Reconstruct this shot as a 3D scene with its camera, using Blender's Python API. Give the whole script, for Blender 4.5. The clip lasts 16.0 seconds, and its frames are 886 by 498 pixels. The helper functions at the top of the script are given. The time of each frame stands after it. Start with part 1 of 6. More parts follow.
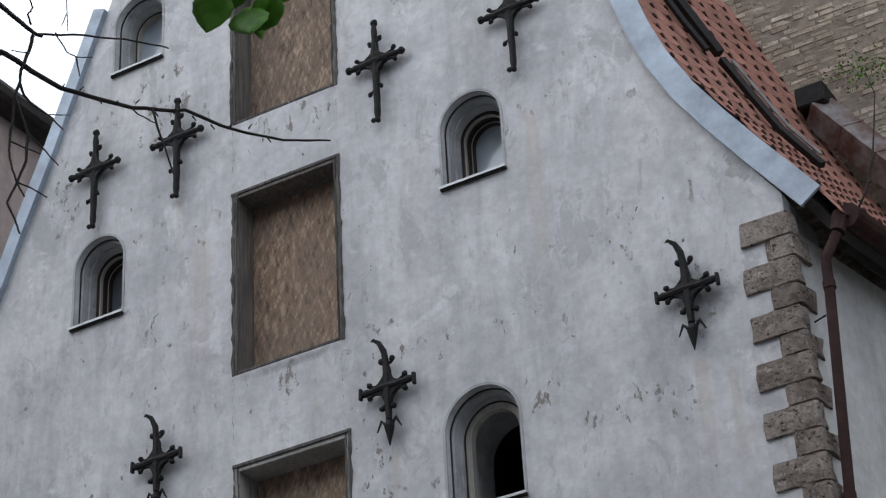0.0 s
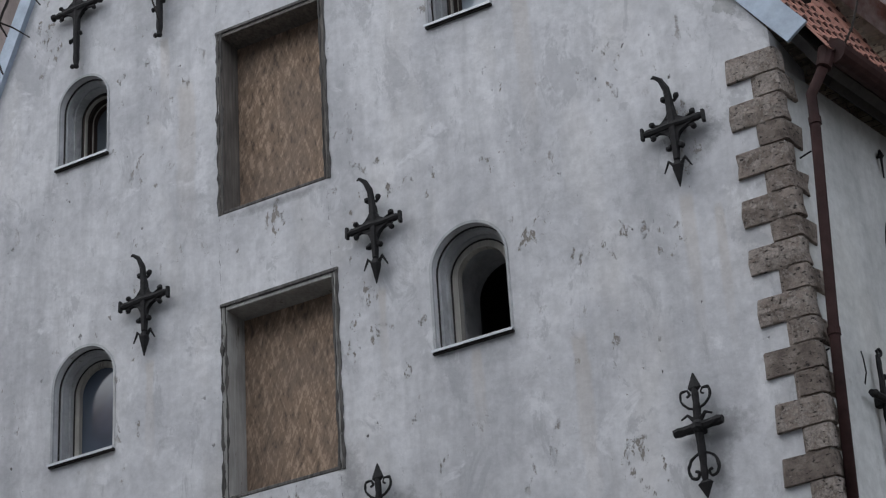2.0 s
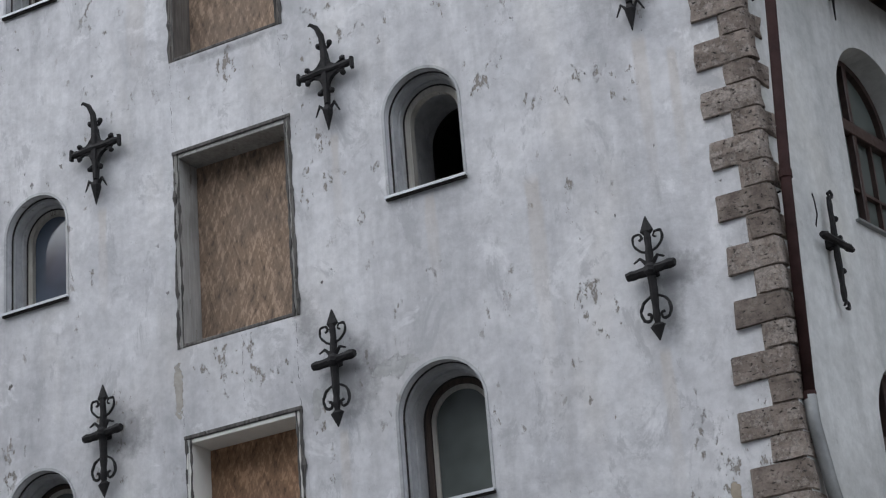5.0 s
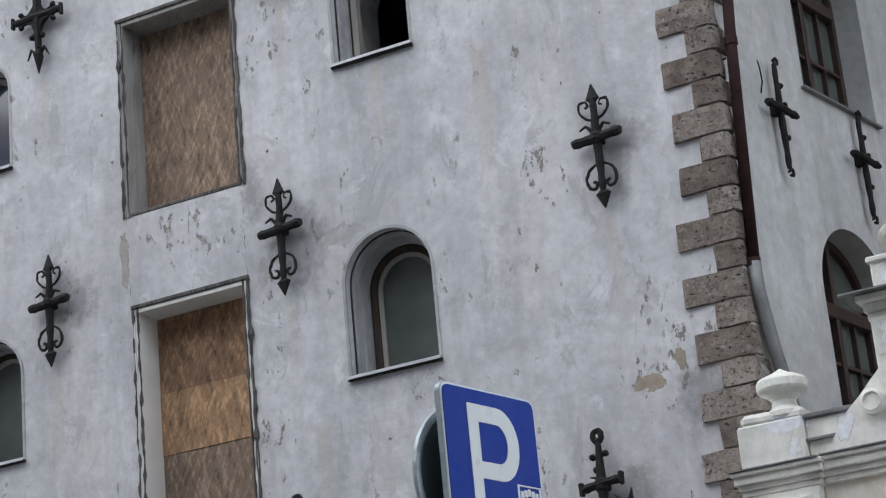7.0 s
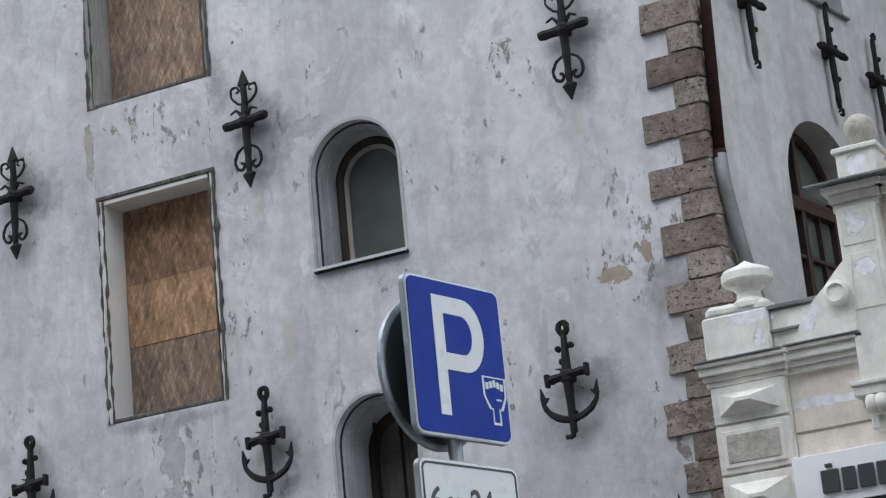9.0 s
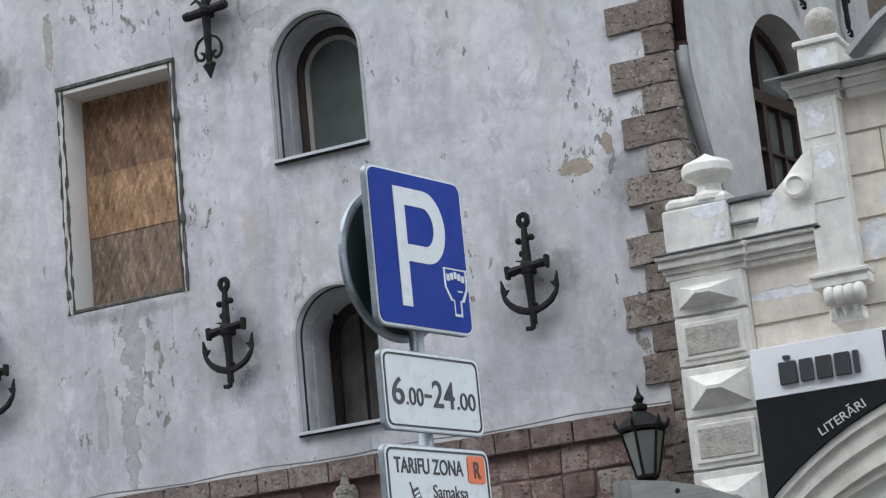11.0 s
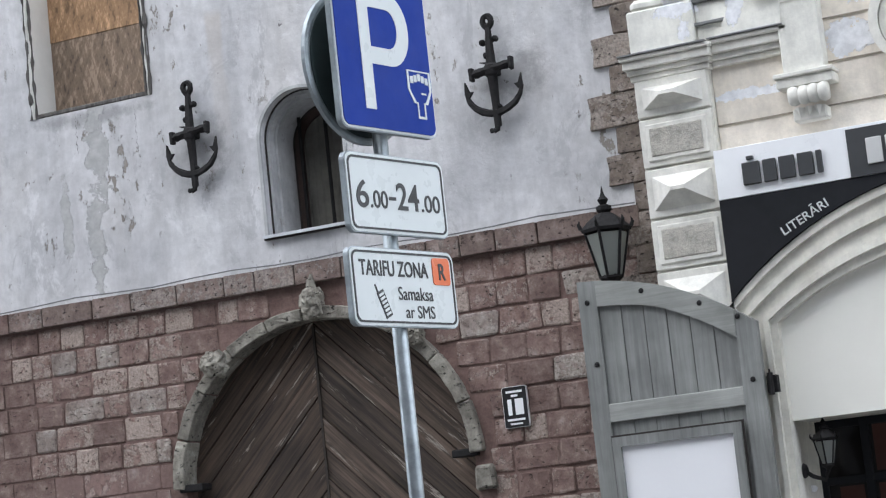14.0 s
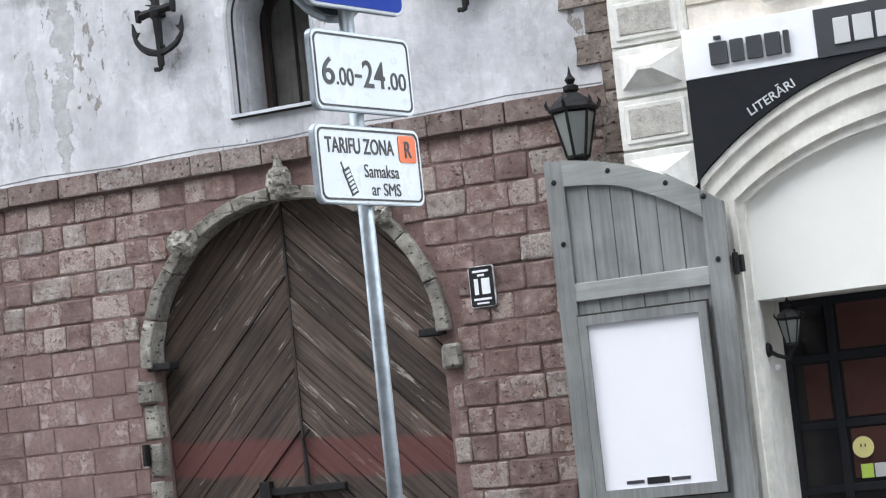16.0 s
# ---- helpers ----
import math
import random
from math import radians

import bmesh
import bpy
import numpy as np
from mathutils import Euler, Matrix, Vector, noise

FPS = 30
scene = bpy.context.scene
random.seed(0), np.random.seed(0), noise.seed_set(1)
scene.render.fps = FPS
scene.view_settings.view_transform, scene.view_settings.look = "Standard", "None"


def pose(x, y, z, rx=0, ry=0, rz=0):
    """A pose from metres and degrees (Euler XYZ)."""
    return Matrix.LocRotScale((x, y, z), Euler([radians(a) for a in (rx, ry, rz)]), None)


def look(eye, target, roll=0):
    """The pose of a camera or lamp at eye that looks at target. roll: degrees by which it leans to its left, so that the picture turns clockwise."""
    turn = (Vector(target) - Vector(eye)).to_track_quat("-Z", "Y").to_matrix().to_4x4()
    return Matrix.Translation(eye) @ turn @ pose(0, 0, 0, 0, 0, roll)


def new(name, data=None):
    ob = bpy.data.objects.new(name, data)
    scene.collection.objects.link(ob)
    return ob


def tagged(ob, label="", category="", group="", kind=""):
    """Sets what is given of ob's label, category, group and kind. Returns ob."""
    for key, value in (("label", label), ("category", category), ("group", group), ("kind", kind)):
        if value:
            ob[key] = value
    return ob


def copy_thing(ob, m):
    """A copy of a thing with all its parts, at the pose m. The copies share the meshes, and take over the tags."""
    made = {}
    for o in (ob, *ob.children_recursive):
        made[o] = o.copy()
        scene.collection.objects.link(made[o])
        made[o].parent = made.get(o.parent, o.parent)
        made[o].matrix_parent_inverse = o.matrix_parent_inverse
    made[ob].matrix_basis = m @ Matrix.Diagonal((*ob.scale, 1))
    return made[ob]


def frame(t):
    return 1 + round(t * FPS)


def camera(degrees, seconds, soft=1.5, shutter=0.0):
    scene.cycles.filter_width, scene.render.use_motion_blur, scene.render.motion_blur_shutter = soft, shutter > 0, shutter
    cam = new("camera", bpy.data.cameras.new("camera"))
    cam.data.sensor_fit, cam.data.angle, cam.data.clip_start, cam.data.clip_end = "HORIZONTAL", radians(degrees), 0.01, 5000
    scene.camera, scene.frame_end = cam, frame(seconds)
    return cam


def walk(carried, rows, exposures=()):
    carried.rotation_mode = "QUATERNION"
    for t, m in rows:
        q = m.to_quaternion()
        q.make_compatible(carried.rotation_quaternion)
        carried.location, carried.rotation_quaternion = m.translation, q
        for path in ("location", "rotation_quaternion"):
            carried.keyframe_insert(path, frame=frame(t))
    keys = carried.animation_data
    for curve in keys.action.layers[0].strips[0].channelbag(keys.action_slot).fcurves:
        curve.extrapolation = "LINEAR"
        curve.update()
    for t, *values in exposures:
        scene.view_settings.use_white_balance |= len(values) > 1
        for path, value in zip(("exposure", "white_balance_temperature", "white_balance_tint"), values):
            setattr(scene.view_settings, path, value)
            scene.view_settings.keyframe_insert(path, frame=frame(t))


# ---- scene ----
cam = camera(23.315, 16.0, 1.2)
# seconds, degrees turned to the left of the facade's normal, degrees up, lean, and the place of the eye
ROWS = [
    (0.0, 28.787, 31.558, 3.430, 0.000, -0.010, 1.652),
    (0.5, 28.706, 30.776, 3.412, 0.000, -0.010, 1.652),
    (1.0, 28.862, 29.777, 3.750, 0.000, -0.010, 1.652),
    (1.5, 28.949, 28.583, 3.689, 0.000, -0.010, 1.652),
    (2.0, 28.666, 27.229, 3.845, 0.000, -0.010, 1.652),
    (2.5, 28.707, 26.487, 3.896, 0.000, -0.010, 1.652),
    (3.0, 28.369, 25.686, 3.914, 0.000, -0.010, 1.652),
    (3.5, 28.313, 25.059, 3.961, 0.000, -0.010, 1.652),
    (4.0, 28.147, 24.351, 4.198, 0.000, -0.010, 1.652),
    (6.5, 26.679, 20.562, 5.393, -0.003, -0.019, 1.655),
    (7.0, 26.401, 19.392, 5.466, -0.002, -0.015, 1.655),
    (7.5, 26.263, 18.324, 5.623, 0.003, -0.008, 1.658),
    (8.0, 26.412, 17.757, 5.666, -0.001, -0.002, 1.657),
    (8.5, 26.056, 17.289, 5.479, 0.006, 0.000, 1.655),
    (9.0, 25.797, 16.472, 5.666, 0.001, 0.011, 1.653),
    (9.5, 25.506, 15.683, 5.552, 0.000, 0.013, 1.650),
    (10.0, 25.368, 14.727, 5.542, -0.004, 0.013, 1.644),
    (12.5, 24.398, 11.473, 5.935, -0.003, -0.014, 1.664),
    (13.0, 24.521, 10.175, 5.931, -0.004, -0.009, 1.655),
    (13.5, 24.608, 9.075, 6.105, -0.001, -0.005, 1.653),
    (14.0, 24.585, 8.161, 6.108, -0.002, 0.008, 1.652),
    (14.5, 24.450, 7.374, 6.090, 0.002, 0.006, 1.647),
    (15.0, 24.315, 6.235, 6.211, -0.001, 0.012, 1.641),
    (15.5, 24.189, 5.513, 6.304, 0.002, 0.006, 1.635),
    (16.0, 24.067, 4.954, 6.063, 0.008, 0.002, 1.631),
]
walk(cam, [(t, pose(x, y, z, 0, 0, yaw) @ pose(0, 0, 0, 90 + up, 0, 0) @ pose(0, 0, 0, 0, 0, -lean)) for t, yaw, up, lean, x, y, z in ROWS],
     [(0.0, 0.32), (1.5, 0.32), (2.5, 0.34), (4.0, 0.55), (6.5, 0.72), (9.5, 0.86), (11.0, 0.98), (13.0, 1.1), (14.5, 1.45), (16.0, 1.77)])

# ---- light ----
world = bpy.data.worlds.new("overcast_sky")
scene.world = world
world.use_nodes = True
_wn = world.node_tree
_sky = _wn.nodes.new("ShaderNodeTexSky")
_sky.sky_type = "NISHITA"
_sky.sun_disc = False
_sky.sun_elevation = radians(52)
_sky.sun_rotation = radians(217)
_sky.air_density, _sky.dust_density, _sky.ozone_density = 1.0, 2.0, 1.0
_hsv = _wn.nodes.new("ShaderNodeHueSaturation")
_hsv.inputs["Saturation"].default_value = 0.45
_wn.links.new(_sky.outputs[0], _hsv.inputs["Color"])
_cloud = _wn.nodes.new("ShaderNodeMix")        # an even layer of cloud before the sky
_cloud.data_type = "RGBA"
_cloud.inputs[0].default_value = 0.75
_cloud.inputs[7].default_value = (10.2, 11.0, 12.4, 1)
_wn.links.new(_hsv.outputs[0], _cloud.inputs[6])
_wn.links.new(_cloud.outputs[2], _wn.nodes["Background"].inputs[0])
_wn.nodes["Background"].inputs[1].default_value = 0.12
_sun = bpy.data.lights.new("sun", "SUN")
_sun.energy, _sun.angle, _sun.color = 0.5, radians(60), (1.0, 0.99, 0.97)
sun_lamp = new("sun", _sun)
sun_lamp.matrix_world = look((-6, -8, 12), (0, 0, 0))

# ---- materials ----
def mk(name, rough=0.8, metal=0.0):
    m = bpy.data.materials.new(name)
    m.use_nodes = True
    b = m.node_tree.nodes["Principled BSDF"]
    b.inputs["Roughness"].default_value, b.inputs["Metallic"].default_value = rough, metal
    return m, m.node_tree, b


def put(nt, socket, value):
    if isinstance(value, bpy.types.NodeSocket):
        nt.links.new(value, socket)
    elif isinstance(value, (tuple, list)) and len(value) == 3 and socket.type == "RGBA":
        socket.default_value = (*value, 1)
    else:
        socket.default_value = value


def position(nt, stretch=(1, 1, 1), shift=None, turn=0.0):
    g = nt.nodes.new("ShaderNodeNewGeometry").outputs["Position"]
    if turn:
        r = nt.nodes.new("ShaderNodeVectorRotate")
        r.rotation_type = "Y_AXIS"
        put(nt, r.inputs["Vector"], g), put(nt, r.inputs["Angle"], radians(turn))
        g = r.outputs[0]
    v = nt.nodes.new("ShaderNodeVectorMath")
    v.operation = "MULTIPLY"
    put(nt, v.inputs[0], g), put(nt, v.inputs[1], Vector(stretch))
    if shift is None:
        return v.outputs[0]
    a = nt.nodes.new("ShaderNodeVectorMath")
    put(nt, a.inputs[0], v.outputs[0]), put(nt, a.inputs[1], shift)
    return a.outputs[0]


def grain(nt, scale, detail=5.0, rough=0.6, stretch=(1, 1, 1), distort=0.0, shift=None, turn=0.0):
    n = nt.nodes.new("ShaderNodeTexNoise")
    put(nt, n.inputs["Vector"], position(nt, stretch, shift, turn))
    n.inputs["Scale"].default_value, n.inputs["Detail"].default_value = scale, detail
    n.inputs["Roughness"].default_value, n.inputs["Distortion"].default_value = rough, distort
    return n.outputs["Fac"]


def ramp(nt, fac, *stops):
    r = nt.nodes.new("ShaderNodeValToRGB")
    while len(r.color_ramp.elements) < len(stops):
        r.color_ramp.elements.new(0.5)
    for e, (p, c) in zip(r.color_ramp.elements, stops):
        e.position, e.color = p, (c, c, c, 1) if not isinstance(c, tuple) else (*c, 1)
    put(nt, r.inputs[0], fac)
    return r.outputs[0]


def mixc(nt, fac, a, b, mode="MIX"):
    n = nt.nodes.new("ShaderNodeMix")
    n.data_type, n.blend_type = "RGBA", mode
    put(nt, n.inputs[0], fac), put(nt, n.inputs[6], a), put(nt, n.inputs[7], b)
    return n.outputs[2]


def calc(nt, op, a, b=0.0):
    n = nt.nodes.new("ShaderNodeMath")
    n.operation = op
    put(nt, n.inputs[0], a), put(nt, n.inputs[1], b)
    return n.outputs[0]


def relief(nt, bsdf, *layers):
    last = None
    for height, strength, dist in layers:
        n = nt.nodes.new("ShaderNodeBump")
        n.inputs["Strength"].default_value, n.inputs["Distance"].default_value = strength, dist
        put(nt, n.inputs["Height"], height)
        if last:
            put(nt, n.inputs["Normal"], last)
        last = n.outputs[0]
    put(nt, bsdf.inputs["Normal"], last)


def spot(nt, cx, cz, rx, rz):
    """1 inside a ragged oval of the facade, 0 outside."""
    s = nt.nodes.new("ShaderNodeSeparateXYZ")
    put(nt, s.inputs[0], position(nt))
    dx = calc(nt, "POWER", calc(nt, "ABSOLUTE", calc(nt, "DIVIDE", calc(nt, "SUBTRACT", s.outputs[0], cx), rx)), 2.0)
    dz = calc(nt, "POWER", calc(nt, "ABSOLUTE", calc(nt, "DIVIDE", calc(nt, "SUBTRACT", s.outputs[2], cz), rz)), 2.0)
    d = calc(nt, "ADD", calc(nt, "ADD", dx, dz), calc(nt, "MULTIPLY", calc(nt, "SUBTRACT", grain(nt, 8, 8, 0.74), 0.5), 5.5))
    return ramp(nt, d, (0.74, 1.0), (0.8, 0.0))


def drip(nt, parts, cx, top, length, half):
    """A run of rusty water down the wall: full below its source, fading out."""
    u = calc(nt, "ADD", calc(nt, "DIVIDE", calc(nt, "ABSOLUTE", calc(nt, "SUBTRACT", parts[0], cx)), half), calc(nt, "MULTIPLY", parts[3], 1.6))
    v = calc(nt, "DIVIDE", calc(nt, "SUBTRACT", top, parts[2]), length)
    return calc(nt, "MULTIPLY", ramp(nt, u, (0.55, 1.0), (1.0, 0.0)), ramp(nt, v, (0.0, 0.0), (0.06, 1.0), (1.0, 0.0)))


def smudge(nt, parts, cx, cz, rx, rz):
    """A soft sooty patch with a torn outline."""
    dx = calc(nt, "DIVIDE", calc(nt, "SUBTRACT", parts[0], cx), rx)
    dz = calc(nt, "DIVIDE", calc(nt, "SUBTRACT", parts[2], cz), rz)
    d = calc(nt, "ADD", calc(nt, "ADD", calc(nt, "MULTIPLY", dx, dx), calc(nt, "MULTIPLY", dz, dz)), calc(nt, "MULTIPLY", parts[4], 2.2))
    return ramp(nt, d, (0.1, 1.0), (1.0, 0.0))


def plaster(name, light, dark, spots=(), wear=1.0, gather=(), drips=(), soot=()):
    m, nt, b = mk(name, 0.9)
    big = ramp(nt, grain(nt, 1.1, 8, 0.66, (1, 1, 0.8), 0.3), (0.38, 0.0), (0.6, 1.0))
    col = mixc(nt, big, dark, light)
    streak = ramp(nt, grain(nt, 1.0, 6, 0.65, (3.2, 3.2, 0.45)), (0.45, 0.0), (0.78, 0.8))
    col = mixc(nt, streak, col, tuple(0.72 * c for c in dark))
    warm = ramp(nt, grain(nt, 0.9, 4, 0.5, (1.6, 1, 0.6)), (0.55, 0.0), (0.75, 0.45))
    col = mixc(nt, warm, col, (light[0] * 0.93, light[1] * 0.89, light[2] * 0.82))
    mottle = ramp(nt, grain(nt, 9, 6, 0.7), (0.35, 0.86), (0.65, 1.06))
    col = mixc(nt, 1.0, col, mottle, "MULTIPLY")
    where = ramp(nt, grain(nt, 0.8, 4, 0.6), (0.46, 0.0), (0.6, 1.0))
    speck = grain(nt, 6.5, 8, 0.74, (1.5, 1, 0.8))
    if gather:
        sep = nt.nodes.new("ShaderNodeSeparateXYZ")
        put(nt, sep.inputs[0], position(nt))
        dense = None
        for cx, cz, rx, rz in gather:
            dx = calc(nt, "POWER", calc(nt, "ABSOLUTE", calc(nt, "DIVIDE", calc(nt, "SUBTRACT", sep.outputs[0], cx), rx)), 2.0)
            dz = calc(nt, "POWER", calc(nt, "ABSOLUTE", calc(nt, "DIVIDE", calc(nt, "SUBTRACT", sep.outputs[2], cz), rz)), 2.0)
            d = calc(nt, "MAXIMUM", calc(nt, "SUBTRACT", 1.0, calc(nt, "ADD", dx, dz)), 0.0)
            dense = d if dense is None else calc(nt, "MAXIMUM", dense, d)
        lots = ramp(nt, calc(nt, "ADD", speck, calc(nt, "MULTIPLY", dense, 0.066)), (0.64, 0.0), (0.66, 1.0))
    flake = calc(nt, "MULTIPLY", ramp(nt, speck, (0.62, 0.0), (0.64, 1.0)), where)
    if gather:
        flake = calc(nt, "MAXIMUM", flake, calc(nt, "MULTIPLY", lots, ramp(nt, dense, (0.02, 0.0), (0.1, 1.0))))
    flake = calc(nt, "MULTIPLY", flake, wear)
    col = mixc(nt, flake, col, (0.27, 0.245, 0.22))
    thin = calc(nt, "MULTIPLY", ramp(nt, grain(nt, 2.2, 9, 0.75, (1.2, 1, 0.7), 0.6), (0.56, 0.0), (0.6, 0.55)), wear)
    col = mixc(nt, thin, col, tuple(0.74 * c for c in dark))
    wash = ramp(nt, grain(nt, 1.7, 7, 0.7, (1, 1, 0.8), 0.5), (0.6, 0.0), (0.66, 0.6))
    col = mixc(nt, calc(nt, "MULTIPLY", wash, min(1.0, wear)), col, tuple(min(0.85, 1.14 * c) for c in light))
    pits = calc(nt, "MULTIPLY", ramp(nt, grain(nt, 13, 3, 0.5, (1, 1, 0.7)), (0.71, 0.0), (0.74, 1.0)), wear)
    pits = calc(nt, "MULTIPLY", pits, ramp(nt, grain(nt, 0.9, 3, 0.5), (0.5, 0.0), (0.6, 1.0)))
    if drips or soot:
        sp = nt.nodes.new("ShaderNodeSeparateXYZ")
        put(nt, sp.inputs[0], position(nt))
        parts = [sp.outputs[0], sp.outputs[1], sp.outputs[2], calc(nt, "SUBTRACT", grain(nt, 3, 5, 0.6, (2.5, 1, 0.7)), 0.5), calc(nt, "SUBTRACT", grain(nt, 9, 7, 0.7), 0.5)]
        runs = None
        for d in drips:
            f = drip(nt, parts, *d)
            runs = f if runs is None else calc(nt, "MAXIMUM", runs, f)
        col = mixc(nt, calc(nt, "MULTIPLY", runs, 0.4), col, (0.50, 0.44, 0.375))
        dirt = None
        for d in soot:
            f = smudge(nt, parts, *d)
            dirt = f if dirt is None else calc(nt, "MAXIMUM", dirt, f)
        col = mixc(nt, calc(nt, "MULTIPLY", dirt, 0.6), col, (0.21, 0.205, 0.205))
    col = mixc(nt, pits, col, (0.13, 0.12, 0.115))
    lost = flake
    for cx, cz, rx, rz, tint in spots:
        s = spot(nt, cx, cz, rx, rz)
        col = mixc(nt, s, col, mixc(nt, ramp(nt, grain(nt, 14, 6), (0.35, 0.0), (0.7, 1.0)), tint, tuple(c * 1.35 for c in tint)))
        lost = calc(nt, "MAXIMUM", lost, s)
    put(nt, b.inputs["Base Color"], col)
    relief(nt, b, (grain(nt, 3.0, 5, 0.55), 0.5, 0.035), (grain(nt, 40, 6, 0.7), 0.35, 0.006), (calc(nt, "SUBTRACT", 1.0, calc(nt, "MAXIMUM", lost, pits)), 0.8, 0.008))
    return m


def speckled(name, tones, scale, rough=0.85, bump=0.5, per_object=0.0, island=False, pit=0.0, worn=None):
    """Stone, brick or old paint: noisy tones, with a shift for every piece."""
    m, nt, b = mk(name, rough)
    shift, rnd = None, None
    if per_object or island:
        rnd = nt.nodes.new("ShaderNodeNewGeometry").outputs["Random Per Island"] if island else nt.nodes.new("ShaderNodeObjectInfo").outputs["Random"]
        shift = calc(nt, "MULTIPLY", rnd, 37.0)
    f = grain(nt, scale, 7, 0.66, shift=shift)
    n = len(tones)
    col = ramp(nt, f, *[(0.3 + 0.4 * i / (n - 1), t) for i, t in enumerate(tones)])
    if rnd is not None:
        col = mixc(nt, 1.0, col, ramp(nt, rnd, (0.0, 1 - per_object), (1.0, 1 + per_object)), "MULTIPLY")
    fine = grain(nt, scale * 7, 5, 0.7)
    col = mixc(nt, 1.0, col, ramp(nt, fine, (0.3, 0.78), (0.7, 1.15)), "MULTIPLY")
    layers = [(f, bump, 0.02), (fine, bump, 0.006)]
    if worn:                                   # the skin gone in patches, pale grains below
        n_w = calc(nt, "ADD", grain(nt, 13, 9, 0.78, shift=shift), calc(nt, "MULTIPLY", calc(nt, "SUBTRACT", rnd, 0.5), worn[1]))
        bare = ramp(nt, n_w, (0.54, 0.0), (0.58, 1.0))
        col = mixc(nt, calc(nt, "MULTIPLY", bare, 0.85), col, mixc(nt, ramp(nt, fine, (0.4, 0.0), (0.6, 1.0)), tuple(0.6 * c for c in worn[0]), worn[0]))
        layers.append((calc(nt, "SUBTRACT", 1.0, bare), 0.7, 0.01))
    if pit:
        h = ramp(nt, grain(nt, scale * 3.2, 4, 0.6, (1, 1, 1.8)), (0.28 + pit, 0.0), (0.36 + pit, 1.0))
        col = mixc(nt, h, tuple(0.3 * c for c in tones[0]), col)
        layers.append((h, 0.8, 0.012))
    put(nt, b.inputs["Base Color"], col)
    relief(nt, b, *layers)
    return m


def timber(name, dark, light, along, rough=0.75, bump=0.4, per_object=0.12, worn=None, amount=0.62, smear=False):
    """Boards with the grain along an axis ('x', 'z') or, for None, along both slants."""
    m, nt, b = mk(name, rough)
    st = {"x": (1.2, 14, 22), "z": (22, 14, 1.2)}.get(along, (1.0, 14, 26))
    turn = along if isinstance(along, (int, float)) else 0.0
    rnd = nt.nodes.new("ShaderNodeObjectInfo").outputs["Random"]
    sh = calc(nt, "MULTIPLY", rnd, 29.0)
    f = grain(nt, 1.6, 7, 0.62, st, 0.4, sh, turn)
    col = mixc(nt, ramp(nt, f, (0.32, 0.0), (0.68, 1.0)), dark, light)
    col = mixc(nt, 1.0, col, ramp(nt, rnd, (0.0, 1 - per_object), (1.0, 1 + per_object)), "MULTIPLY")
    col = mixc(nt, 1.0, col, ramp(nt, grain(nt, 2.2, 5), (0.3, 0.72), (0.7, 1.2)), "MULTIPLY")
    if worn:
        w = ramp(nt, grain(nt, 1.5, 8, 0.75, tuple(s * 0.3 + 0.6 for s in st), 0.3, sh, turn), (amount, 0.0), (amount + 0.05, 1.0))
        col = mixc(nt, w, col, worn)
    if smear:                                  # a band of old red paint across the boards
        s = nt.nodes.new("ShaderNodeSeparateXYZ")
        put(nt, s.inputs[0], position(nt))
        d = calc(nt, "ABSOLUTE", calc(nt, "SUBTRACT", calc(nt, "ADD", s.outputs[2], calc(nt, "MULTIPLY", s.outputs[0], 0.07)), 1.07))
        d = calc(nt, "ADD", d, calc(nt, "MULTIPLY", grain(nt, 5, 6), 0.1))
        col = mixc(nt, ramp(nt, d, (0.165, 0.72), (0.205, 0.0)), col, (0.12, 0.036, 0.031))
    put(nt, b.inputs["Base Color"], col)
    relief(nt, b, (f, bump, 0.006))
    return m


def osb(name, tone, grime):
    """Pressed strand board: long flakes lying mostly upright, pale and dark."""
    m, nt, b = mk(name, 0.85)
    total = None
    for scale, st, turn, k in ((24, (1, 1, 0.22), 14, 0.33), (27, (1, 1, 0.22), -20, 0.33), (34, (0.4, 1, 0.8), 35, 0.14)):
        v = calc(nt, "MULTIPLY", grain(nt, scale, 3, 0.55, st, 0.6, None, turn), k)
        total = v if total is None else calc(nt, "ADD", total, v)
    f = calc(nt, "ADD", total, calc(nt, "MULTIPLY", grain(nt, 110, 4, 0.7, (1, 1, 0.3)), 0.2))
    col = ramp(nt, f, (0.41, tuple(0.42 * c for c in tone)), (0.46, tuple(0.88 * c for c in tone)), (0.52, tuple(1.06 * c for c in tone)), (0.575, tuple(min(1, 1.7 * c + 0.03) for c in tone)))
    col = mixc(nt, ramp(nt, grain(nt, 1.3, 6, 0.65, (1, 1, 0.8)), (0.38, 0.0), (0.66, 0.8)), col, mixc(nt, 0.6, col, grime, "MIX"))
    put(nt, b.inputs["Base Color"], col)
    relief(nt, b, (f, 0.6, 0.006))
    return m


def plain(name, color, rough=0.5, metal=0.0, vary=0.12, scale=6.0, bump=0.1):
    m, nt, b = mk(name, rough, metal)
    f = grain(nt, scale, 6, 0.65)
    put(nt, b.inputs["Base Color"], mixc(nt, 1.0, color, ramp(nt, f, (0.3, 1 - vary), (0.7, 1 + vary)), "MULTIPLY"))
    put(nt, b.inputs["Roughness"], ramp(nt, grain(nt, scale * 3, 4), (0.3, max(0.05, rough - 0.1)), (0.7, min(1.0, rough + 0.1))))
    if bump:
        relief(nt, b, (grain(nt, scale * 6, 5), bump, 0.004))
    return m


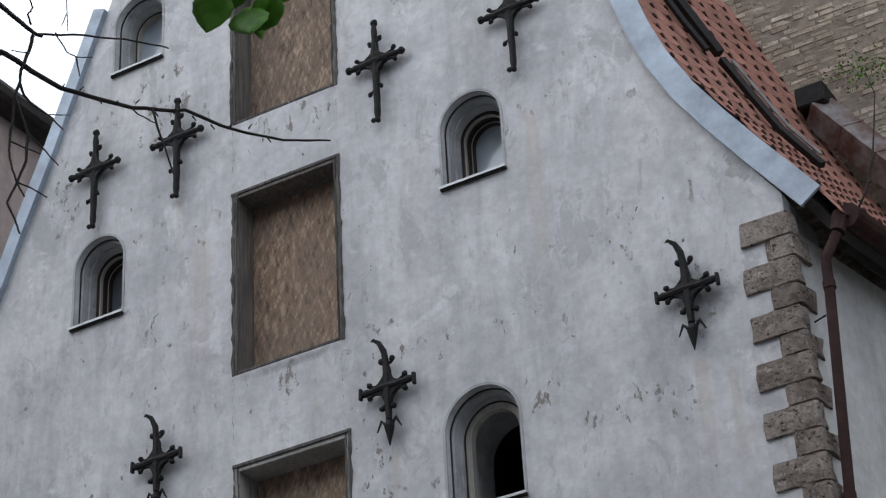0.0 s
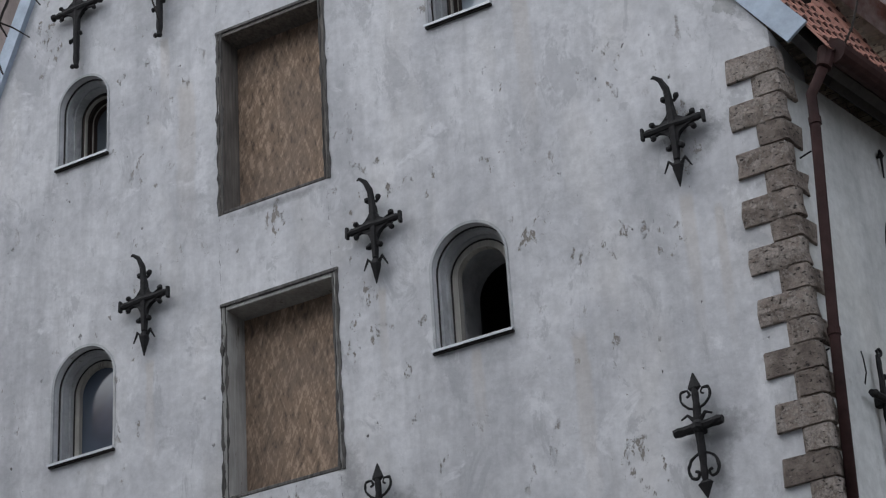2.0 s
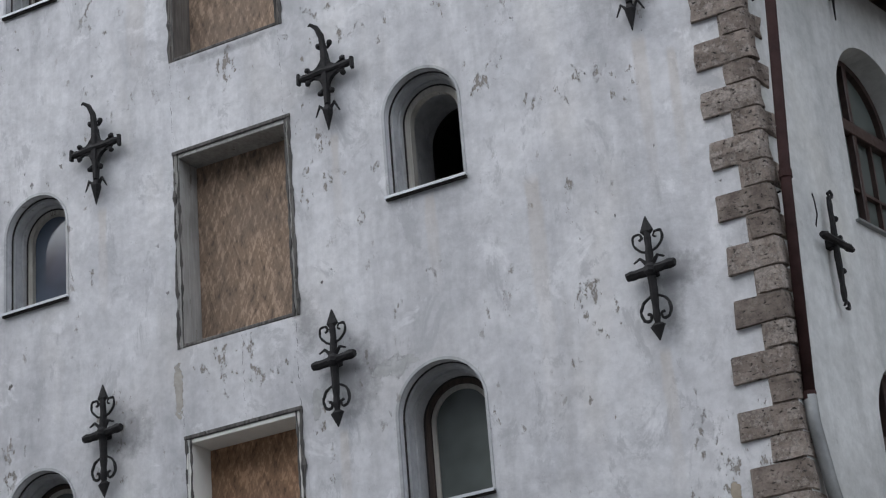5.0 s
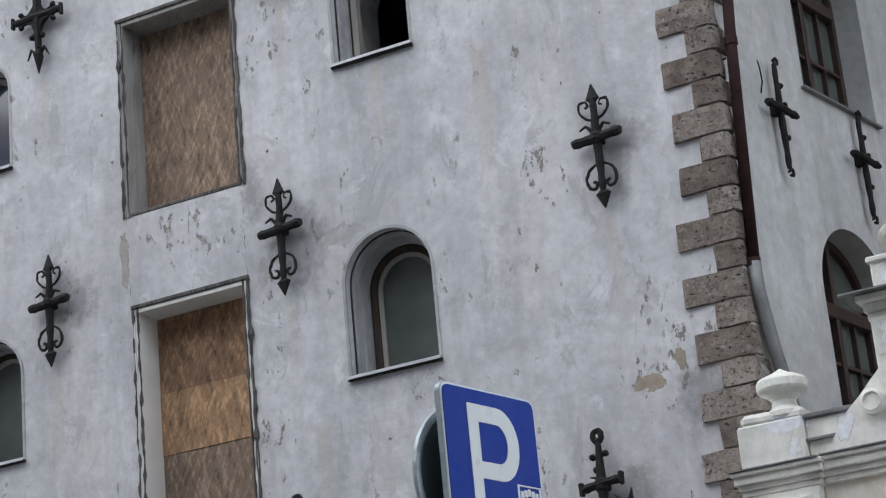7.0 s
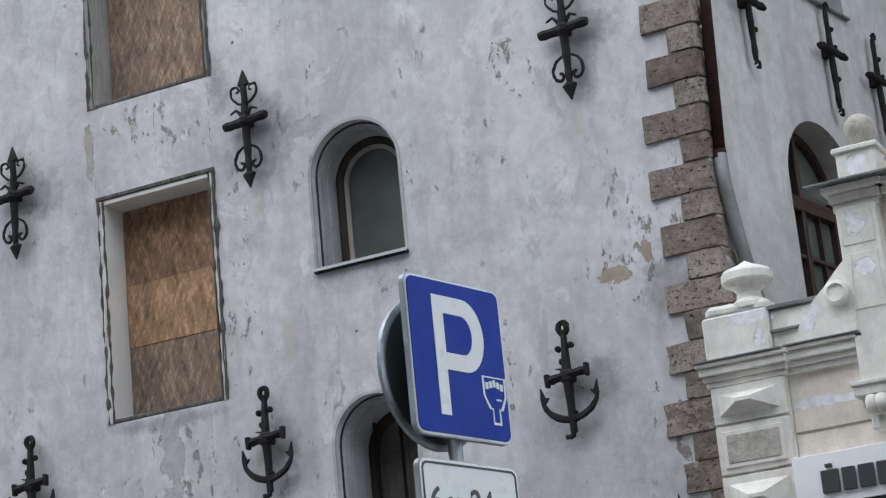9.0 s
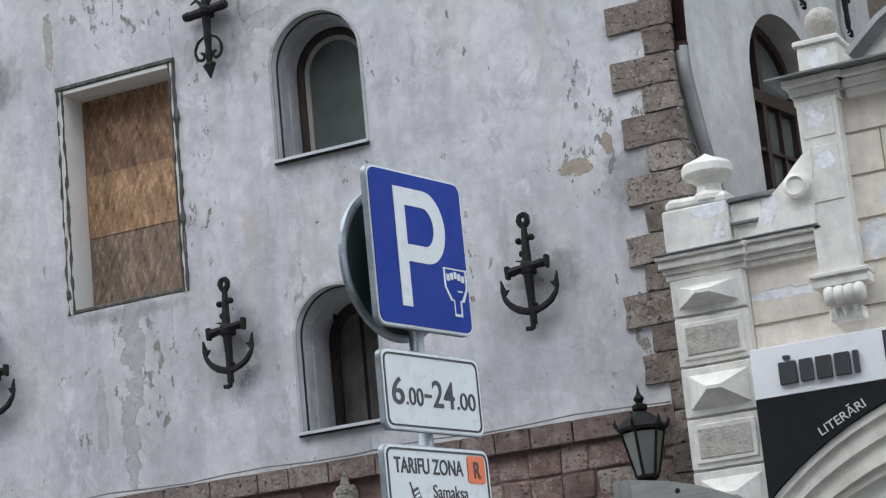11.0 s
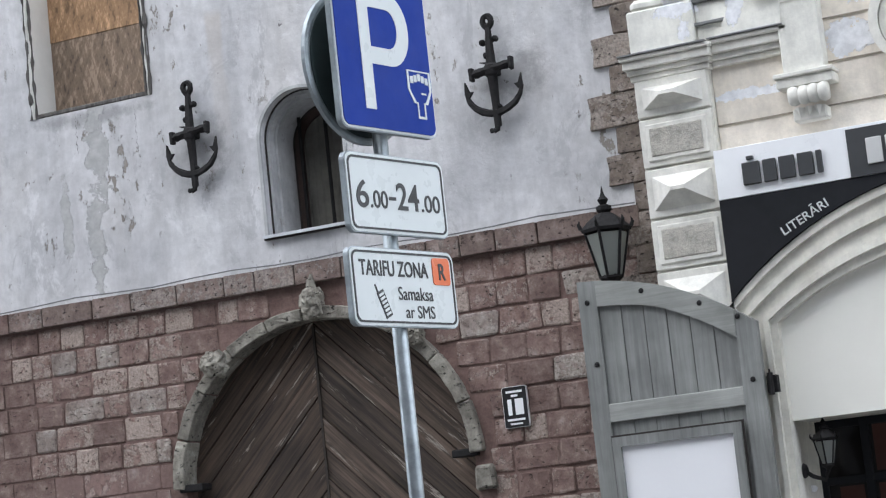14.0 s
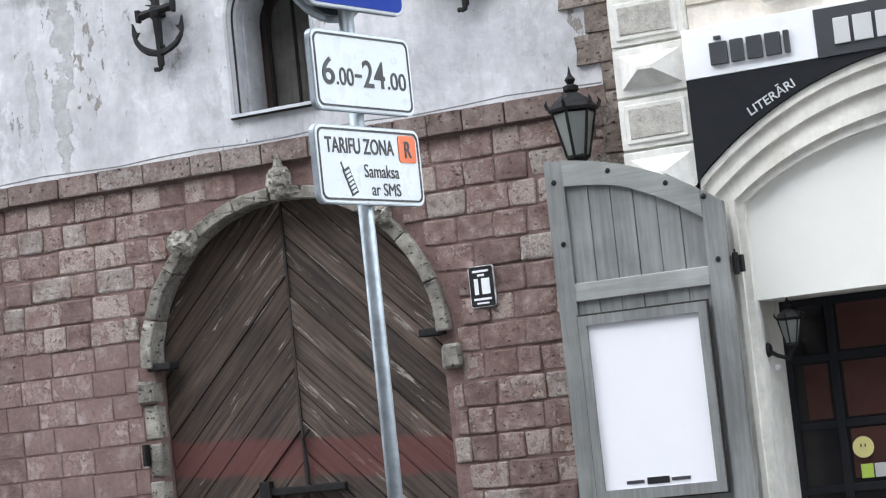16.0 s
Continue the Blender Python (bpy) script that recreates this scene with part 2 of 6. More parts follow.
def glass_mat(name, tint=(0.03, 0.035, 0.035), rough=0.06):
    m, nt, b = mk(name, rough)
    put(nt, b.inputs["Base Color"], mixc(nt, ramp(nt, grain(nt, 1.2, 3), (0.35, 0.0), (0.65, 1.0)), tint, tuple(1.7 * c for c in tint)))
    b.inputs["Specular IOR Level"].default_value = 0.9
    relief(nt, b, (grain(nt, 1.5, 2), 0.04, 0.02))
    return m


PATCH = (0.73, 0.735, 0.75)
GREY, BROWN = (0.36, 0.36, 0.355), (0.30, 0.255, 0.20)
M_PLASTER = plaster("old_white_plaster", (0.662, 0.658, 0.664), (0.515, 0.515, 0.527), [
    (-9.02, 4.95, 0.11, 0.5, GREY), (-9.1, 4.3, 0.08, 0.4, GREY), (-9.35, 4.5, 0.05, 0.35, GREY), (-9.66, 7.62, 0.05, 0.26, (0.31, 0.29, 0.26)), (-5.26, 5.63, 0.13, 0.07, BROWN),
    (-5.0, 5.78, 0.05, 0.10, BROWN), (-7.62, 7.33, 0.2, 0.1, GREY), (-8.35, 7.2, 0.05, 0.13, GREY),
    (-5.6, 12.05, 0.05, 0.05, GREY), (-4.75, 11.05, 0.14, 0.2, GREY)],
    gather=[(-9.0, 7.72, 0.7, 0.3), (-8.3, 9.3, 0.25, 0.7), (-8.1, 7.35, 0.35, 0.6), (-9.05, 10.4, 0.75, 0.28), (-5.05, 5.9, 0.55, 0.7), (-5.9, 7.3, 0.35, 1.0), (-9.0, 13.15, 0.8, 0.3), (-8.35, 6.2, 0.22, 0.9),
            (-10.3, 7.3, 0.3, 0.6), (-9.0, 4.9, 0.7, 0.9), (-5.2, 10.0, 0.4, 0.5), (-5.75, 9.15, 0.9, 0.25), (-6.6, 9.5, 0.3, 0.3), (-8.1, 10.1, 0.3, 0.5), (-10.5, 13.9, 0.5, 0.6), (-11.6, 13.2, 0.3, 0.7), (-4.9, 4.6, 0.3, 0.8), (-11.5, 7.3, 0.7, 0.5), (-6.5, 5.0, 0.5, 0.5)],
    drips=[(-5.30, 9.48, 1.5, 0.07), (-8.04, 9.48, 0.9, 0.05), (-10.41, 9.5, 1.1, 0.06), (-6.55, 12.3, 2.2, 0.09), (-10.25, 12.75, 0.9, 0.06), (-5.05, 9.3, 1.3, 0.05),
           (-5.39, 6.95, 1.2, 0.06), (-8.12, 6.95, 0.8, 0.05), (-10.38, 6.85, 1.0, 0.06), (-7.9, 5.9, 1.3, 0.08), (-6.3, 8.6, 1.8, 0.08), (-10.0, 12.2, 1.8, 0.12), (-7.2, 8.7, 0.9, 0.06)],
    soot=[(-5.24, 7.50, 0.3, 0.17), (-5.30, 7.35, 0.14, 0.36), (-8.0, 7.36, 0.3, 0.34), (-10.2, 7.38, 0.3, 0.24), (-5.52, 4.93, 0.3, 0.2), (-8.06, 4.85, 0.18, 0.3), (-7.98, 13.34, 0.3, 0.16), (-5.2, 9.92, 0.26, 0.3),
          (-11.2, 13.38, 0.22, 0.1), (-8.40, 7.9, 0.12, 0.3), (-9.05, 5.27, 0.6, 0.07), (-4.85, 5.5, 0.25, 0.35), (-9.05, 10.6, 0.6, 0.06)])
M_SIDE = plaster("grey_side_plaster", (0.60, 0.605, 0.595), (0.48, 0.485, 0.475), wear=0.2)
M_QUOIN = speckled("quoin_stone", [(0.10, 0.079, 0.066), (0.185, 0.148, 0.124), (0.26, 0.214, 0.182), (0.37, 0.318, 0.277)], 7, 0.95, 1.0, 0.26, pit=0.055, worn=((0.40, 0.345, 0.305), 0.25))
M_BRICK = speckled("red_block", [(0.14, 0.088, 0.076), (0.20, 0.128, 0.11), (0.27, 0.19, 0.165), (0.42, 0.335, 0.295)], 9, 0.92, 0.8, 0.26, pit=0.02, worn=((0.46, 0.375, 0.325), 0.3))
M_BRICK_PALE = speckled("bare_pale_block", [(0.15, 0.112, 0.098), (0.27, 0.215, 0.19), (0.38, 0.325, 0.29), (0.5, 0.45, 0.405)], 10, 0.92, 0.9, 0.2, pit=0.03, worn=((0.52, 0.46, 0.41), 0.2))
M_BRICK_RED = speckled("painted_red_block", [(0.17, 0.108, 0.094), (0.215, 0.14, 0.123), (0.24, 0.16, 0.142), (0.38, 0.315, 0.285)], 4, 0.9, 0.5, 0.16, worn=((0.44, 0.34, 0.30), 0.14))
M_MORTAR = speckled("red_mortar", [(0.125, 0.078, 0.068), (0.18, 0.115, 0.1), (0.235, 0.155, 0.137)], 7, 0.95, 0.8)
M_CAP = speckled("brown_cap_stone", [(0.13, 0.09, 0.078), (0.19, 0.138, 0.12), (0.25, 0.188, 0.165), (0.35, 0.285, 0.255)], 7, 0.95, 0.8, 0.2, pit=0.03, worn=((0.36, 0.31, 0.28), 0.2))
M_FIRE = speckled("weathered_buff_brick", [(0.14, 0.112, 0.082), (0.29, 0.24, 0.182), (0.38, 0.32, 0.25), (0.49, 0.44, 0.365)], 5, 0.95, 0.8, 0.3, pit=0.03)
M_FIREJOINT = speckled("buff_mortar", [(0.15, 0.122, 0.095), (0.31, 0.265, 0.215)], 3, 0.95, 0.5)
M_ARCH = speckled("arch_limestone", [(0.11, 0.1, 0.083), (0.235, 0.218, 0.185), (0.37, 0.35, 0.30)], 7, 0.92, 0.7, 0.15, pit=0.05)
M_IRON = plain("black_iron", (0.011, 0.01, 0.0105), 0.75, 0.0, 0.5, 14, 0.3)
M_IRON.node_tree.nodes["Principled BSDF"].inputs["Specular IOR Level"].default_value = 0.3
M_GATE = timber("weathered_gate_wood", (0.022, 0.016, 0.012), (0.125, 0.085, 0.062), 45, 0.85, 0.9, 0.35, (0.3, 0.265, 0.225), 0.6, smear=True)
M_GATE_R = timber("weathered_gate_wood_slanting_down", (0.024, 0.018, 0.014), (0.13, 0.092, 0.07), -45, 0.85, 0.9, 0.35, (0.32, 0.285, 0.245), 0.585, smear=True)
M_EDGE_DARK = plain("dark_gate_edge", (0.03, 0.023, 0.018), 0.85, 0, 0.4, 9, 0.3)
M_GREYWOOD = timber("grey_painted_wood", (0.165, 0.17, 0.163), (0.245, 0.25, 0.242), "z", 0.65, 0.25, 0.06, (0.4, 0.4, 0.38), 0.7)
M_GREYRAIL = timber("grey_painted_rail", (0.225, 0.23, 0.216), (0.325, 0.33, 0.312), "x", 0.65, 0.25, 0.06, (0.4, 0.4, 0.38), 0.7)
M_JAMB_OLD = timber("bare_grey_jamb_wood", (0.09, 0.08, 0.072), (0.2, 0.18, 0.16), "z", 0.85, 0.5, 0.1)
M_JAMB_PEEL = timber("peeling_white_jamb", (0.28, 0.27, 0.25), (0.42, 0.41, 0.39), "z", 0.8, 0.5, 0.1, (0.15, 0.13, 0.11), 0.6)
M_JAMB_NEW = plain("white_jamb_paint", (0.72, 0.71, 0.67), 0.55, 0, 0.06, 5)
M_EDGE = timber("grey_split_wood", (0.03, 0.027, 0.025), (0.15, 0.14, 0.13), "z", 0.9, 0.8, 0.1, (0.4, 0.39, 0.37), 0.64)
M_OSB_A = osb("weathered_strand_board", (0.27, 0.185, 0.125), (0.17, 0.135, 0.11))
M_OSB_B = osb("fresh_strand_board", (0.37, 0.222, 0.12), (0.28, 0.18, 0.11))
M_OSB_C = osb("greyed_strand_board", (0.235, 0.168, 0.118), (0.15, 0.115, 0.09))
M_OSB_D = osb("brown_strand_board", (0.25, 0.142, 0.078), (0.15, 0.1, 0.07))
M_ZINC = plain("zinc_sheet", (0.56, 0.58, 0.60), 0.5, 0.2, 0.16, 3, 0.15)
M_SHEET = plain("pale_blue_flashing", (0.33, 0.39, 0.46), 0.5, 0.2, 0.3, 3, 0.25)
M_PIPE = plain("rust_red_pipe_paint", (0.038, 0.018, 0.0165), 0.65, 0.0, 0.4, 5, 0.2)
M_PIPE.node_tree.nodes["Principled BSDF"].inputs["Specular IOR Level"].default_value = 0.15
M_PIPE_GREY = plain("dull_zinc_pipe", (0.22, 0.225, 0.225), 0.6, 0.5, 0.25, 5, 0.2)
M_TILE = speckled("red_clay_tile", [(0.22, 0.095, 0.068), (0.32, 0.145, 0.105), (0.38, 0.18, 0.135)], 6, 0.85, 0.4, 0.22, island=True)
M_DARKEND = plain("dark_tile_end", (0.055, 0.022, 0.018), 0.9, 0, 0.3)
# near black: dark trim, and shade put into colour under roof and sills
M_DARK = plain("dark_trim_and_shade", (0.03, 0.025, 0.022), 0.85, 0, 0.3)
M_BROWN = plain("brown_window_paint", (0.045, 0.025, 0.02), 0.55, 0, 0.3, 8)
M_FRAME = timber("worn_brown_frame", (0.035, 0.024, 0.02), (0.085, 0.058, 0.046), "z", 0.75, 0.4, 0.1, (0.34, 0.32, 0.28), 0.68)
M_PALEFRAME = timber("worn_pale_frame", (0.40, 0.38, 0.335), (0.56, 0.53, 0.475), "z", 0.75, 0.4, 0.1, (0.14, 0.11, 0.09), 0.64)
M_REVEAL = plaster("reveal_plaster", (0.52, 0.525, 0.53), (0.36, 0.365, 0.37), wear=1.0)
M_GLASS = glass_mat("dark_window_glass")
M_GLASS_DOOR = glass_mat("door_glass", (0.012, 0.011, 0.011), 0.08)
M_GLASS_DOOR.node_tree.nodes["Principled BSDF"].inputs["Specular IOR Level"].default_value = 0.25
M_GLASS_DUSTY = glass_mat("dusty_window_glass", (0.07, 0.08, 0.074), 0.16)
# reflected sky is put into the base colour of the next three
M_GLASS_SKYPALE = glass_mat("sky_pale_window_glass", (0.27, 0.31, 0.35), 0.12)
M_GLASS_GREY = glass_mat("greyish_window_glass", (0.10, 0.115, 0.13), 0.1)
M_GLASS_BLUE = glass_mat("sky_window_glass", (0.06, 0.075, 0.1), 0.08)
M_CURTAIN = plain("dark_curtain", (0.12, 0.115, 0.1), 0.9, 0, 0.4, 3)
M_ROOM = plain("unlit_room", (0.16, 0.155, 0.15), 0.9, 0, 0.1)
M_CREAM = plaster("cream_stucco", (0.91, 0.84, 0.74), (0.86, 0.785, 0.685), [(-3.78, 4.42, 0.3, 0.04, PATCH), (-3.08, 4.66, 0.17, 0.13, PATCH), (-3.02, 4.93, 0.07, 0.09, PATCH)], wear=0.0)
M_PALE = plaster("pale_stucco", (0.86, 0.84, 0.775), (0.74, 0.725, 0.665), wear=0.12)
M_WHITE = plaster("white_moulding", (0.89, 0.875, 0.80), (0.81, 0.80, 0.735), [(-4.2, 5.03, 0.15, 0.08, PATCH), (-4.15, 4.92, 0.05, 0.12, PATCH), (-3.80, 4.95, 0.07, 0.12, PATCH), (-3.38, 5.2, 0.1, 0.06, PATCH), (-3.4, 5.5, 0.1, 0.1, PATCH), (-3.35, 5.9, 0.08, 0.08, PATCH)], wear=0.05)
M_ARCHIVOLT = plaster("cream_arch_paint", (0.80, 0.775, 0.695), (0.69, 0.67, 0.60), wear=0.08)
M_ROUGHPANEL = speckled("rough_cast_panel", [(0.34, 0.32, 0.28), (0.5, 0.475, 0.42), (0.6, 0.57, 0.5)], 16, 0.95, 1.0)
M_SIGNWHITE = plain("white_sign_sheet", (0.88, 0.89, 0.90), 0.35, 0, 0.04, 3, 0.0)
M_SIGNBLACK = plain("black_sign_sheet", (0.014, 0.015, 0.018), 0.6, 0, 0.2, 3, 0.0)
M_SIGNBLACK.node_tree.nodes["Principled BSDF"].inputs["Specular IOR Level"].default_value = 0.2
M_SIGNGREY = plain("charcoal_letter", (0.045, 0.047, 0.05), 0.5, 0, 0.1, 3, 0.0)
M_SIGNPALE = plain("pale_letter", (0.55, 0.55, 0.54), 0.5, 0, 0.05, 3, 0.0)
M_BLUE = plain("blue_sign_foil", (0.006, 0.036, 0.27), 0.5, 0, 0.1, 4, 0.0)
M_BLUE.node_tree.nodes["Principled BSDF"].inputs["Specular IOR Level"].default_value = 0.15
M_FOIL = plain("white_sign_foil", (0.62, 0.655, 0.645), 0.32, 0, 0.04, 4, 0.0)
M_INK = plain("black_sign_ink", (0.012, 0.012, 0.013), 0.4, 0, 0.1, 4, 0.0)
M_ORANGE = plain("orange_foil", (0.72, 0.14, 0.03), 0.35, 0, 0.06, 4, 0.0)
M_GALV = plain("galvanised_pole", (0.36, 0.40, 0.42), 0.42, 0.6, 0.3, 9, 0.15)
M_BACK = plain("dark_sign_back", (0.03, 0.045, 0.045), 0.5, 0.2, 0.1, 4, 0.0)
M_LAMPGLASS = glass_mat("milky_lamp_glass", (0.24, 0.255, 0.235), 0.35)
M_POSTER = plain("blank_white_poster", (0.85, 0.85, 0.87), 0.4, 0, 0.015, 1.5, 0.0)
M_JOINT = plain("stucco_joint_grey", (0.33, 0.29, 0.23), 0.9, 0, 0.3, 6)
M_TYMP = plain("warm_white_paint", (0.83, 0.815, 0.75), 0.6, 0, 0.03, 1.5, 0.05)
M_RUST = speckled("rusty_sheet", [(0.05, 0.028, 0.022), (0.11, 0.058, 0.045), (0.2, 0.19, 0.19), (0.28, 0.29, 0.31)], 2.0, 0.7, 0.2)
M_NEIGHBOUR = plaster("dusky_pink_plaster", (0.42, 0.34, 0.31), (0.34, 0.28, 0.26), wear=0.0)
# dark so that the added house across the street throws little light back
M_SKY_BLOCKER = plaster("dark_blocker_render", (0.17, 0.175, 0.185), (0.12, 0.124, 0.13), wear=0.0)
M_BARK = speckled("bark", [(0.02, 0.016, 0.014), (0.05, 0.042, 0.036)], 14, 0.95, 0.6)
M_PAVE = speckled("street_cobble", [(0.07, 0.07, 0.07), (0.13, 0.127, 0.123), (0.19, 0.183, 0.176)], 3, 0.9, 0.6)
M_REDROOM = plain("red_brown_room", (0.055, 0.014, 0.008), 0.7, 0, 0.25, 2)
M_STICKER = plain("yellow_sticker", (0.75, 0.68, 0.28), 0.4, 0, 0.05, 3, 0.0)
M_GREENSTICK = plain("green_sticker", (0.45, 0.6, 0.1), 0.4, 0, 0.05, 3, 0.0)
_m, _nt, _b = mk("fresh_leaf", 0.5)
put(_nt, _b.inputs["Base Color"], ramp(_nt, grain(_nt, 30, 4), (0.3, (0.05, 0.15, 0.012)), (0.7, (0.10, 0.25, 0.025))))
_b.inputs["Transmission Weight"].default_value = 0.0
_b.inputs["Specular IOR Level"].default_value = 0.2
M_LEAF = _m

# ---- building helpers ----
from mathutils.geometry import tessellate_polygon

FACE = 13.6                                   # the facade's plane
CORNER = (-4.455, FACE, 0.0)                  # foot of its right corner
FRONT = pose(0, FACE, 0)                      # x along the facade, y into it, z up
SIDE = pose(*CORNER, 0, 0, 79.5)              # the same for the side wall
rng = random.Random(7)


def mesh_of(bm, name, material=None, smooth=False):
    me = bpy.data.meshes.new(name)
    bm.to_mesh(me)
    bm.free()
    if smooth:
        for p in me.polygons:
            p.use_smooth = True
    if material:
        me.materials.append(material)
    return me


def part(name, bm, material, parent, label="", smooth=False, at=None):
    ob = new(name, mesh_of(bm, name, material, smooth))
    ob.parent = parent
    if at is not None:
        ob.matrix_basis = at
    return tagged(ob, label)


def piece(name, me, parent, m):
    ob = new(name, me)
    ob.parent = parent
    ob.matrix_basis = m
    return ob


def thing(name, m, label, category, group="", kind=""):
    ob = new(name)
    ob.empty_display_size = 0.1
    ob.matrix_basis = m
    return tagged(ob, label, category, group, kind)


def small_box(bm, x0, x1, y0, y1, z0, z1):
    """A plain box for the joined rest of many pieces."""
    v = [bm.verts.new((x, y, z)) for z in (z0, z1) for x, y in ((x0, y0), (x1, y0), (x1, y1), (x0, y1))]
    for f in ((3, 2, 1, 0), (4, 5, 6, 7), (0, 1, 5, 4), (1, 2, 6, 5), (2, 3, 7, 6), (3, 0, 4, 7)):
        bm.faces.new([v[i] for i in f])


def box(bm, x0, x1, y0, y1, z0, z1, bevel=0.0, m=None):
    made = bmesh.ops.create_cube(bm, size=1, matrix=Matrix.Translation(((x0 + x1) / 2, (y0 + y1) / 2, (z0 + z1) / 2)) @ Matrix.Diagonal((x1 - x0, y1 - y0, z1 - z0, 1)))
    if bevel:
        vs = set(made["verts"])
        es = [e for e in bm.edges if e.verts[0] in vs and e.verts[1] in vs]
        r = bmesh.ops.bevel(bm, geom=es, offset=bevel, segments=1, affect="EDGES")
        made["verts"] = list(vs | set(r["verts"]))
        made["verts"] = [v for v in made["verts"] if v.is_valid]
    if m is not None:
        bmesh.ops.transform(bm, matrix=m, verts=made["verts"])
    return bm


def boxed(*a, **k):
    return box(bmesh.new(), *a, **k)


def prism(outer, holes, y0, y1, bm=None):
    """A slab from a polygon in x and z with holes, between two depths."""
    bm = bm or bmesh.new()
    loops = [list(outer)] + [list(h) for h in holes]
    flat = [p for l in loops for p in l]
    tris = tessellate_polygon([[Vector((x, z, 0)) for x, z in l] for l in loops])
    a = [bm.verts.new((x, y0, z)) for x, z in flat]
    b = [bm.verts.new((x, y1, z)) for x, z in flat]
    for t in tris:
        for vs, flip in ((a, False), (b, True)):
            f = [vs[i] for i in t]
            p, q, r = (v.co for v in f)
            if ((q - p).cross(r - p).y > 0) != flip:
                f.reverse()
            try:
                bm.faces.new(f)
            except ValueError:
                pass
    n = 0
    for l in loops:
        k = len(l)
        for i in range(k):
            j = (i + 1) % k
            try:
                bm.faces.new((a[n + i], a[n + j], b[n + j], b[n + i]))
            except ValueError:
                pass
        n += k
    bmesh.ops.recalc_face_normals(bm, faces=bm.faces)
    return bm


def arched(x0, x1, z0, spring, rise, n=16):
    """An opening with an arched head, as a polygon."""
    c, r = (x0 + x1) / 2, (x1 - x0) / 2
    return [(x0, z0), (x1, z0)] + [(c + r * math.cos(math.pi * i / n), spring + rise * math.sin(math.pi * i / n)) for i in range(n + 1)]


def rect(x0, x1, z0, z1):
    return [(x0, z0), (x1, z0), (x1, z1), (x0, z1)]


def tube(pts, radii, sides=7, bm=None, flat=1.0):
    """A rod along points; flat squeezes it in y."""
    bm = bm or bmesh.new()
    pts = [Vector(p) for p in pts]
    if not isinstance(radii, (list, tuple)):
        radii = [radii] * len(pts)
    rings, up = [], Vector((0, 1, 0.01))
    for i, p in enumerate(pts):
        t = (pts[min(i + 1, len(pts) - 1)] - pts[max(i - 1, 0)]).normalized()
        s = t.cross(up)
        if s.length < 1e-3:
            s = t.cross(Vector((1, 0, 0)))
        s.normalize()
        w = s.cross(t).normalized()
        rings.append([bm.verts.new(p + (s * math.cos(2 * math.pi * k / sides) + w * flat * math.sin(2 * math.pi * k / sides)) * radii[i]) for k in range(sides)])
    for r0, r1 in zip(rings, rings[1:]):
        for k in range(sides):
            bm.faces.new((r0[k], r0[(k + 1) % sides], r1[(k + 1) % sides], r1[k]))
    bm.faces.new(rings[0]), bm.faces.new(list(reversed(rings[-1])))
    bmesh.ops.recalc_face_normals(bm, faces=bm.faces)
    return bm


def smooth(pts, n=5):
    """More points on a flowing line through pts."""
    p = [Vector(q) for q in pts]
    p = [2 * p[0] - p[1]] + p + [2 * p[-1] - p[-2]]
    out = []
    for a, b, c, d in zip(p, p[1:], p[2:], p[3:]):
        for i in range(n):
            t = i / n
            out.append(0.5 * (2 * b + (c - a) * t + (2 * a - 5 * b + 4 * c - d) * t * t + (3 * b - a - 3 * c + d) * t ** 3))
    return out + [p[-2]]


def bar(a, b, radii, n=9, sides=8):
    """A straight forged bar with collars."""
    a, b = Vector(a), Vector(b)
    return tube([a.lerp(b, i / n) for i in range(n + 1)], [radii[0] + (radii[1] - radii[0]) * math.sin(math.pi * i / n) + (0.007 if i in (1, n - 1) else 0) for i in range(n + 1)], sides)


def lathe(profile, sides=20, bm=None, m=None):
    """Turned solid: (radius, height) from the foot up."""
    bm = bm or bmesh.new()
    rings = [[bm.verts.new((r * math.cos(2 * math.pi * k / sides), r * math.sin(2 * math.pi * k / sides), z)) for k in range(sides)] for r, z in profile]
    for r0, r1 in zip(rings, rings[1:]):
        for k in range(sides):
            bm.faces.new((r0[k], r0[(k + 1) % sides], r1[(k + 1) % sides], r1[k]))
    bm.faces.new(list(reversed(rings[0]))), bm.faces.new(rings[-1])
    if m is not None:
        bmesh.ops.transform(bm, matrix=m, verts=[v for r in rings for v in r])
    bmesh.ops.recalc_face_normals(bm, faces=bm.faces)
    return bm


def ball(bm, c, r, seg=8, sx=1.0, sy=1.0, sz=1.0):
    bmesh.ops.create_uvsphere(bm, u_segments=seg, v_segments=max(5, seg * 2 // 3), radius=r, matrix=Matrix.Translation(c) @ Matrix.Diagonal((sx, sy, sz, 1)))
    return bm


def roughen(bm, amount, freq=6.0, seed=0.0):
    for v in bm.verts:
        v.co += noise.noise_vector(v.co * freq + Vector((seed, seed * 1.7, 0))) * amount
    return bm


def block_mesh(name, material, seed, sub=1, wob=0.05, bevel=0.08):
    """A unit stone, 1 wide, 1 deep, 1 high, with worn edges; its front face at y = 0."""
    bm = bmesh.new()
    bmesh.ops.create_cube(bm, size=1)
    bmesh.ops.bevel(bm, geom=list(bm.edges), offset=bevel, segments=1, affect="EDGES")
    for v in bm.verts:
        v.co += noise.noise_vector(v.co * 2.3 + Vector((seed * 3.1, seed, 0))) * wob
        v.co.y += 0.5
    return mesh_of(bm, name, material)


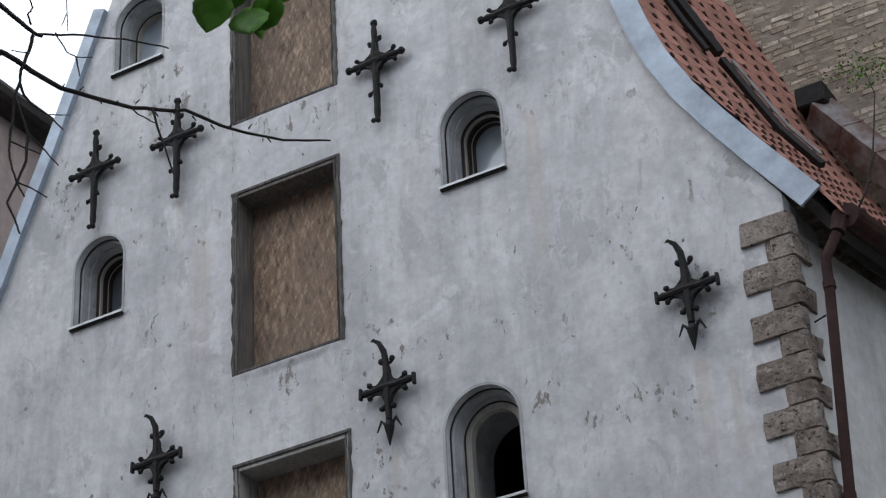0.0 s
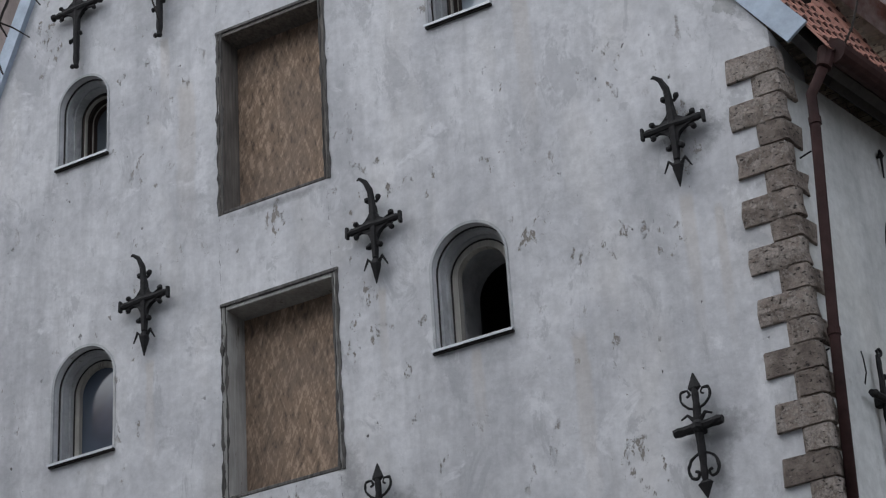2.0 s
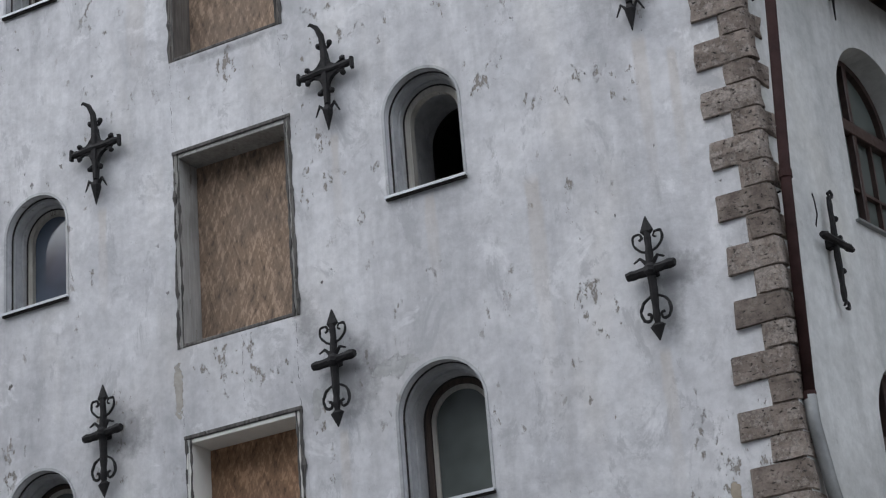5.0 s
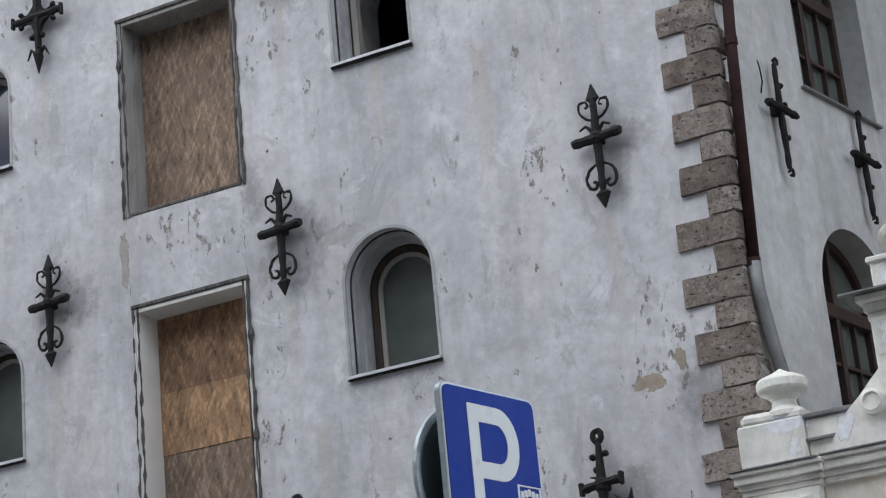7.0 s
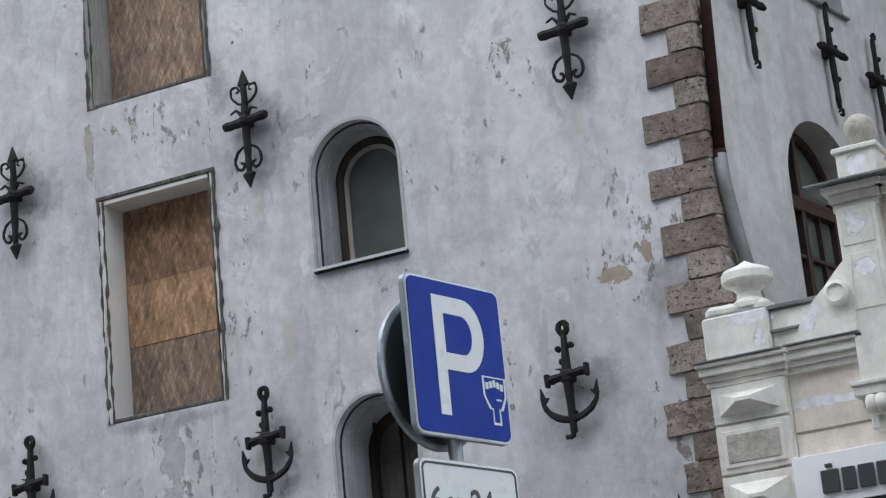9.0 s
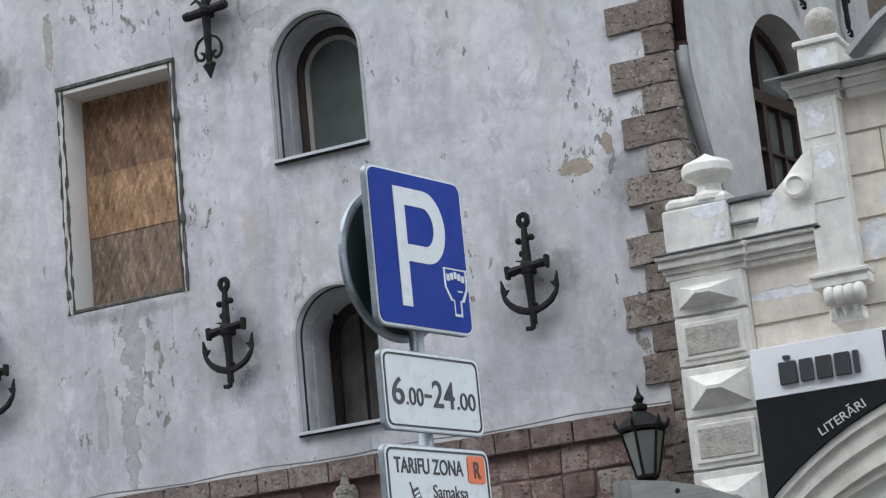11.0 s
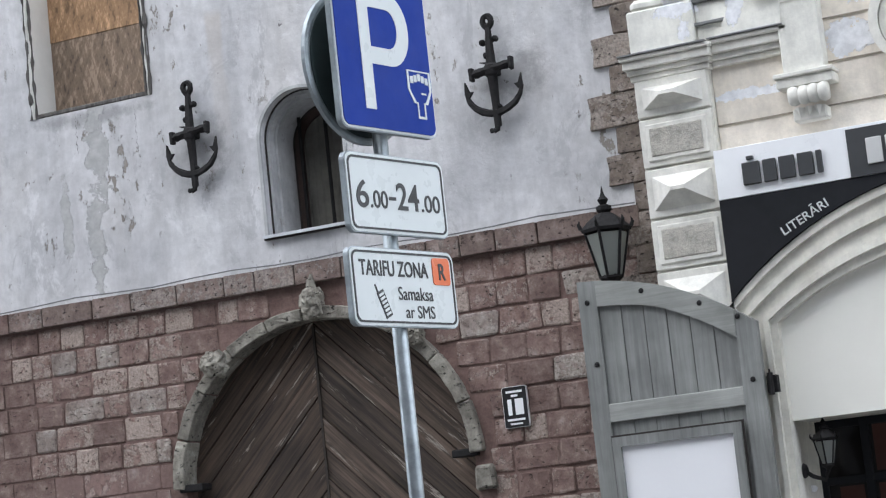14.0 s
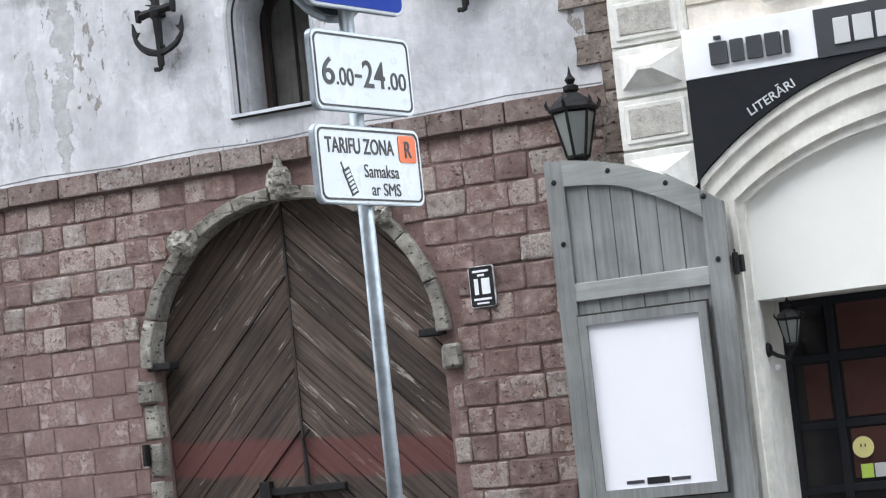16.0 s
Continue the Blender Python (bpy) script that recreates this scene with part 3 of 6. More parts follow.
def letters(name, body, size, material, parent, m, stretch=1.0, bold=0.0, depth=0.002, align="CENTER", label="", fit=None):
    cu = bpy.data.curves.new(name, "FONT")
    cu.body, cu.size, cu.extrude, cu.offset, cu.align_x = body, size, depth, bold, align
    tmp = bpy.data.objects.new(name, cu)
    scene.collection.objects.link(tmp)
    bpy.context.view_layer.update()
    me = bpy.data.meshes.new_from_object(tmp.evaluated_get(bpy.context.evaluated_depsgraph_get()))
    bpy.data.objects.remove(tmp), bpy.data.curves.remove(cu)
    if fit:                                    # width and height of the whole word
        xs, zs = [v.co.x for v in me.vertices], [v.co.y for v in me.vertices]
        me.transform(Matrix.Translation((-(min(xs) + max(xs)) / 2, 0, 0)))
        stretch = fit[0] / (max(xs) - min(xs))
        me.transform(Matrix.Diagonal((1, fit[1] / (max(zs) - min(zs)), 1, 1)))
    me.transform(Matrix.Diagonal((stretch, 1, 1, 1)))
    me.transform(pose(0, 0, 0, 90))
    me.materials.clear()
    me.materials.append(material)
    ob = new(name, me)
    ob.parent, ob.matrix_basis = parent, m
    return tagged(ob, label)


def rounded(w, h, r, n=5):
    out = []
    for cx, cz, a0 in ((w - r, -h + r, -90), (w - r, h - r, 0), (-w + r, h - r, 90), (-w + r, -h + r, 180)):
        out += [(cx + r * math.cos(radians(a0 + 90 * i / n)), cz + r * math.sin(radians(a0 + 90 * i / n))) for i in range(n + 1)]
    return out


def clip(poly, inside):
    """Sutherland-Hodgman: poly cut to a convex, counter-clockwise polygon."""
    out = list(poly)
    for (ax, az), (bx, bz) in zip(inside, inside[1:] + inside[:1]):
        src, out = out, []
        def side(p):
            return (bx - ax) * (p[1] - az) - (bz - az) * (p[0] - ax)
        for p, q in zip(src, src[1:] + src[:1]):
            sp, sq = side(p), side(q)
            if sp >= 0:
                out.append(p)
            if sp * sq < 0:
                k = sp / (sp - sq)
                out.append((p[0] + (q[0] - p[0]) * k, p[1] + (q[1] - p[1]) * k))
        if len(out) < 3:
            return []
    return out


def area(poly):
    return abs(sum(a[0] * b[1] - b[0] * a[1] for a, b in zip(poly, poly[1:] + poly[:1]))) / 2


# ---- ground ----
bm = bmesh.new()
bmesh.ops.create_grid(bm, x_segments=2, y_segments=2, size=600)
ground = new("ground", mesh_of(bm, "ground", M_PAVE))
tagged(ground, "grey stone-paved street in front of the old warehouse", "ground", kind="structure")

# ---- warehouse: facade ----
BASE = 3.87                                   # top of the stone base
# openings: left, right, sill, top
HATCHES = [(-9.64, -8.51, 10.65, 12.53), (-9.625, -8.48, 7.98, 9.745), (-9.585, -8.51, 5.345, 7.18), (-9.66, -8.50, 13.33, 15.25)]
WINDOWS = [(-7.435, -6.835, 11.785, 12.675), (-11.485, -10.91, 11.735, 12.65), (-7.56, -6.875, 8.75, 9.79), (-11.47, -10.80, 8.76, 9.805),
           (-7.625, -6.868, 6.185, 7.29), (-7.605, -6.92, 4.11, 5.16), (-11.1, -10.51, 14.52, 15.4), (-11.46, -10.74, 6.17, 7.25)]
RIGHT_EDGE = [(-4.455, 10.62), (-4.70, 10.99), (-4.988, 11.423), (-5.22, 11.80), (-5.43, 12.231), (-5.57, 12.62), (-5.688, 13.062), (-6.1, 14.15), (-9.0, 21.2)]
LEFT_EDGE = [(-11.213, 15.376), (-11.791, 13.855), (-12.165, 12.962), (-12.405, 12.338), (-12.85, 11.5), (-13.6, 10.6)]
outline = [(-13.6, BASE), (-4.455, BASE)] + RIGHT_EDGE + LEFT_EDGE
holes = [rect(*h) for h in HATCHES] + [arched(a, b, c, d - (b - a) / 2, (b - a) / 2) for a, b, c, d in WINDOWS]
wall_front = new("wall_front", mesh_of(prism(outline, holes, 0, 0.75), "wall_front", M_PLASTER))
wall_front.matrix_basis = FRONT
tagged(wall_front, "white lime-plastered gable wall, stained and flaking", "wall", kind="structure")

# dark storeys behind the openings
bm = bmesh.new()
for z, xl, xr in ((3.9, -13.4, -4.75), (5.3, -13.4, -4.75), (7.9, -13.4, -4.75), (10.45, -13.2, -4.85), (13.2, -11.7, -6.2), (15.5, -10.9, -7.0)):
    box(bm, xl, xr, 0.8, 3.0, z - 0.06, z)
box(bm, -13.4, -4.75, 2.95, 3.0, 3.9, 10.45), box(bm, -11.7, -6.2, 2.95, 3.0, 10.45, 15.5)
for x in (-9.9, -8.2):
    box(bm, x, x + 0.06, 0.8, 2.95, 3.9, 15.5)
inner = new("wall_inner", mesh_of(bm, "wall_inner", M_ROOM))
inner.matrix_basis = FRONT
tagged(inner, "dim inner walls and floors of the warehouse", "wall", kind="structure")


def arched_window(n, x0, x1, z0, z1, fr, glazing, label, m=FRONT, curtain=False, depth=0.27, pale=None, bars=False, f=0.06, double=False):
    w = (x1 - x0) / 2
    spring = z1 - z0 - w
    win = thing("window_%d" % n, m @ pose((x0 + x1) / 2, 0, z0), label, "window", kind="structure")
    s = 0.032
    ring = prism(arched(-w, w, 0, spring, w, 20), [arched(-w + s, w - s, 0.004, spring, w - s, 20)], 0.085, 0.74)
    part("reveal", ring, M_REVEAL, win, "grey plastered stepped reveal")
    # thin dark ring along the outer edge of the reveal
    part("reveal_gap", prism(arched(-w, w, 0, spring, w, 20), [arched(-w + 0.009, w - 0.009, 0.002, spring, w - 0.009, 20)], 0.07, 0.086), M_DARK, win, "thin dark line round the reveal")
    part("reveal_rim", prism(arched(-w - 0.022, w + 0.022, 0, spring, w + 0.022, 20), [arched(-w + 0.002, w - 0.002, -0.002, spring, w - 0.002, 20)], -0.007, 0.012), M_REVEAL, win, "thin worn plaster rim")
    part("inner_reveal", prism(arched(-w + s, w - s, 0.002, spring, w - s, 20), [arched(-w + s + 0.02, w - s - 0.02, 0.006, spring, w - s - 0.02, 20)], 0.17, depth - 0.002), M_REVEAL, win)
    part("window_frame", prism(arched(-w + s, w - s, 0.01, spring, w - s, 20), [arched(-w + s + f, w - s - f, 0.06, spring, w - s - f, 20)], depth, depth + 0.07), fr, win)
    # thin dark ring on the face of the frame
    part("frame_gap", prism(arched(-w + s + 0.018, w - s - 0.018, 0.01, spring, w - s - 0.018, 20), [arched(-w + s + 0.034, w - s - 0.034, 0.012, spring, w - s - 0.034, 20)], depth - 0.006, depth), M_DARK, win, "thin dark line round the frame")
    if pale:
        g = s + f
        part("window_sash", prism(arched(-w + g, w - g, 0.06, spring, w - g, 20), [arched(-w + g + 0.035, w - g - 0.035, 0.1, spring, w - g - 0.035, 20)], depth + 0.025, depth + 0.065), pale, win, "pale worn inner sash")
    if double:
        g, d2 = s + f, depth + 0.1
        part("bead", prism(arched(-w + g - 0.006, w - g + 0.006, 0.05, spring, w - g + 0.006, 20), [arched(-w + g + 0.005, w - g - 0.005, 0.065, spring, w - g - 0.005, 20)], depth - 0.004, depth + 0.03), M_PALEFRAME, win, "pale flaking bead")
        part("inner_sash", prism(arched(-w + s, w - s, 0.01, spring, w - s, 20), [arched(-w + g + 0.03, w - g - 0.03, 0.10, spring, w - g - 0.03, 20)], d2, d2 + 0.06), M_FRAME, win, "dark inner sash")
        part("bead", prism(arched(-w + g + 0.012, w - g - 0.012, 0.08, spring, w - g - 0.012, 20), [arched(-w + g + 0.02, w - g - 0.02, 0.09, spring, w - g - 0.02, 20)], d2 - 0.006, d2 + 0.01), M_PALEFRAME, win, "pale flaking bead")
        part("pane", prism(arched(-w + g, w - g, 0.08, spring, w - g, 20), [], d2 + 0.045, d2 + 0.051), glazing, win)
    elif glazing:
        part("pane", prism(arched(-w + s + f, w - s - f, 0.05, spring, w - s - f, 20), [], depth + 0.045, depth + 0.051), glazing, win)
    if curtain:
        bm = bmesh.new()
        for i in range(9):
            a = -w + 0.08 + i * (2 * w - 0.16) / 9
            tube([(a + 0.03, depth + 0.035 + 0.004 * (i % 3), 0.07), (a + 0.03, depth + 0.035, spring + w * 0.75)], 0.034, 6, bm, 0.3)
        part("curtain", bm, M_CURTAIN, win, "dull grey hanging curtain")
    if bars:
        for i, a in enumerate((-0.20, 0.02)):
            part("iron_bar", tube([(a, depth - 0.05, 0.03), (a, depth - 0.05, spring + w - 0.075 - 0.06 * (i == 0))], 0.014), M_IRON, win)
    sill = bmesh.new()
    box(sill, -w - 0.025, w + 0.025, -0.045, 0.3, -0.012, 0.0, 0.003)
    box(sill, -w - 0.025, w + 0.025, -0.049, -0.044, -0.024, -0.001)
    part("window_sill", sill, M_ZINC, win, "folded zinc sill")
    # shade below the sill, drawn as a near-black strip
    part("drip_shadow_strip", boxed(-w - 0.022, w + 0.022, -0.03, 0.02, -0.034, -0.013), M_DARK, win, "dark strip standing for the shade under the sill")
    return win


looks = [(M_FRAME, M_GLASS_SKYPALE, "small arched attic window reflecting the sky", {"double": True}),
         (M_FRAME, M_GLASS_GREY, "small arched window with dark glass and a worn frame", {"double": True}),
         (M_PALEFRAME, None, "arched window opening without glass, dark inside", {"f": 0.085, "depth": 0.22}),
         (M_PALEFRAME, M_GLASS_BLUE, "arched window with bluish glass and a pale worn frame", {"f": 0.08, "depth": 0.22}),
         (M_FRAME, M_GLASS_DUSTY, "arched window with dusty glass and a peeling brown frame", {"pale": M_PALEFRAME, "depth": 0.3, "f": 0.075}),
         (M_BROWN, M_GLASS, "arched window with iron bars and a drawn curtain", {"curtain": True, "bars": True, "depth": 0.42, "f": 0.095}),
         (M_PALEFRAME, M_GLASS_SKYPALE, "small arched gable window with pale reflecting glass", {}),
         (M_FRAME, M_GLASS_DUSTY, "arched window with dusty glass in a brown frame", {"pale": M_PALEFRAME})]
for n, (w, (fr, gl, lab, more)) in enumerate(zip(WINDOWS, looks), 1):
    arched_window(n, *w, fr, gl, lab, **more)


def hatch(x0, x1, z0, z1, jamb, boards, label, edge=True):
    w, h = (x1 - x0) / 2, z1 - z0
    ob = thing("loading_hatch", FRONT @ pose((x0 + x1) / 2, 0, z0), label, "hatch", "boarded loading hatches")
    for sx in (-1, 1):
        bm = boxed(min(sx * w, sx * (w - 0.035)), max(sx * w, sx * (w - 0.035)), 0.0, 0.3, 0.0, h, 0.004)
        part("jamb", bm, jamb, ob)
        for name, off, r0, mm, lab in (("edge_strip", 0.014, 0.018, M_EDGE, "split grey wooden edging"), ("edge_strip", -0.03, 0.013, M_EDGE, "split grey wooden edging"), ("plaster_lip", 0.003, 0.009, jamb if sx < 0 else M_JAMB_OLD, "peeling paint along the edge")):
            seed = rng.uniform(0, 90)
            n = 40
            pts = [(sx * (w + off) + 0.011 * noise.noise(Vector((seed, i * 0.21, 0))) + 0.005 * noise.noise(Vector((seed, i * 0.9, 3))), -0.002, h * i / n) for i in range(n + 1)]
            part(name, tube(pts, [max(0.0065, r0 * (0.75 + 1.5 * noise.noise(Vector((i * 0.45, seed, 7))))) for i in range(n + 1)], 5), mm, ob, lab)
    part("lintel_board", boxed(-w + 0.035, w - 0.035, 0.0, 0.3, h - 0.035, h, 0.004), jamb, ob)
    part("lintel_edge", roughen(boxed(-w - 0.03, w + 0.03, -0.014, 0.012, h, h + 0.036, 0.006), 0.006, 9, h), M_EDGE, ob, "grey weathered wooden lintel edge")
    part("sill_board", boxed(-w + 0.035, w - 0.035, -0.004, 0.25, 0.0, 0.035, 0.008), M_EDGE, ob)
    lo = 0.035
    for frac, mm in boards:
        hi = h - 0.035 if frac >= 1 else h * frac
        part("strand_board", boxed(-w + 0.037, w - 0.037, 0.255 + rng.uniform(0, 0.006), 0.28, lo, hi - 0.002), mm, ob)
        lo = hi
    return ob


hatch(*HATCHES[0], M_JAMB_OLD, [(1, M_OSB_A)], "loading hatch boarded with weathered strand board, dark bare jambs")
hatch(*HATCHES[1], M_JAMB_PEEL, [(1, M_OSB_A)], "loading hatch boarded with strand board, peeling pale jambs")
hatch(*HATCHES[2], M_JAMB_NEW, [(0.355, M_OSB_C), (0.635, M_OSB_B), (1, M_OSB_D)], "loading hatch boarded in three tones, white painted jambs")
hatch(*HATCHES[3], M_JAMB_OLD, [(1, M_OSB_C)], "topmost loading hatch boarded with greyed strand board")


for n, (x, z0, z1) in enumerate(((-9.65, 9.78, 10.62), (-8.52, 9.80, 10.60), (-9.62, 7.22, 7.62), (-8.5, 7.20, 7.92), (-9.02, 7.22, 7.95), (-9.66, 12.58, 13.3), (-8.50, 12.6, 13.3), (-9.2, 5.0, 5.3), (-8.66, 4.9, 5.3))):
    pts = [(x + 0.022 * noise.noise(Vector((n * 3.7, i * 0.35, 0))), 0.002, z0 + (z1 - z0) * i / 24) for i in range(25)]
    part("crack", tube(pts, [0.002 + 0.005 * abs(noise.noise(Vector((n, i * 0.6, 5)))) for i in range(25)], 4), M_DARK, wall_front)

# ---- wall anchors ----
def curl(cx, cz, r, a0, turns, y=-0.07, n=18, shrink=0.35):
    return [(cx + r * (1 - (1 - shrink) * i / n) * math.cos(a0 + turns * 2 * math.pi * i / n), y, cz + r * (1 - (1 - shrink) * i / n) * math.sin(a0 + turns * 2 * math.pi * i / n)) for i in range(n + 1)]


def stub(ob):
    part("tie_end", boxed(-0.035, 0.035, -0.09, 0.05, -0.035, 0.035, 0.006), M_IRON, ob)
    for i, c in enumerate(ob.children):        # hammered, rusted outlines
        for v in c.data.vertices:
            v.co += noise.noise_vector(v.co * 28 + Vector((i, 0, 0))) * 0.007


def cusped(up, out, mid):
    """A four-pointed plate with hollow sides."""
    quarter = [(0.024 + (out - 0.024) * t ** 2.1, 0.024 + (up - 0.024) * (1 - t) ** 2.1 + mid * t * (1 - t)) for t in [i / 8 for i in range(9)]]
    ring = quarter + [(x, -z) for x, z in reversed(quarter)]
    return ring + [(-x, z) for x, z in reversed(ring)]


def curled(ob, x, z, sx, sz, r=0.024):
    """A small bud on a short curling stem."""
    pts = smooth([(x * 0.45, -0.072, z - sz * 0.03 if abs(x) < 0.1 else z * 0.35), (x * 0.95 + sx * 0.008, -0.076, z - sz * 0.012), (x + sx * 0.012, -0.078, z + sz * 0.012), (x - sx * 0.006, -0.078, z + sz * 0.016)], 3)
    part("scroll_knob", ball(tube(pts, [0.014] * (len(pts) - 3) + [0.012, 0.01, 0.008], 5), (x, -0.078, z), r), M_IRON, ob)


def knob_cross(m):
    ob = thing("wall_anchor", m, "black wrought-iron cross anchor with knobbed arms", "wall anchor", "iron anchors on the facade")
    bm = bar((0, -0.07, -0.66), (0, -0.07, 0.42), (0.02, 0.036), 12)
    ball(bm, (0, -0.07, 0.43), 0.036), ball(bm, (0.0, -0.07, -0.65), 0.03), ball(bm, (-0.045, -0.07, -0.645), 0.024)
    part("vertical_bar", bm, M_IRON, ob)
    bm = bar((-0.27, -0.076, -0.01), (0.27, -0.076, 0.0), (0.02, 0.036))
    for s in (-1, 1):
        ball(bm, (s * 0.28, -0.075, 0), 0.038)
    part("crossbar", bm, M_IRON, ob)
    for x, z in ((-0.05, 0.2), (0.058, 0.24), (-0.06, -0.36), (0.055, -0.30), (-0.19, 0.065), (0.2, 0.07), (-0.18, -0.06), (0.21, -0.06)):
        curled(ob, x, z, 1 if x > 0 else -1, 1 if z > 0 else -1)
    part("cross_plate", prism(cusped(0.2, 0.17, 0.03), [], -0.092, -0.05), M_IRON, ob)
    stub(ob)
    return ob


def hook_cross(m):
    ob = thing("wall_anchor", m, "black wrought-iron cross anchor with a hooked tip and arrow foot", "wall anchor", "iron anchors on the facade")
    pts = [(0.0, -0.07, -0.3), (0, -0.07, 0.0), (-0.005, -0.075, 0.22), (-0.015, -0.085, 0.33), (-0.05, -0.10, 0.42), (-0.1, -0.11, 0.455), (-0.125, -0.11, 0.45)]
    part("vertical_bar", tube(pts, [0.03, 0.045, 0.034, 0.03, 0.024, 0.014, 0.006], 6), M_IRON, ob)
    bm = bar((-0.26, -0.078, -0.005), (0.26, -0.078, 0.01), (0.022, 0.036))
    for s in (-1, 1):
        box(bm, s * 0.26 - 0.014, s * 0.26 + 0.014, -0.1, -0.06, -0.052, 0.056, 0.004)
    part("crossbar", bm, M_IRON, ob)
    for x, z in ((-0.05, 0.25), (0.055, 0.25), (-0.055, -0.19), (0.055, -0.19), (-0.17, 0.06), (0.17, 0.07), (-0.17, -0.06), (0.17, -0.06)):
        curled(ob, x, z, 1 if x > 0 else -1, 1 if z > 0 else -1, 0.026)
    part("cross_plate", prism(cusped(0.19, 0.17, 0.035), [], -0.092, -0.05), M_IRON, ob)
    bm = tube([(0, -0.07, -0.3), (0, -0.07, -0.36), (0, -0.07, -0.54)], [0.02, 0.05, 0.004], 6)
    part("arrow_foot", bm, M_IRON, ob)
    for s in (-1, 1):
        part("barb", tube([(s * 0.02, -0.07, -0.36), (s * 0.07, -0.075, -0.30), (s * 0.115, -0.075, -0.39)], [0.02, 0.017, 0.006], 5), M_IRON, ob)
    stub(ob)
    return ob


def scroll_cross(m):
    ob = thing("wall_anchor", m, "black wrought-iron anchor with paired scrolls and arrow tips", "wall anchor", "iron anchors on the facade")
    part("vertical_bar", bar((0, -0.07, -0.42), (0, -0.07, 0.32), (0.02, 0.034), 12), M_IRON, ob)
    bm = bar((-0.195, -0.08, -0.015), (0.195, -0.08, 0.015), (0.03, 0.04))
    ball(bm, (0, -0.085, 0), 0.055)
    part("crossbar", bm, M_IRON, ob)
    part("spear_tip", tube([(0, -0.07, 0.27), (0, -0.07, 0.31), (0, -0.07, 0.43)], [0.02, 0.056, 0.006], 8, flat=0.5), M_IRON, ob)
    part("spear_foot", tube([(0, -0.07, -0.40), (0, -0.07, -0.43), (0, -0.07, -0.55)], [0.02, 0.062, 0.005], 6, flat=0.5), M_IRON, ob)
    for s in (-1, 1):
        c = [(s * 0.015, -0.07, 0.14), (s * 0.07, -0.07, 0.17), (s * 0.115, -0.07, 0.23), (s * 0.11, -0.07, 0.29), (s * 0.065, -0.07, 0.30), (s * 0.045, -0.07, 0.265), (s * 0.07, -0.07, 0.25)]
        part("scroll", tube(smooth(c), 0.0105, 6), M_IRON, ob)
        c = [(s * 0.02, -0.07, -0.2), (s * 0.08, -0.07, -0.23), (s * 0.118, -0.07, -0.30), (s * 0.1, -0.07, -0.37), (s * 0.055, -0.07, -0.385), (s * 0.04, -0.07, -0.345), (s * 0.065, -0.07, -0.33)]
        part("scroll", tube(smooth(c), 0.012, 6), M_IRON, ob)
        part("scroll_knob", tube([(s * 0.02, -0.08, 0.05), (s * 0.07, -0.09, 0.1), (s * 0.12, -0.085, 0.08)], [0.02, 0.013, 0.008], 5), M_IRON, ob)
    stub(ob)
    return ob


def ship_anchor(m):
    ob = thing("wall_anchor", m, "black wrought-iron anchor shaped like a ship's anchor", "wall anchor", "iron anchors on the facade")
    part("shank", tube([(0, -0.07, -0.40), (0, -0.07, -0.2), (0, -0.08, 0.0), (0, -0.07, 0.3)], [0.028, 0.032, 0.042, 0.024], 6), M_IRON, ob)
    part("ring", tube([(0.033 * math.cos(a), -0.07, 0.35 + 0.04 * math.sin(a)) for a in [i * math.pi / 6 for i in range(13)]], 0.023, 6), M_IRON, ob)
    bm = bar((-0.145, -0.09, -0.012), (0.15, -0.09, 0.02), (0.026, 0.034))
    for x, z in ((-0.15, -0.012), (0.153, 0.022)):
        box(bm, x - 0.014, x + 0.014, -0.115, -0.065, z - 0.045, z + 0.045, 0.005)
    ball(bm, (0, -0.09, 0), 0.06, 10, sy=0.6)
    part("stock", bm, M_IRON, ob)
    for x, z, r in ((-0.05, 0.205, 0.026), (0.05, 0.215, 0.026), (-0.035, 0.11, 0.022), (0.03, -0.26, 0.018)):
        part("knob", ball(tube([(x * 0.4, -0.07, z - 0.012), (x, -0.074, z)], 0.013, 5), (x, -0.075, z), r), M_IRON, ob)
    part("thorn", tube([(-0.02, -0.08, 0.05), (-0.08, -0.085, 0.065)], [0.012, 0.004], 5), M_IRON, ob)
    arc = [(0.212 * math.sin(a), -0.075, -0.12 - 0.185 * math.cos(a)) for a in [radians(d) for d in range(-90, 91, 9)]]
    part("fluke_arc", tube(arc, [0.006 + 0.021 * math.cos(radians(d)) ** 0.6 if abs(d) < 90 else 0.005 for d in range(-90, 91, 9)], 6), M_IRON, ob)
    for s in (-1, 1):
        part("fluke", prism([(s * 0.214, -0.055), (s * 0.222, -0.145), (s * 0.19, -0.17), (s * 0.158, -0.128), (s * 0.185, -0.125)], [], -0.088, -0.064), M_IRON, ob)
    part("foot", ball(tube([(0, -0.07, -0.38), (-0.01, -0.07, -0.42), (-0.035, -0.075, -0.43)], 0.022, 6), (-0.045, -0.075, -0.425), 0.02), M_IRON, ob)
    stub(ob)
    return ob


for make, places in ((knob_cross, [(-8.024, 13.36), (-6.633, 13.34), (-10.255, 13.39), (-11.243, 13.41)]),
                     (hook_cross, [(-5.301, 10.01), (-8.039, 10.01), (-10.415, 10.03)]),
                     (scroll_cross, [(-5.393, 7.51), (-8.122, 7.485), (-10.381, 7.40)]),
                     (ship_anchor, [(-5.668, 4.97), (-8.142, 4.965), (-10.322, 4.975)])):
    first = None
    for x, z in places:
        if first is None:
            first = make(FRONT @ pose(x, 0, z))
        else:
            copy_thing(first, FRONT @ pose(x, 0, z))

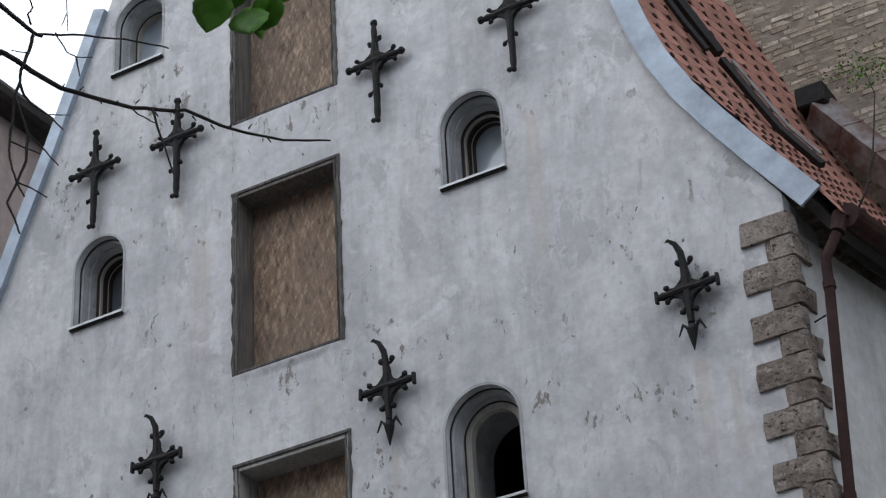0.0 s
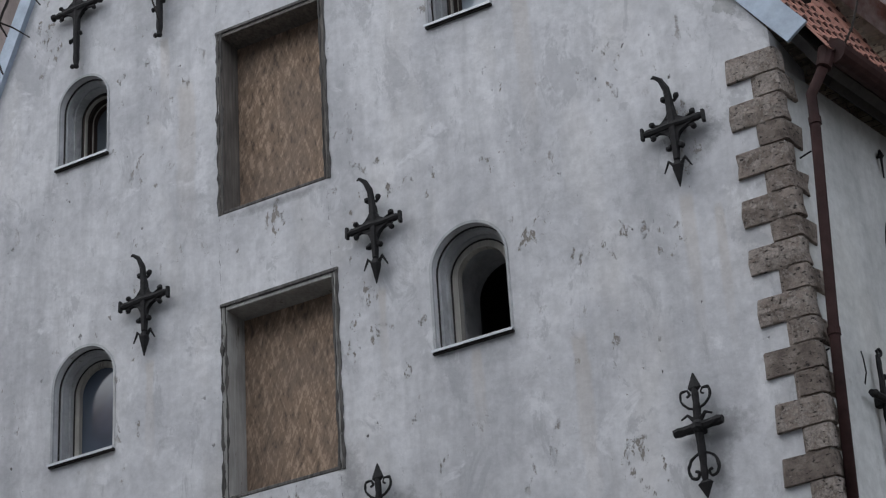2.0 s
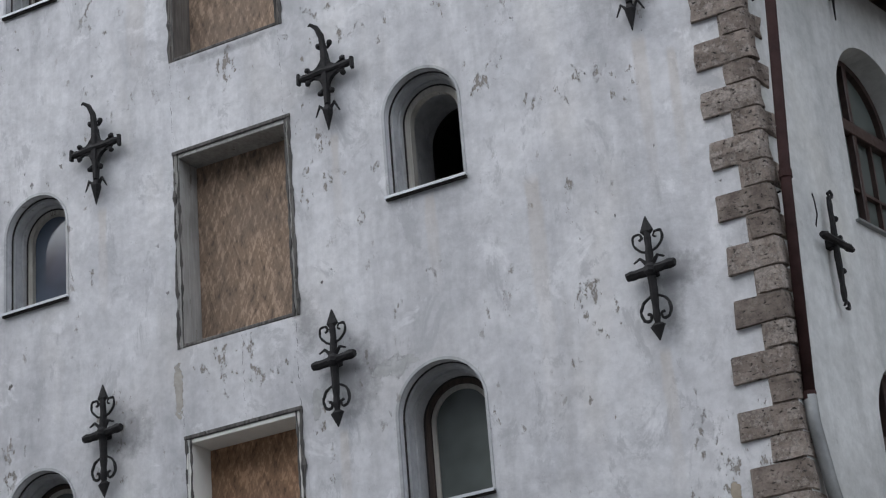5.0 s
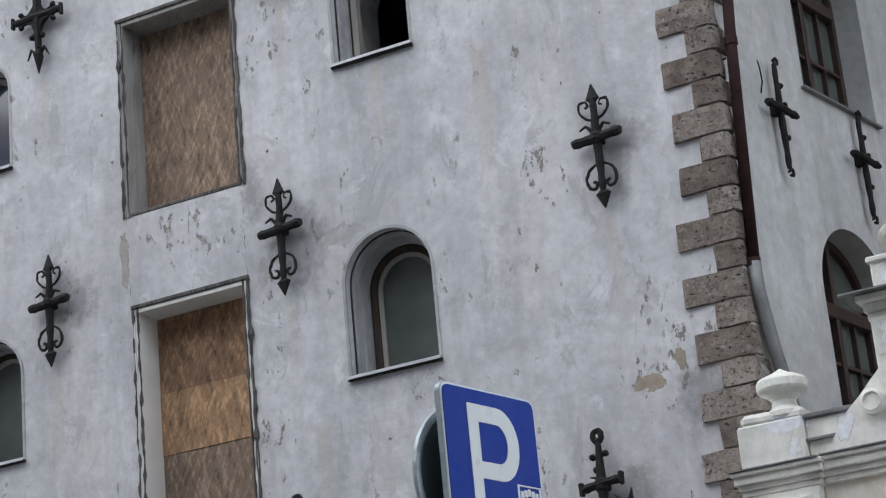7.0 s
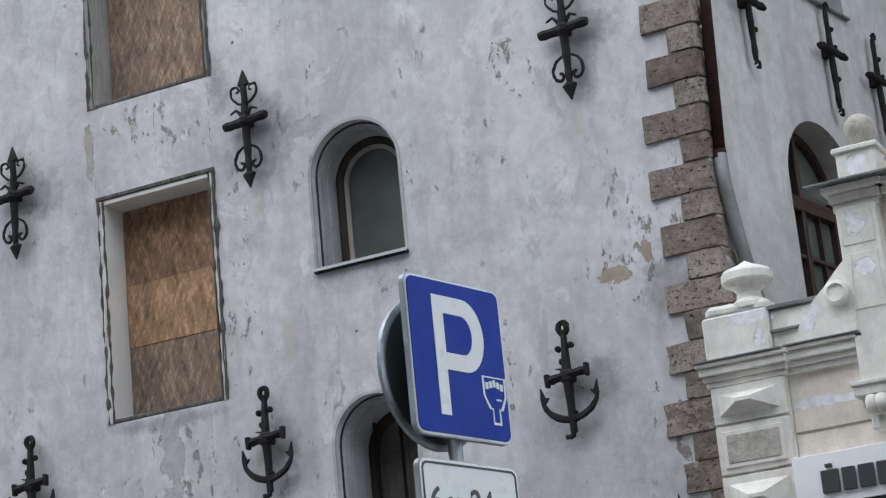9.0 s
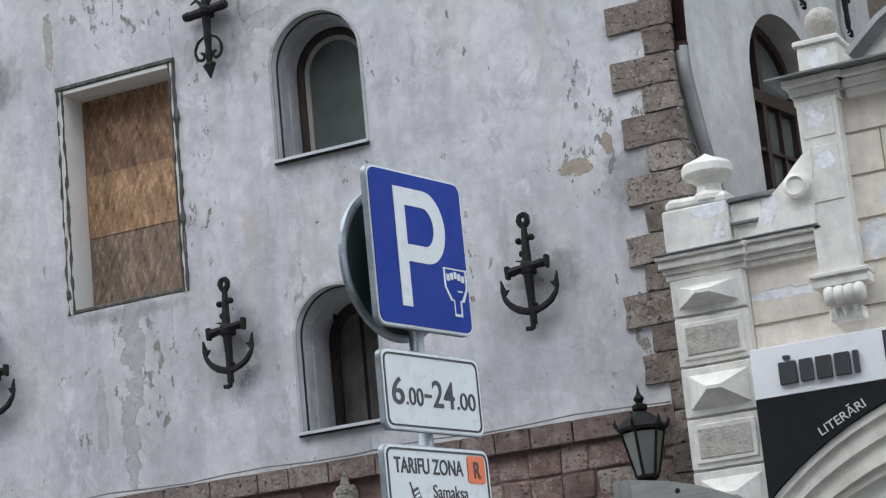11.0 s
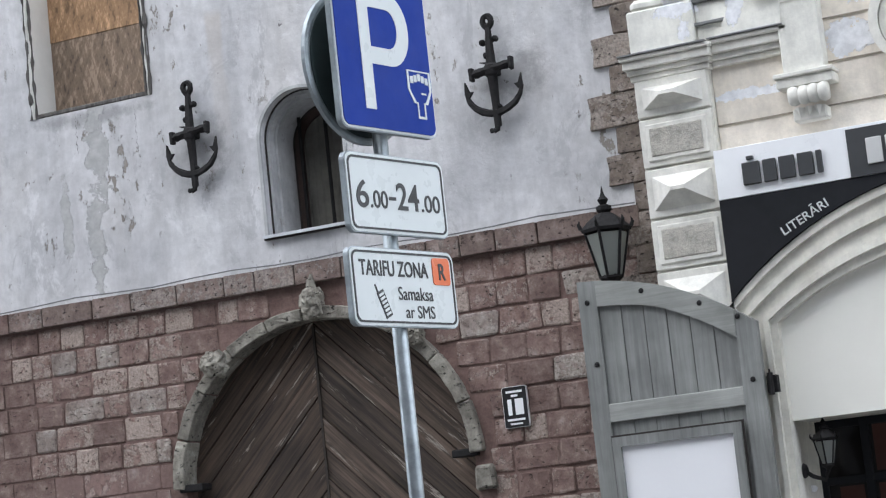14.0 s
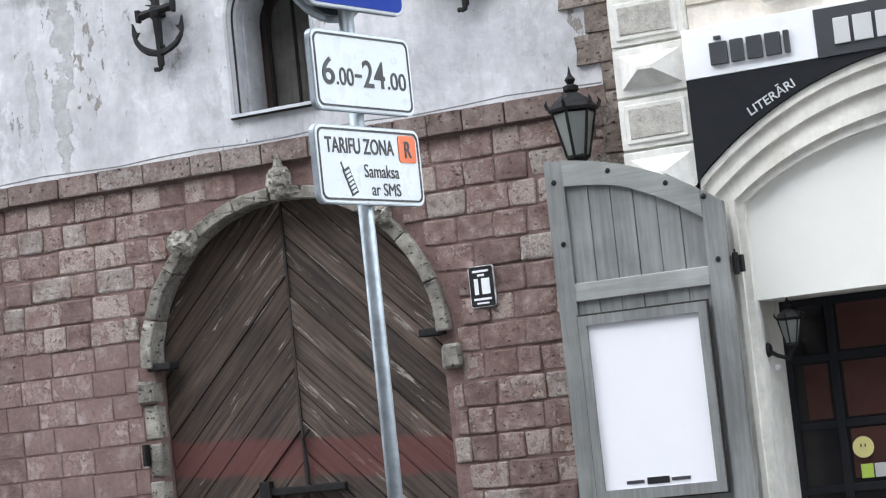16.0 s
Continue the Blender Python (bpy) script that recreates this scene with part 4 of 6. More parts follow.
# ---- gable edges and roof ----
def edge_strip(name, line, out, y0, y1, material, label, category):
    """A folded sheet along a sloping edge, `out` metres wide."""
    outer = []
    for i, (x, z) in enumerate(line):
        (ax, az), (bx, bz) = line[max(0, i - 1)], line[min(len(line) - 1, i + 1)]
        l = math.hypot(bx - ax, bz - az)
        nx, nz = (bz - az) / l, -(bx - ax) / l
        outer.append((x + nx * out, z + nz * out))
    ob = thing(name, FRONT, label, category)
    for (p, q), (r, s) in zip(zip(line, line[1:]), zip(outer, outer[1:])):
        part("sheet", prism([p, q, s, r], [], y0, y1), material, ob)
    return ob


edge_strip("verge_flashing", [(-4.30, 10.42)] + RIGHT_EDGE[1:8], 0.215, -0.05, -0.02, M_SHEET, "pale blue-grey sheet-metal flashing along the gable", "flashing")
edge_strip("verge_flashing", [(x, z) for x, z in LEFT_EDGE], 0.15, -0.06, 0.3, M_SHEET, "grey sheet-metal coping along the gable edge", "flashing")
ex, ey = math.sin(radians(10.5)), math.cos(radians(10.5))
ROOF = [(-4.02, 10.30), (-4.13, 10.50), (-5.18, 12.16), (-5.60, 13.05), (-6.0, 14.12), (-6.5, 15.4)]
L_ROOF = 3.35


def roof_at(a, s):
    """A point of the roof a metres back along the eaves, s of the way up its profile."""
    i = min(int(s), len(ROOF) - 2)
    k = s - i
    x, z = (ROOF[i][j] + (ROOF[i + 1][j] - ROOF[i][j]) * k for j in (0, 1))
    return Vector((x + ex * a, FACE + ey * a, z))


roof = thing("roof", pose(0, 0, 0), "steep red clay-tiled roof with a flared foot", "roof", kind="structure")
bm = bmesh.new()
rows = [[bm.verts.new(roof_at(a, i) - Vector((0.14, 0, 0.10))) for i in range(len(ROOF))] for a in (0.12, 7.0)]
for i in range(len(ROOF) - 1):
    bm.faces.new((rows[0][i], rows[0][i + 1], rows[1][i + 1], rows[1][i]))
# the deck's near-black colour stands for the shadow under the roof edge
deck = part("roof_deck", bm, M_DARK, roof)
deck.modifiers.new("thickness", "SOLIDIFY").thickness = 0.08
# clay tiles in courses up the slope
bm, ends = bmesh.new(), bmesh.new()
lengths = [math.dist(ROOF[i], ROOF[i + 1]) for i in range(len(ROOF) - 1)]
total, step, wide = sum(lengths), 0.24, 0.255


def along(d):
    for i, l in enumerate(lengths):
        if d <= l:
            return i + d / l
        d -= l
    return len(lengths) - 0.001


for r in range(int(total / step)):
    s0, s1 = along(r * step), along(min(total - 0.01, r * step + step * 1.12))
    for c in range(int(L_ROOF / wide) + 1):
        a0 = -0.02 + (c + 0.5 * (r % 2)) * wide
        p, q = roof_at(a0, s0), roof_at(a0 + wide * 0.985, s0)
        u, v = roof_at(a0 + wide * 0.985, s1), roof_at(a0, s1)
        nrm = (q - p).cross(v - p).normalized()
        if nrm.x < 0:
            nrm = -nrm
        lift, j = nrm * 0.004, nrm * rng.uniform(0, 0.003)
        mid_lo, mid_hi = (p + q) / 2 + nrm * 0.012, (u + v) / 2 + nrm * 0.006
        vs = [bm.verts.new(w) for w in (p + lift + j, mid_lo + j, q + lift + j, u + j, mid_hi, v + j, p, q)]
        bm.faces.new((vs[0], vs[1], vs[4], vs[5])), bm.faces.new((vs[1], vs[2], vs[3], vs[4]))
        bm.faces.new((vs[6], vs[7], vs[2], vs[1], vs[0]))
        # a small dark box at the middle of the tile's lower edge
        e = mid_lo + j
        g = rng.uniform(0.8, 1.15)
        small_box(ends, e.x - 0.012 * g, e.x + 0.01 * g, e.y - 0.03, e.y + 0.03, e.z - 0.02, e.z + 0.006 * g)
tagged(part("tile_ends", ends, M_DARKEND, roof, "small dark boxes at the tile ends"), kind="stuff")
tagged(part("clay_tiles", bm, M_TILE, roof, "small red clay tiles in courses"), kind="stuff")
part("roof_rail", tube([roof_at(1.53, s) + Vector((0.12, -0.02, 0.08)) for s in (1.76, 2, 2.5, 3)], 0.016, 6), M_PIPE_GREY, roof, "pale metal rail up the slope")
# black rods laid on the tiles in place of dark slots
part("roof_gap", tube([roof_at(1.47, s) + Vector((0.07, 0, 0.045)) for s in (1.70, 2, 2.5, 3.05)], 0.042, 4), M_IRON, roof, "dark rod standing for the shade in a gap of the tiles")
part("roof_board", tube([roof_at(a, s) + Vector((0.11, -0.02, 0.07)) for a, s in ((1.33, 2.98), (1.25, 3.25), (1.16, 3.6), (1.1, 4.2), (1.1, 4.9))], 0.055, 4), M_IRON, roof, "dark rod standing for a shaded slot in the slope")
part("roof_board", tube([roof_at(a, s) + Vector((0.09, -0.02, 0.06)) for a, s in ((1.06, 2.86), (0.98, 3.2), (0.9, 3.6), (0.85, 4.2))], 0.032, 4), M_IRON, roof, "dark rod standing for a shaded slot in the slope")
part("eaves_board", tube([Vector((-4.28 + ex * a, FACE + ey * a, 10.34)) for a in (0.5, 7)], 0.09, 4), M_DARK, roof)
gutter = thing("gutter", pose(0, 0, 0), "dark brown half-round eaves gutter", "gutter")
bm = bmesh.new()
prev = None
for a in (0.12, 7.0):
    ring = [bm.verts.new((-4.02 + ex * a + 0.105 * math.cos(t), FACE + ey * a, 10.33 + 0.105 * math.sin(t))) for t in [math.pi * (1 + i / 8) for i in range(9)]]
    if prev:
        for i in range(8):
            bm.faces.new((prev[i], prev[i + 1], ring[i + 1], ring[i]))
    else:
        bm.faces.new(ring)
    prev = ring
trough = part("trough", bm, M_PIPE, gutter)
trough.modifiers.new("thickness", "SOLIDIFY").thickness = 0.006
part("end_cap", tube([(-4.02 + ex * 0.1, FACE + ey * 0.1, 10.30), (-4.02 + ex * 0.13, FACE + ey * 0.13, 10.30)], 0.108, 12), M_PIPE, gutter)

sap = thing("sapling", pose(0, 0, 0), "thin bare sapling rooted in the eaves gutter", "sapling")
part("stem", tube([(-4.005, 13.860, 10.344), (-3.875, 13.880, 10.561), (-3.770, 13.900, 10.880), (-3.718, 13.920, 11.183), (-3.675, 13.940, 11.456), (-3.737, 13.960, 11.768)], [0.011, 0.010, 0.008, 0.006, 0.005, 0.003], 6), M_BARK, sap, smooth=True)

# ---- side wall ----
S_WIN = [(1.36, 2.56, 8.06, 9.15, 0.6), (1.17, 2.33, 5.15, 6.40, 0.57)]
side_holes = [arched(a, b, c, s, r, 20) for a, b, c, s, r in S_WIN]
wall_side = new("wall_side", mesh_of(prism(rect(0.02, 9.0, 0, 10.33), side_holes, 0, 0.5), "wall_side", M_SIDE))
wall_side.matrix_basis = SIDE
tagged(wall_side, "smooth grey-white rendered side wall of the warehouse", "wall", kind="structure")
for n, (a, b, c, s, r) in enumerate(S_WIN, 11):
    w = (b - a) / 2
    win = thing("window_%d" % n, SIDE @ pose((a + b) / 2, 0, c), "tall arched window with brown glazing bars", "window", kind="structure")
    sp, d = s - c, 0.22
    part("window_frame", prism(arched(-w, w, 0, sp, r, 20), [arched(-w + 0.06, w - 0.06, 0.06, sp, r - 0.06, 20)], d, d + 0.08), M_BROWN, win)
    part("transom", boxed(-w + 0.05, w - 0.05, d - 0.02, d + 0.07, sp - 0.09, sp + 0.02, 0.006), M_BROWN, win)
    part("mullion", boxed(-0.03, 0.03, d - 0.012, d + 0.07, 0.05, sp - 0.09, 0.006), M_BROWN, win)
    part("mullion", boxed(-0.03, 0.03, d - 0.012, d + 0.07, sp + 0.02, sp + r - 0.05, 0.006), M_BROWN, win)
    for x in (-w / 2, w / 2):
        part("glazing_bar", boxed(x - 0.012, x + 0.012, d + 0.01, d + 0.05, 0.05, sp - 0.09), M_BROWN, win)
    for z in (sp * 0.33, sp * 0.64) if n == 12 else (sp * 0.46,):
        part("glazing_bar", boxed(-w + 0.05, w - 0.05, d + 0.008, d + 0.048, z - 0.013, z + 0.013), M_BROWN, win)
    part("pane", prism(arched(-w + 0.04, w - 0.04, 0.04, sp, r - 0.04, 20), [], d + 0.05, d + 0.056), M_GLASS_DUSTY, win)
    part("window_sill", boxed(-w - 0.05, w + 0.03, -0.04, d, -0.025, -0.002, 0.004), M_PIPE_GREY, win)


def bar_anchor(m):
    ob = thing("wall_anchor", m, "black iron bar anchor with curled ends on the side wall", "wall anchor", "iron anchors on the side wall")
    part("vertical_bar", bar((0, -0.07, -0.47), (0, -0.07, 0.38), (0.018, 0.026), 12), M_IRON, ob)
    part("crossbar", bar((-0.22, -0.085, 0.01), (0.22, -0.085, 0), (0.024, 0.032)), M_IRON, ob)
    for z, s in ((0.41, 1), (-0.50, -1)):
        part("curled_end", tube(curl(0.03, z, 0.04, math.pi, s * 0.9), 0.013, 5), M_IRON, ob)
    for x, z in ((0.035, 0.2), (0.035, -0.22), (0.06, 0.05)):
        part("scroll_knob", ball(bmesh.new(), (x, -0.08, z), 0.024), M_IRON, ob)
    stub(ob)
    return ob


first = bar_anchor(SIDE @ pose(0.78, 0, 7.685))
for u, z in ((2.065, 7.61), (2.87, 7.56)):
    copy_thing(first, SIDE @ pose(u, 0, z))
wire = thing("bent_wire", SIDE @ pose(0.66, -0.03, 7.85), "thin bent black wire hanging beside an iron anchor", "wire")
part("strand", tube([(0, 0.04, -0.05), (-0.06, -0.02, 0.02), (-0.09, -0.03, 0.12), (-0.05, 0.0, 0.2)], 0.006, 5), M_IRON, wire)
spike = thing("wall_spike", SIDE @ pose(1.48, 0, 10.05), "small black iron spike on the side wall", "spike")
part("shaft", tube([(0, -0.03, -0.2), (0, -0.035, -0.02), (0, -0.035, 0.0), (0, -0.03, 0.06)], [0.006, 0.012, 0.028, 0.01], 6), M_IRON, spike)
part("pin", tube([(0, -0.035, 0), (0, 0.03, 0)], 0.01, 5), M_IRON, spike)

# ---- downpipe ----
pipe = thing("downpipe", pose(0, 0, 0), "rust-red painted downpipe with a grey lower length", "downpipe")
P = [(-4.13, 13.86, 10.36), (-4.15, 13.86, 10.28), (-4.27, 13.85, 10.08), (-4.275, 13.85, 9.85), (-4.385, 13.85, 8.1), (-4.455, 13.85, 6.36)]
part("outlet", tube([(-4.05, 13.72, 10.33), (-4.09, 13.68, 10.17)], [0.075, 0.06], 10), M_PIPE, pipe)
P = [(x * 0.987, y * 0.987, 1.65 + (z - 1.65) * 0.987) for x, y, z in P]
part("upper_pipe", tube(P[1:], 0.042, 12), M_PIPE, pipe, smooth=True)
part("lower_pipe", tube([(-4.397, 13.67, 6.34), (-4.395, 13.67, 6.15), (-4.36, 13.73, 5.72), (-4.31, 13.80, 5.3), (-4.31, 13.80, 4.6)], 0.05, 12), M_PIPE_GREY, pipe, "dull grey zinc length", smooth=True)
for z, x in ((8.02, -4.328), (9.74, -4.219), (6.34, -4.397)):
    part("pipe_collar", tube([(x, 13.67, z - 0.03), (x, 13.67, z + 0.03)], 0.05, 12), M_PIPE, pipe)
for z, x in ((9.5, -4.235), (7.9, -4.335)):
    part("pipe_clip", tube([(x - 0.05, 13.67, z), (x - 0.16, 13.72, z)], 0.008, 5), M_IRON, pipe)

# ---- neighbours ----
nb = thing("neighbour_house", pose(0, 0, 0), "dusky pink rendered house with a dark overhanging eave", "house")
part("wall", boxed(-24, -13.86, 12.6, 30, 0, 16.1), M_NEIGHBOUR, nb)
part("eave", boxed(-24, -13.62, 12.3, 30.2, 15.95, 16.15, 0.03), M_DARK, nb, "dark boxed eave")
part("gutter", tube([(-13.6, 12.3, 16.02), (-13.6, 30.2, 16.02)], 0.10, 8), M_DARK, nb)
part("roof", prism([(-24.0, 16.15), (-13.75, 16.15), (-18.8, 18.2)], [], 12.3, 30.2), M_TILE, nb, "red tiled roof")
duct = thing("rusty_duct", pose(0, 0, 0), "rust-streaked sheet-metal duct beside the tiled roof", "duct")
part("casing", tube([(-4.98, 16.72, 13.42), (-4.3, 16.74, 12.42), (-3.5, 16.76, 11.25)], 0.19, 4), M_RUST, duct)
part("hood", boxed(-5.14, -4.84, 16.55, 16.95, 13.42, 13.66, 0.02), M_IRON, duct, "dark open hood")
for k in (0.35, 0.75):
    part("seam", tube([Vector((-4.98, 16.72, 13.42)).lerp(Vector((-4.3, 16.74, 12.42)), k + e) for e in (0, 0.02)], 0.2, 4), M_RUST, duct)

weeds = thing("wall_weeds", pose(-4.55, 16.93, 13.85), "small green weeds growing from the old brick wall", "weeds", kind="stuff")
bm = bmesh.new()
for i in range(260):
    c = Vector((rng.gauss(0, 0.16), rng.uniform(-0.12, 0.02), rng.gauss(0, 0.13)))
    a = Vector((rng.uniform(-1, 1), rng.uniform(-1, 1), rng.uniform(-0.6, 1))).normalized() * rng.uniform(0.02, 0.045)
    b = a.cross(Vector((rng.random(), rng.random(), 0.3))).normalized() * 0.011
    bm.faces.new([bm.verts.new(c + p) for p in (Vector(), a * 0.5 + b, a, a * 0.5 - b)])
tagged(part("foliage", bm, M_LEAF, weeds), kind="stuff")

# ---- parking sign ----
POLE = (-3.632, 7.46)
sign = thing("parking_sign", pose(POLE[0], POLE[1], 0, 0, 0, 77), "parking sign with two white panels on a galvanised pole", "road sign")
part("pole", tube([(0, 0, 0), (0, 0, 3.93)], 0.03, 16), M_GALV, sign, "galvanised steel pole", smooth=True)


def panel(name, cx, z0, z1, w, face, label, rim, r=0.035):
    h = (z1 - z0) / 2
    at = pose(cx, -0.052, (z0 + z1) / 2)
    ob = part(name, prism(rounded(w, h, r), [], -0.004, 0.02), M_GALV, sign, label, at=at)
    part("face", prism(rounded(w - 0.004, h - 0.004, r), [], -0.008, -0.003), rim, ob)
    return ob, at


pp, at = panel("parking_panel", 0.002, 3.312, 3.955, 0.293, M_BLUE, "blue panel with a white letter P and a meter symbol", M_FOIL, 0.04)
part("blue_field", prism(rounded(0.281, 0.309, 0.034), [], -0.012, -0.007), M_BLUE, pp)
bowl = [(0.04 + 0.122 * math.sin(a), 0.1 - 0.15 * math.cos(a)) for a in [math.pi * i / 14 for i in range(15)]]
eye = [(0.03 + 0.06 * math.sin(a), 0.099 - 0.08 * math.cos(a)) for a in [math.pi * i / 12 for i in range(13)]]
part("letter_p", prism([(-0.144, -0.235), (-0.082, -0.235), (-0.082, -0.05)] + bowl + [(-0.144, 0.25)], [[(-0.08, 0.019)] + eye + [(-0.08, 0.179)]], -0.0145, -0.011), M_FOIL, pp, "white letter P")
meter = [(0.127, -0.05), (0.275, -0.05), (0.275, -0.13), (0.245, -0.185), (0.228, -0.185), (0.228, -0.247), (0.178, -0.247), (0.178, -0.185), (0.16, -0.185), (0.127, -0.13)]
mc = (0.201, -0.12)
small = [(mc[0] + (x - mc[0]) * (0.84 if z > -0.16 else 0.7), mc[1] + (z - mc[1]) * 0.92) for x, z in meter]
part("meter_symbol", prism(meter, [small], -0.0145, -0.011), M_FOIL, pp)
for i in range(5):
    a, k = 0.155 + 0.023 * i, 0.006 * (2 - abs(i - 2))
    part("meter_mark", boxed(a - 0.009, a + 0.009, -0.0145, -0.011, -0.103 + k, -0.075 + k), M_FOIL, pp)
part("meter_mark", boxed(0.21, 0.24, -0.0145, -0.011, -0.146, -0.139), M_FOIL, pp)
hp, at = panel("hours_panel", 0.0, 2.906, 3.22, 0.302, M_FOIL, "white panel with the hours 6.00-24.00", M_FOIL)
part("border", prism(rounded(0.288, 0.143, 0.03), [rounded(0.28, 0.135, 0.026)], -0.0105, -0.007), M_INK, hp)
for body, x, w, h, fat in (("6", -0.215, 0.072, 0.108, 0.0015), (".00", -0.118, 0.104, 0.07, 0.001), ("-", -0.036, 0.042, 0.013, 0.001), ("24", 0.06, 0.136, 0.108, 0.0015), (".00", 0.2, 0.118, 0.07, 0.001)):
    letters("hours_text", body, 0.15, M_INK, hp, pose(x, -0.0095, -0.056 if body != "-" else -0.042), 1.0, fat, 0.001, fit=(w, h))
tp, at = panel("tariff_panel", -0.013, 2.545, 2.85, 0.32, M_FOIL, "white panel with the paying zone in black and orange", M_FOIL)
part("border", prism(rounded(0.306, 0.139, 0.03), [rounded(0.298, 0.131, 0.026)], -0.0105, -0.007), M_INK, tp)
letters("tariff_text", "TARIFU ZONA", 0.088, M_INK, tp, pose(-0.058, -0.0095, 0.044), 0.66, 0.0012, 0.001, fit=(0.414, 0.062))
part("zone_field", prism([(x + 0.232, z + 0.072) for x, z in rounded(0.054, 0.054, 0.015)], [], -0.0115, -0.008), M_ORANGE, tp, "orange square")
letters("zone_letter", "R", 0.09, M_INK, tp, pose(0.232, -0.0125, 0.04), 0.8, 0.002, 0.001)
letters("payment_text", "Samaksa", 0.075, M_INK, tp, pose(0.061, -0.0095, -0.047), 0.74, 0.0001, 0.001, fit=(0.213, 0.052))
letters("payment_text", "ar SMS", 0.075, M_INK, tp, pose(0.079, -0.0095, -0.117), 0.74, 0.0001, 0.001, fit=(0.178, 0.05))
phone = pose(-0.14, 0, -0.055, 0, -25, 0) @ Matrix.Diagonal((0.8, 1, 0.95, 1))
bm = boxed(-0.026, 0.026, -0.0105, -0.008, -0.07, 0.045, m=phone)
box(bm, -0.02, -0.012, -0.0105, -0.008, 0.045, 0.08, m=phone)
part("phone_symbol", bm, M_INK, tp)
bm = bmesh.new()
for i in range(6):
    box(bm, -0.018, 0.018, -0.0125, -0.010, -0.06 + i * 0.017, -0.05 + i * 0.017, m=phone)
part("phone_keys", bm, M_FOIL, tp)
disc = part("round_sign_back", lathe([(0.30, 0), (0.315, 0.004), (0.315, 0.022), (0.30, 0.026)], 40, m=pose(0, 0, 0, 90)), M_GALV, sign, "back of a round sign", at=pose(-0.025, 0.075, 3.60))
part("disc_face", lathe([(0.288, 0), (0.288, 0.006)], 40, m=pose(0, 0, 0, 90)), M_BACK, disc, at=pose(0, -0.024, 0))
for z in (3.42, 3.82, 3.0, 3.12, 2.62, 2.76):
    part("clamp", boxed(-0.05, 0.05, -0.035, 0.04, z - 0.016, z + 0.016, 0.005), M_GALV, sign)

# ---- tree over the street ----
tree = thing("tree", pose(-7.2, 4.6, 0), "bare-twigged street tree with a few fresh green leaves", "tree")
TB = pose(-7.2, 4.6, 0).inverted()


def limb(name, pts, r0, r1, parent, sides=7, wob=0.0):
    pts = [TB @ Vector(p) for p in pts]
    fine = []
    for p, q in zip(pts, pts[1:]):
        for k in range(4):
            fine.append(p.lerp(q, k / 4) + noise.noise_vector(p * 3 + Vector((k, 0, 0))) * (wob if k else 0))
    fine.append(pts[-1])
    n = len(fine) - 1
    return part(name, tube(fine, [r0 + (r1 - r0) * i / n for i in range(n + 1)], sides), M_BARK, parent, smooth=True)


limb("trunk", [(-7.2, 4.6, 0), (-7.15, 4.6, 2.0), (-7.2, 4.55, 4.2), (-7.0, 4.5, 6.5), (-6.9, 4.4, 9.0)], 0.17, 0.05, tree, 10, 0.03)
main = limb("branch", [(-7.15, 4.57, 4.6), (-6.2, 4.55, 5.8), (-5.2, 4.6, 6.5), (-4.42, 4.76, 6.49)], 0.07, 0.012, tree, 7, 0.02)
limb("twig", [(-4.42, 4.76, 6.49), (-4.26, 4.91, 6.35), (-4.06, 5.08, 6.28), (-3.91, 5.2, 6.28), (-3.76, 5.3, 6.19), (-3.61, 5.4, 6.14), (-3.47, 5.5, 6.14)], 0.0105, 0.004, main, 6, 0.006)
limb("twig", [(-4.0, 5.12, 6.275), (-3.97, 5.15, 6.13), (-3.93, 5.18, 5.96)], 0.005, 0.003, main, 5, 0.006)
limb("twig", [(-4.34, 4.84, 6.59), (-4.2, 4.96, 6.6), (-4.05, 5.08, 6.58), (-3.96, 5.16, 6.56)], 0.005, 0.003, main, 5, 0.006)
limb("twig", [(-4.638, 4.586, 6.952), (-4.431, 4.751, 6.701), (-4.373, 4.798, 6.631), (-4.334, 4.829, 6.584), (-4.309, 4.848, 6.570)], 0.0121, 0.0066, main, 5, 0.003)
limb("twig", [(-4.334, 4.829, 6.584), (-4.344, 4.821, 6.505), (-4.364, 4.805, 6.413), (-4.365, 4.804, 6.354), (-4.350, 4.816, 6.296), (-4.322, 4.839, 6.255), (-4.274, 4.877, 6.208), (-4.236, 4.907, 6.153)], 0.0077, 0.00275, main, 5, 0.003)
limb("twig", [(-4.365, 4.804, 6.354), (-4.377, 4.795, 6.295), (-4.377, 4.794, 6.194), (-4.383, 4.790, 6.095), (-4.380, 4.792, 6.024), (-4.357, 4.811, 5.921), (-4.333, 4.830, 5.860)], 0.0066, 0.0033, main, 5, 0.003)
limb("twig", [(-4.377, 4.795, 6.295), (-4.333, 4.830, 6.132), (-4.334, 4.829, 6.012), (-4.356, 4.811, 5.914), (-4.379, 4.793, 5.832), (-4.355, 4.812, 5.764), (-4.339, 4.825, 5.704)], 0.0066, 0.0033, main, 5, 0.003)
limb("twig", [(-4.273, 4.878, 6.591), (-4.238, 4.906, 6.504), (-4.210, 4.928, 6.483), (-4.163, 4.965, 6.483)], 0.00308, 0.00198, main, 5, 0.003)
limb("twig", [(-4.210, 4.928, 6.483), (-4.198, 4.938, 6.396)], 0.0044, 0.0022, main, 5, 0.003)
limb("twig", [(-4.344, 4.821, 6.625), (-4.355, 4.812, 6.669), (-4.342, 4.823, 6.702), (-4.353, 4.813, 6.747)], 0.0044, 0.00275, main, 5, 0.003)
limb("twig", [(-4.343, 4.821, 6.489), (-4.395, 4.780, 6.501)], 0.00275, 0.00165, main, 5, 0.003)
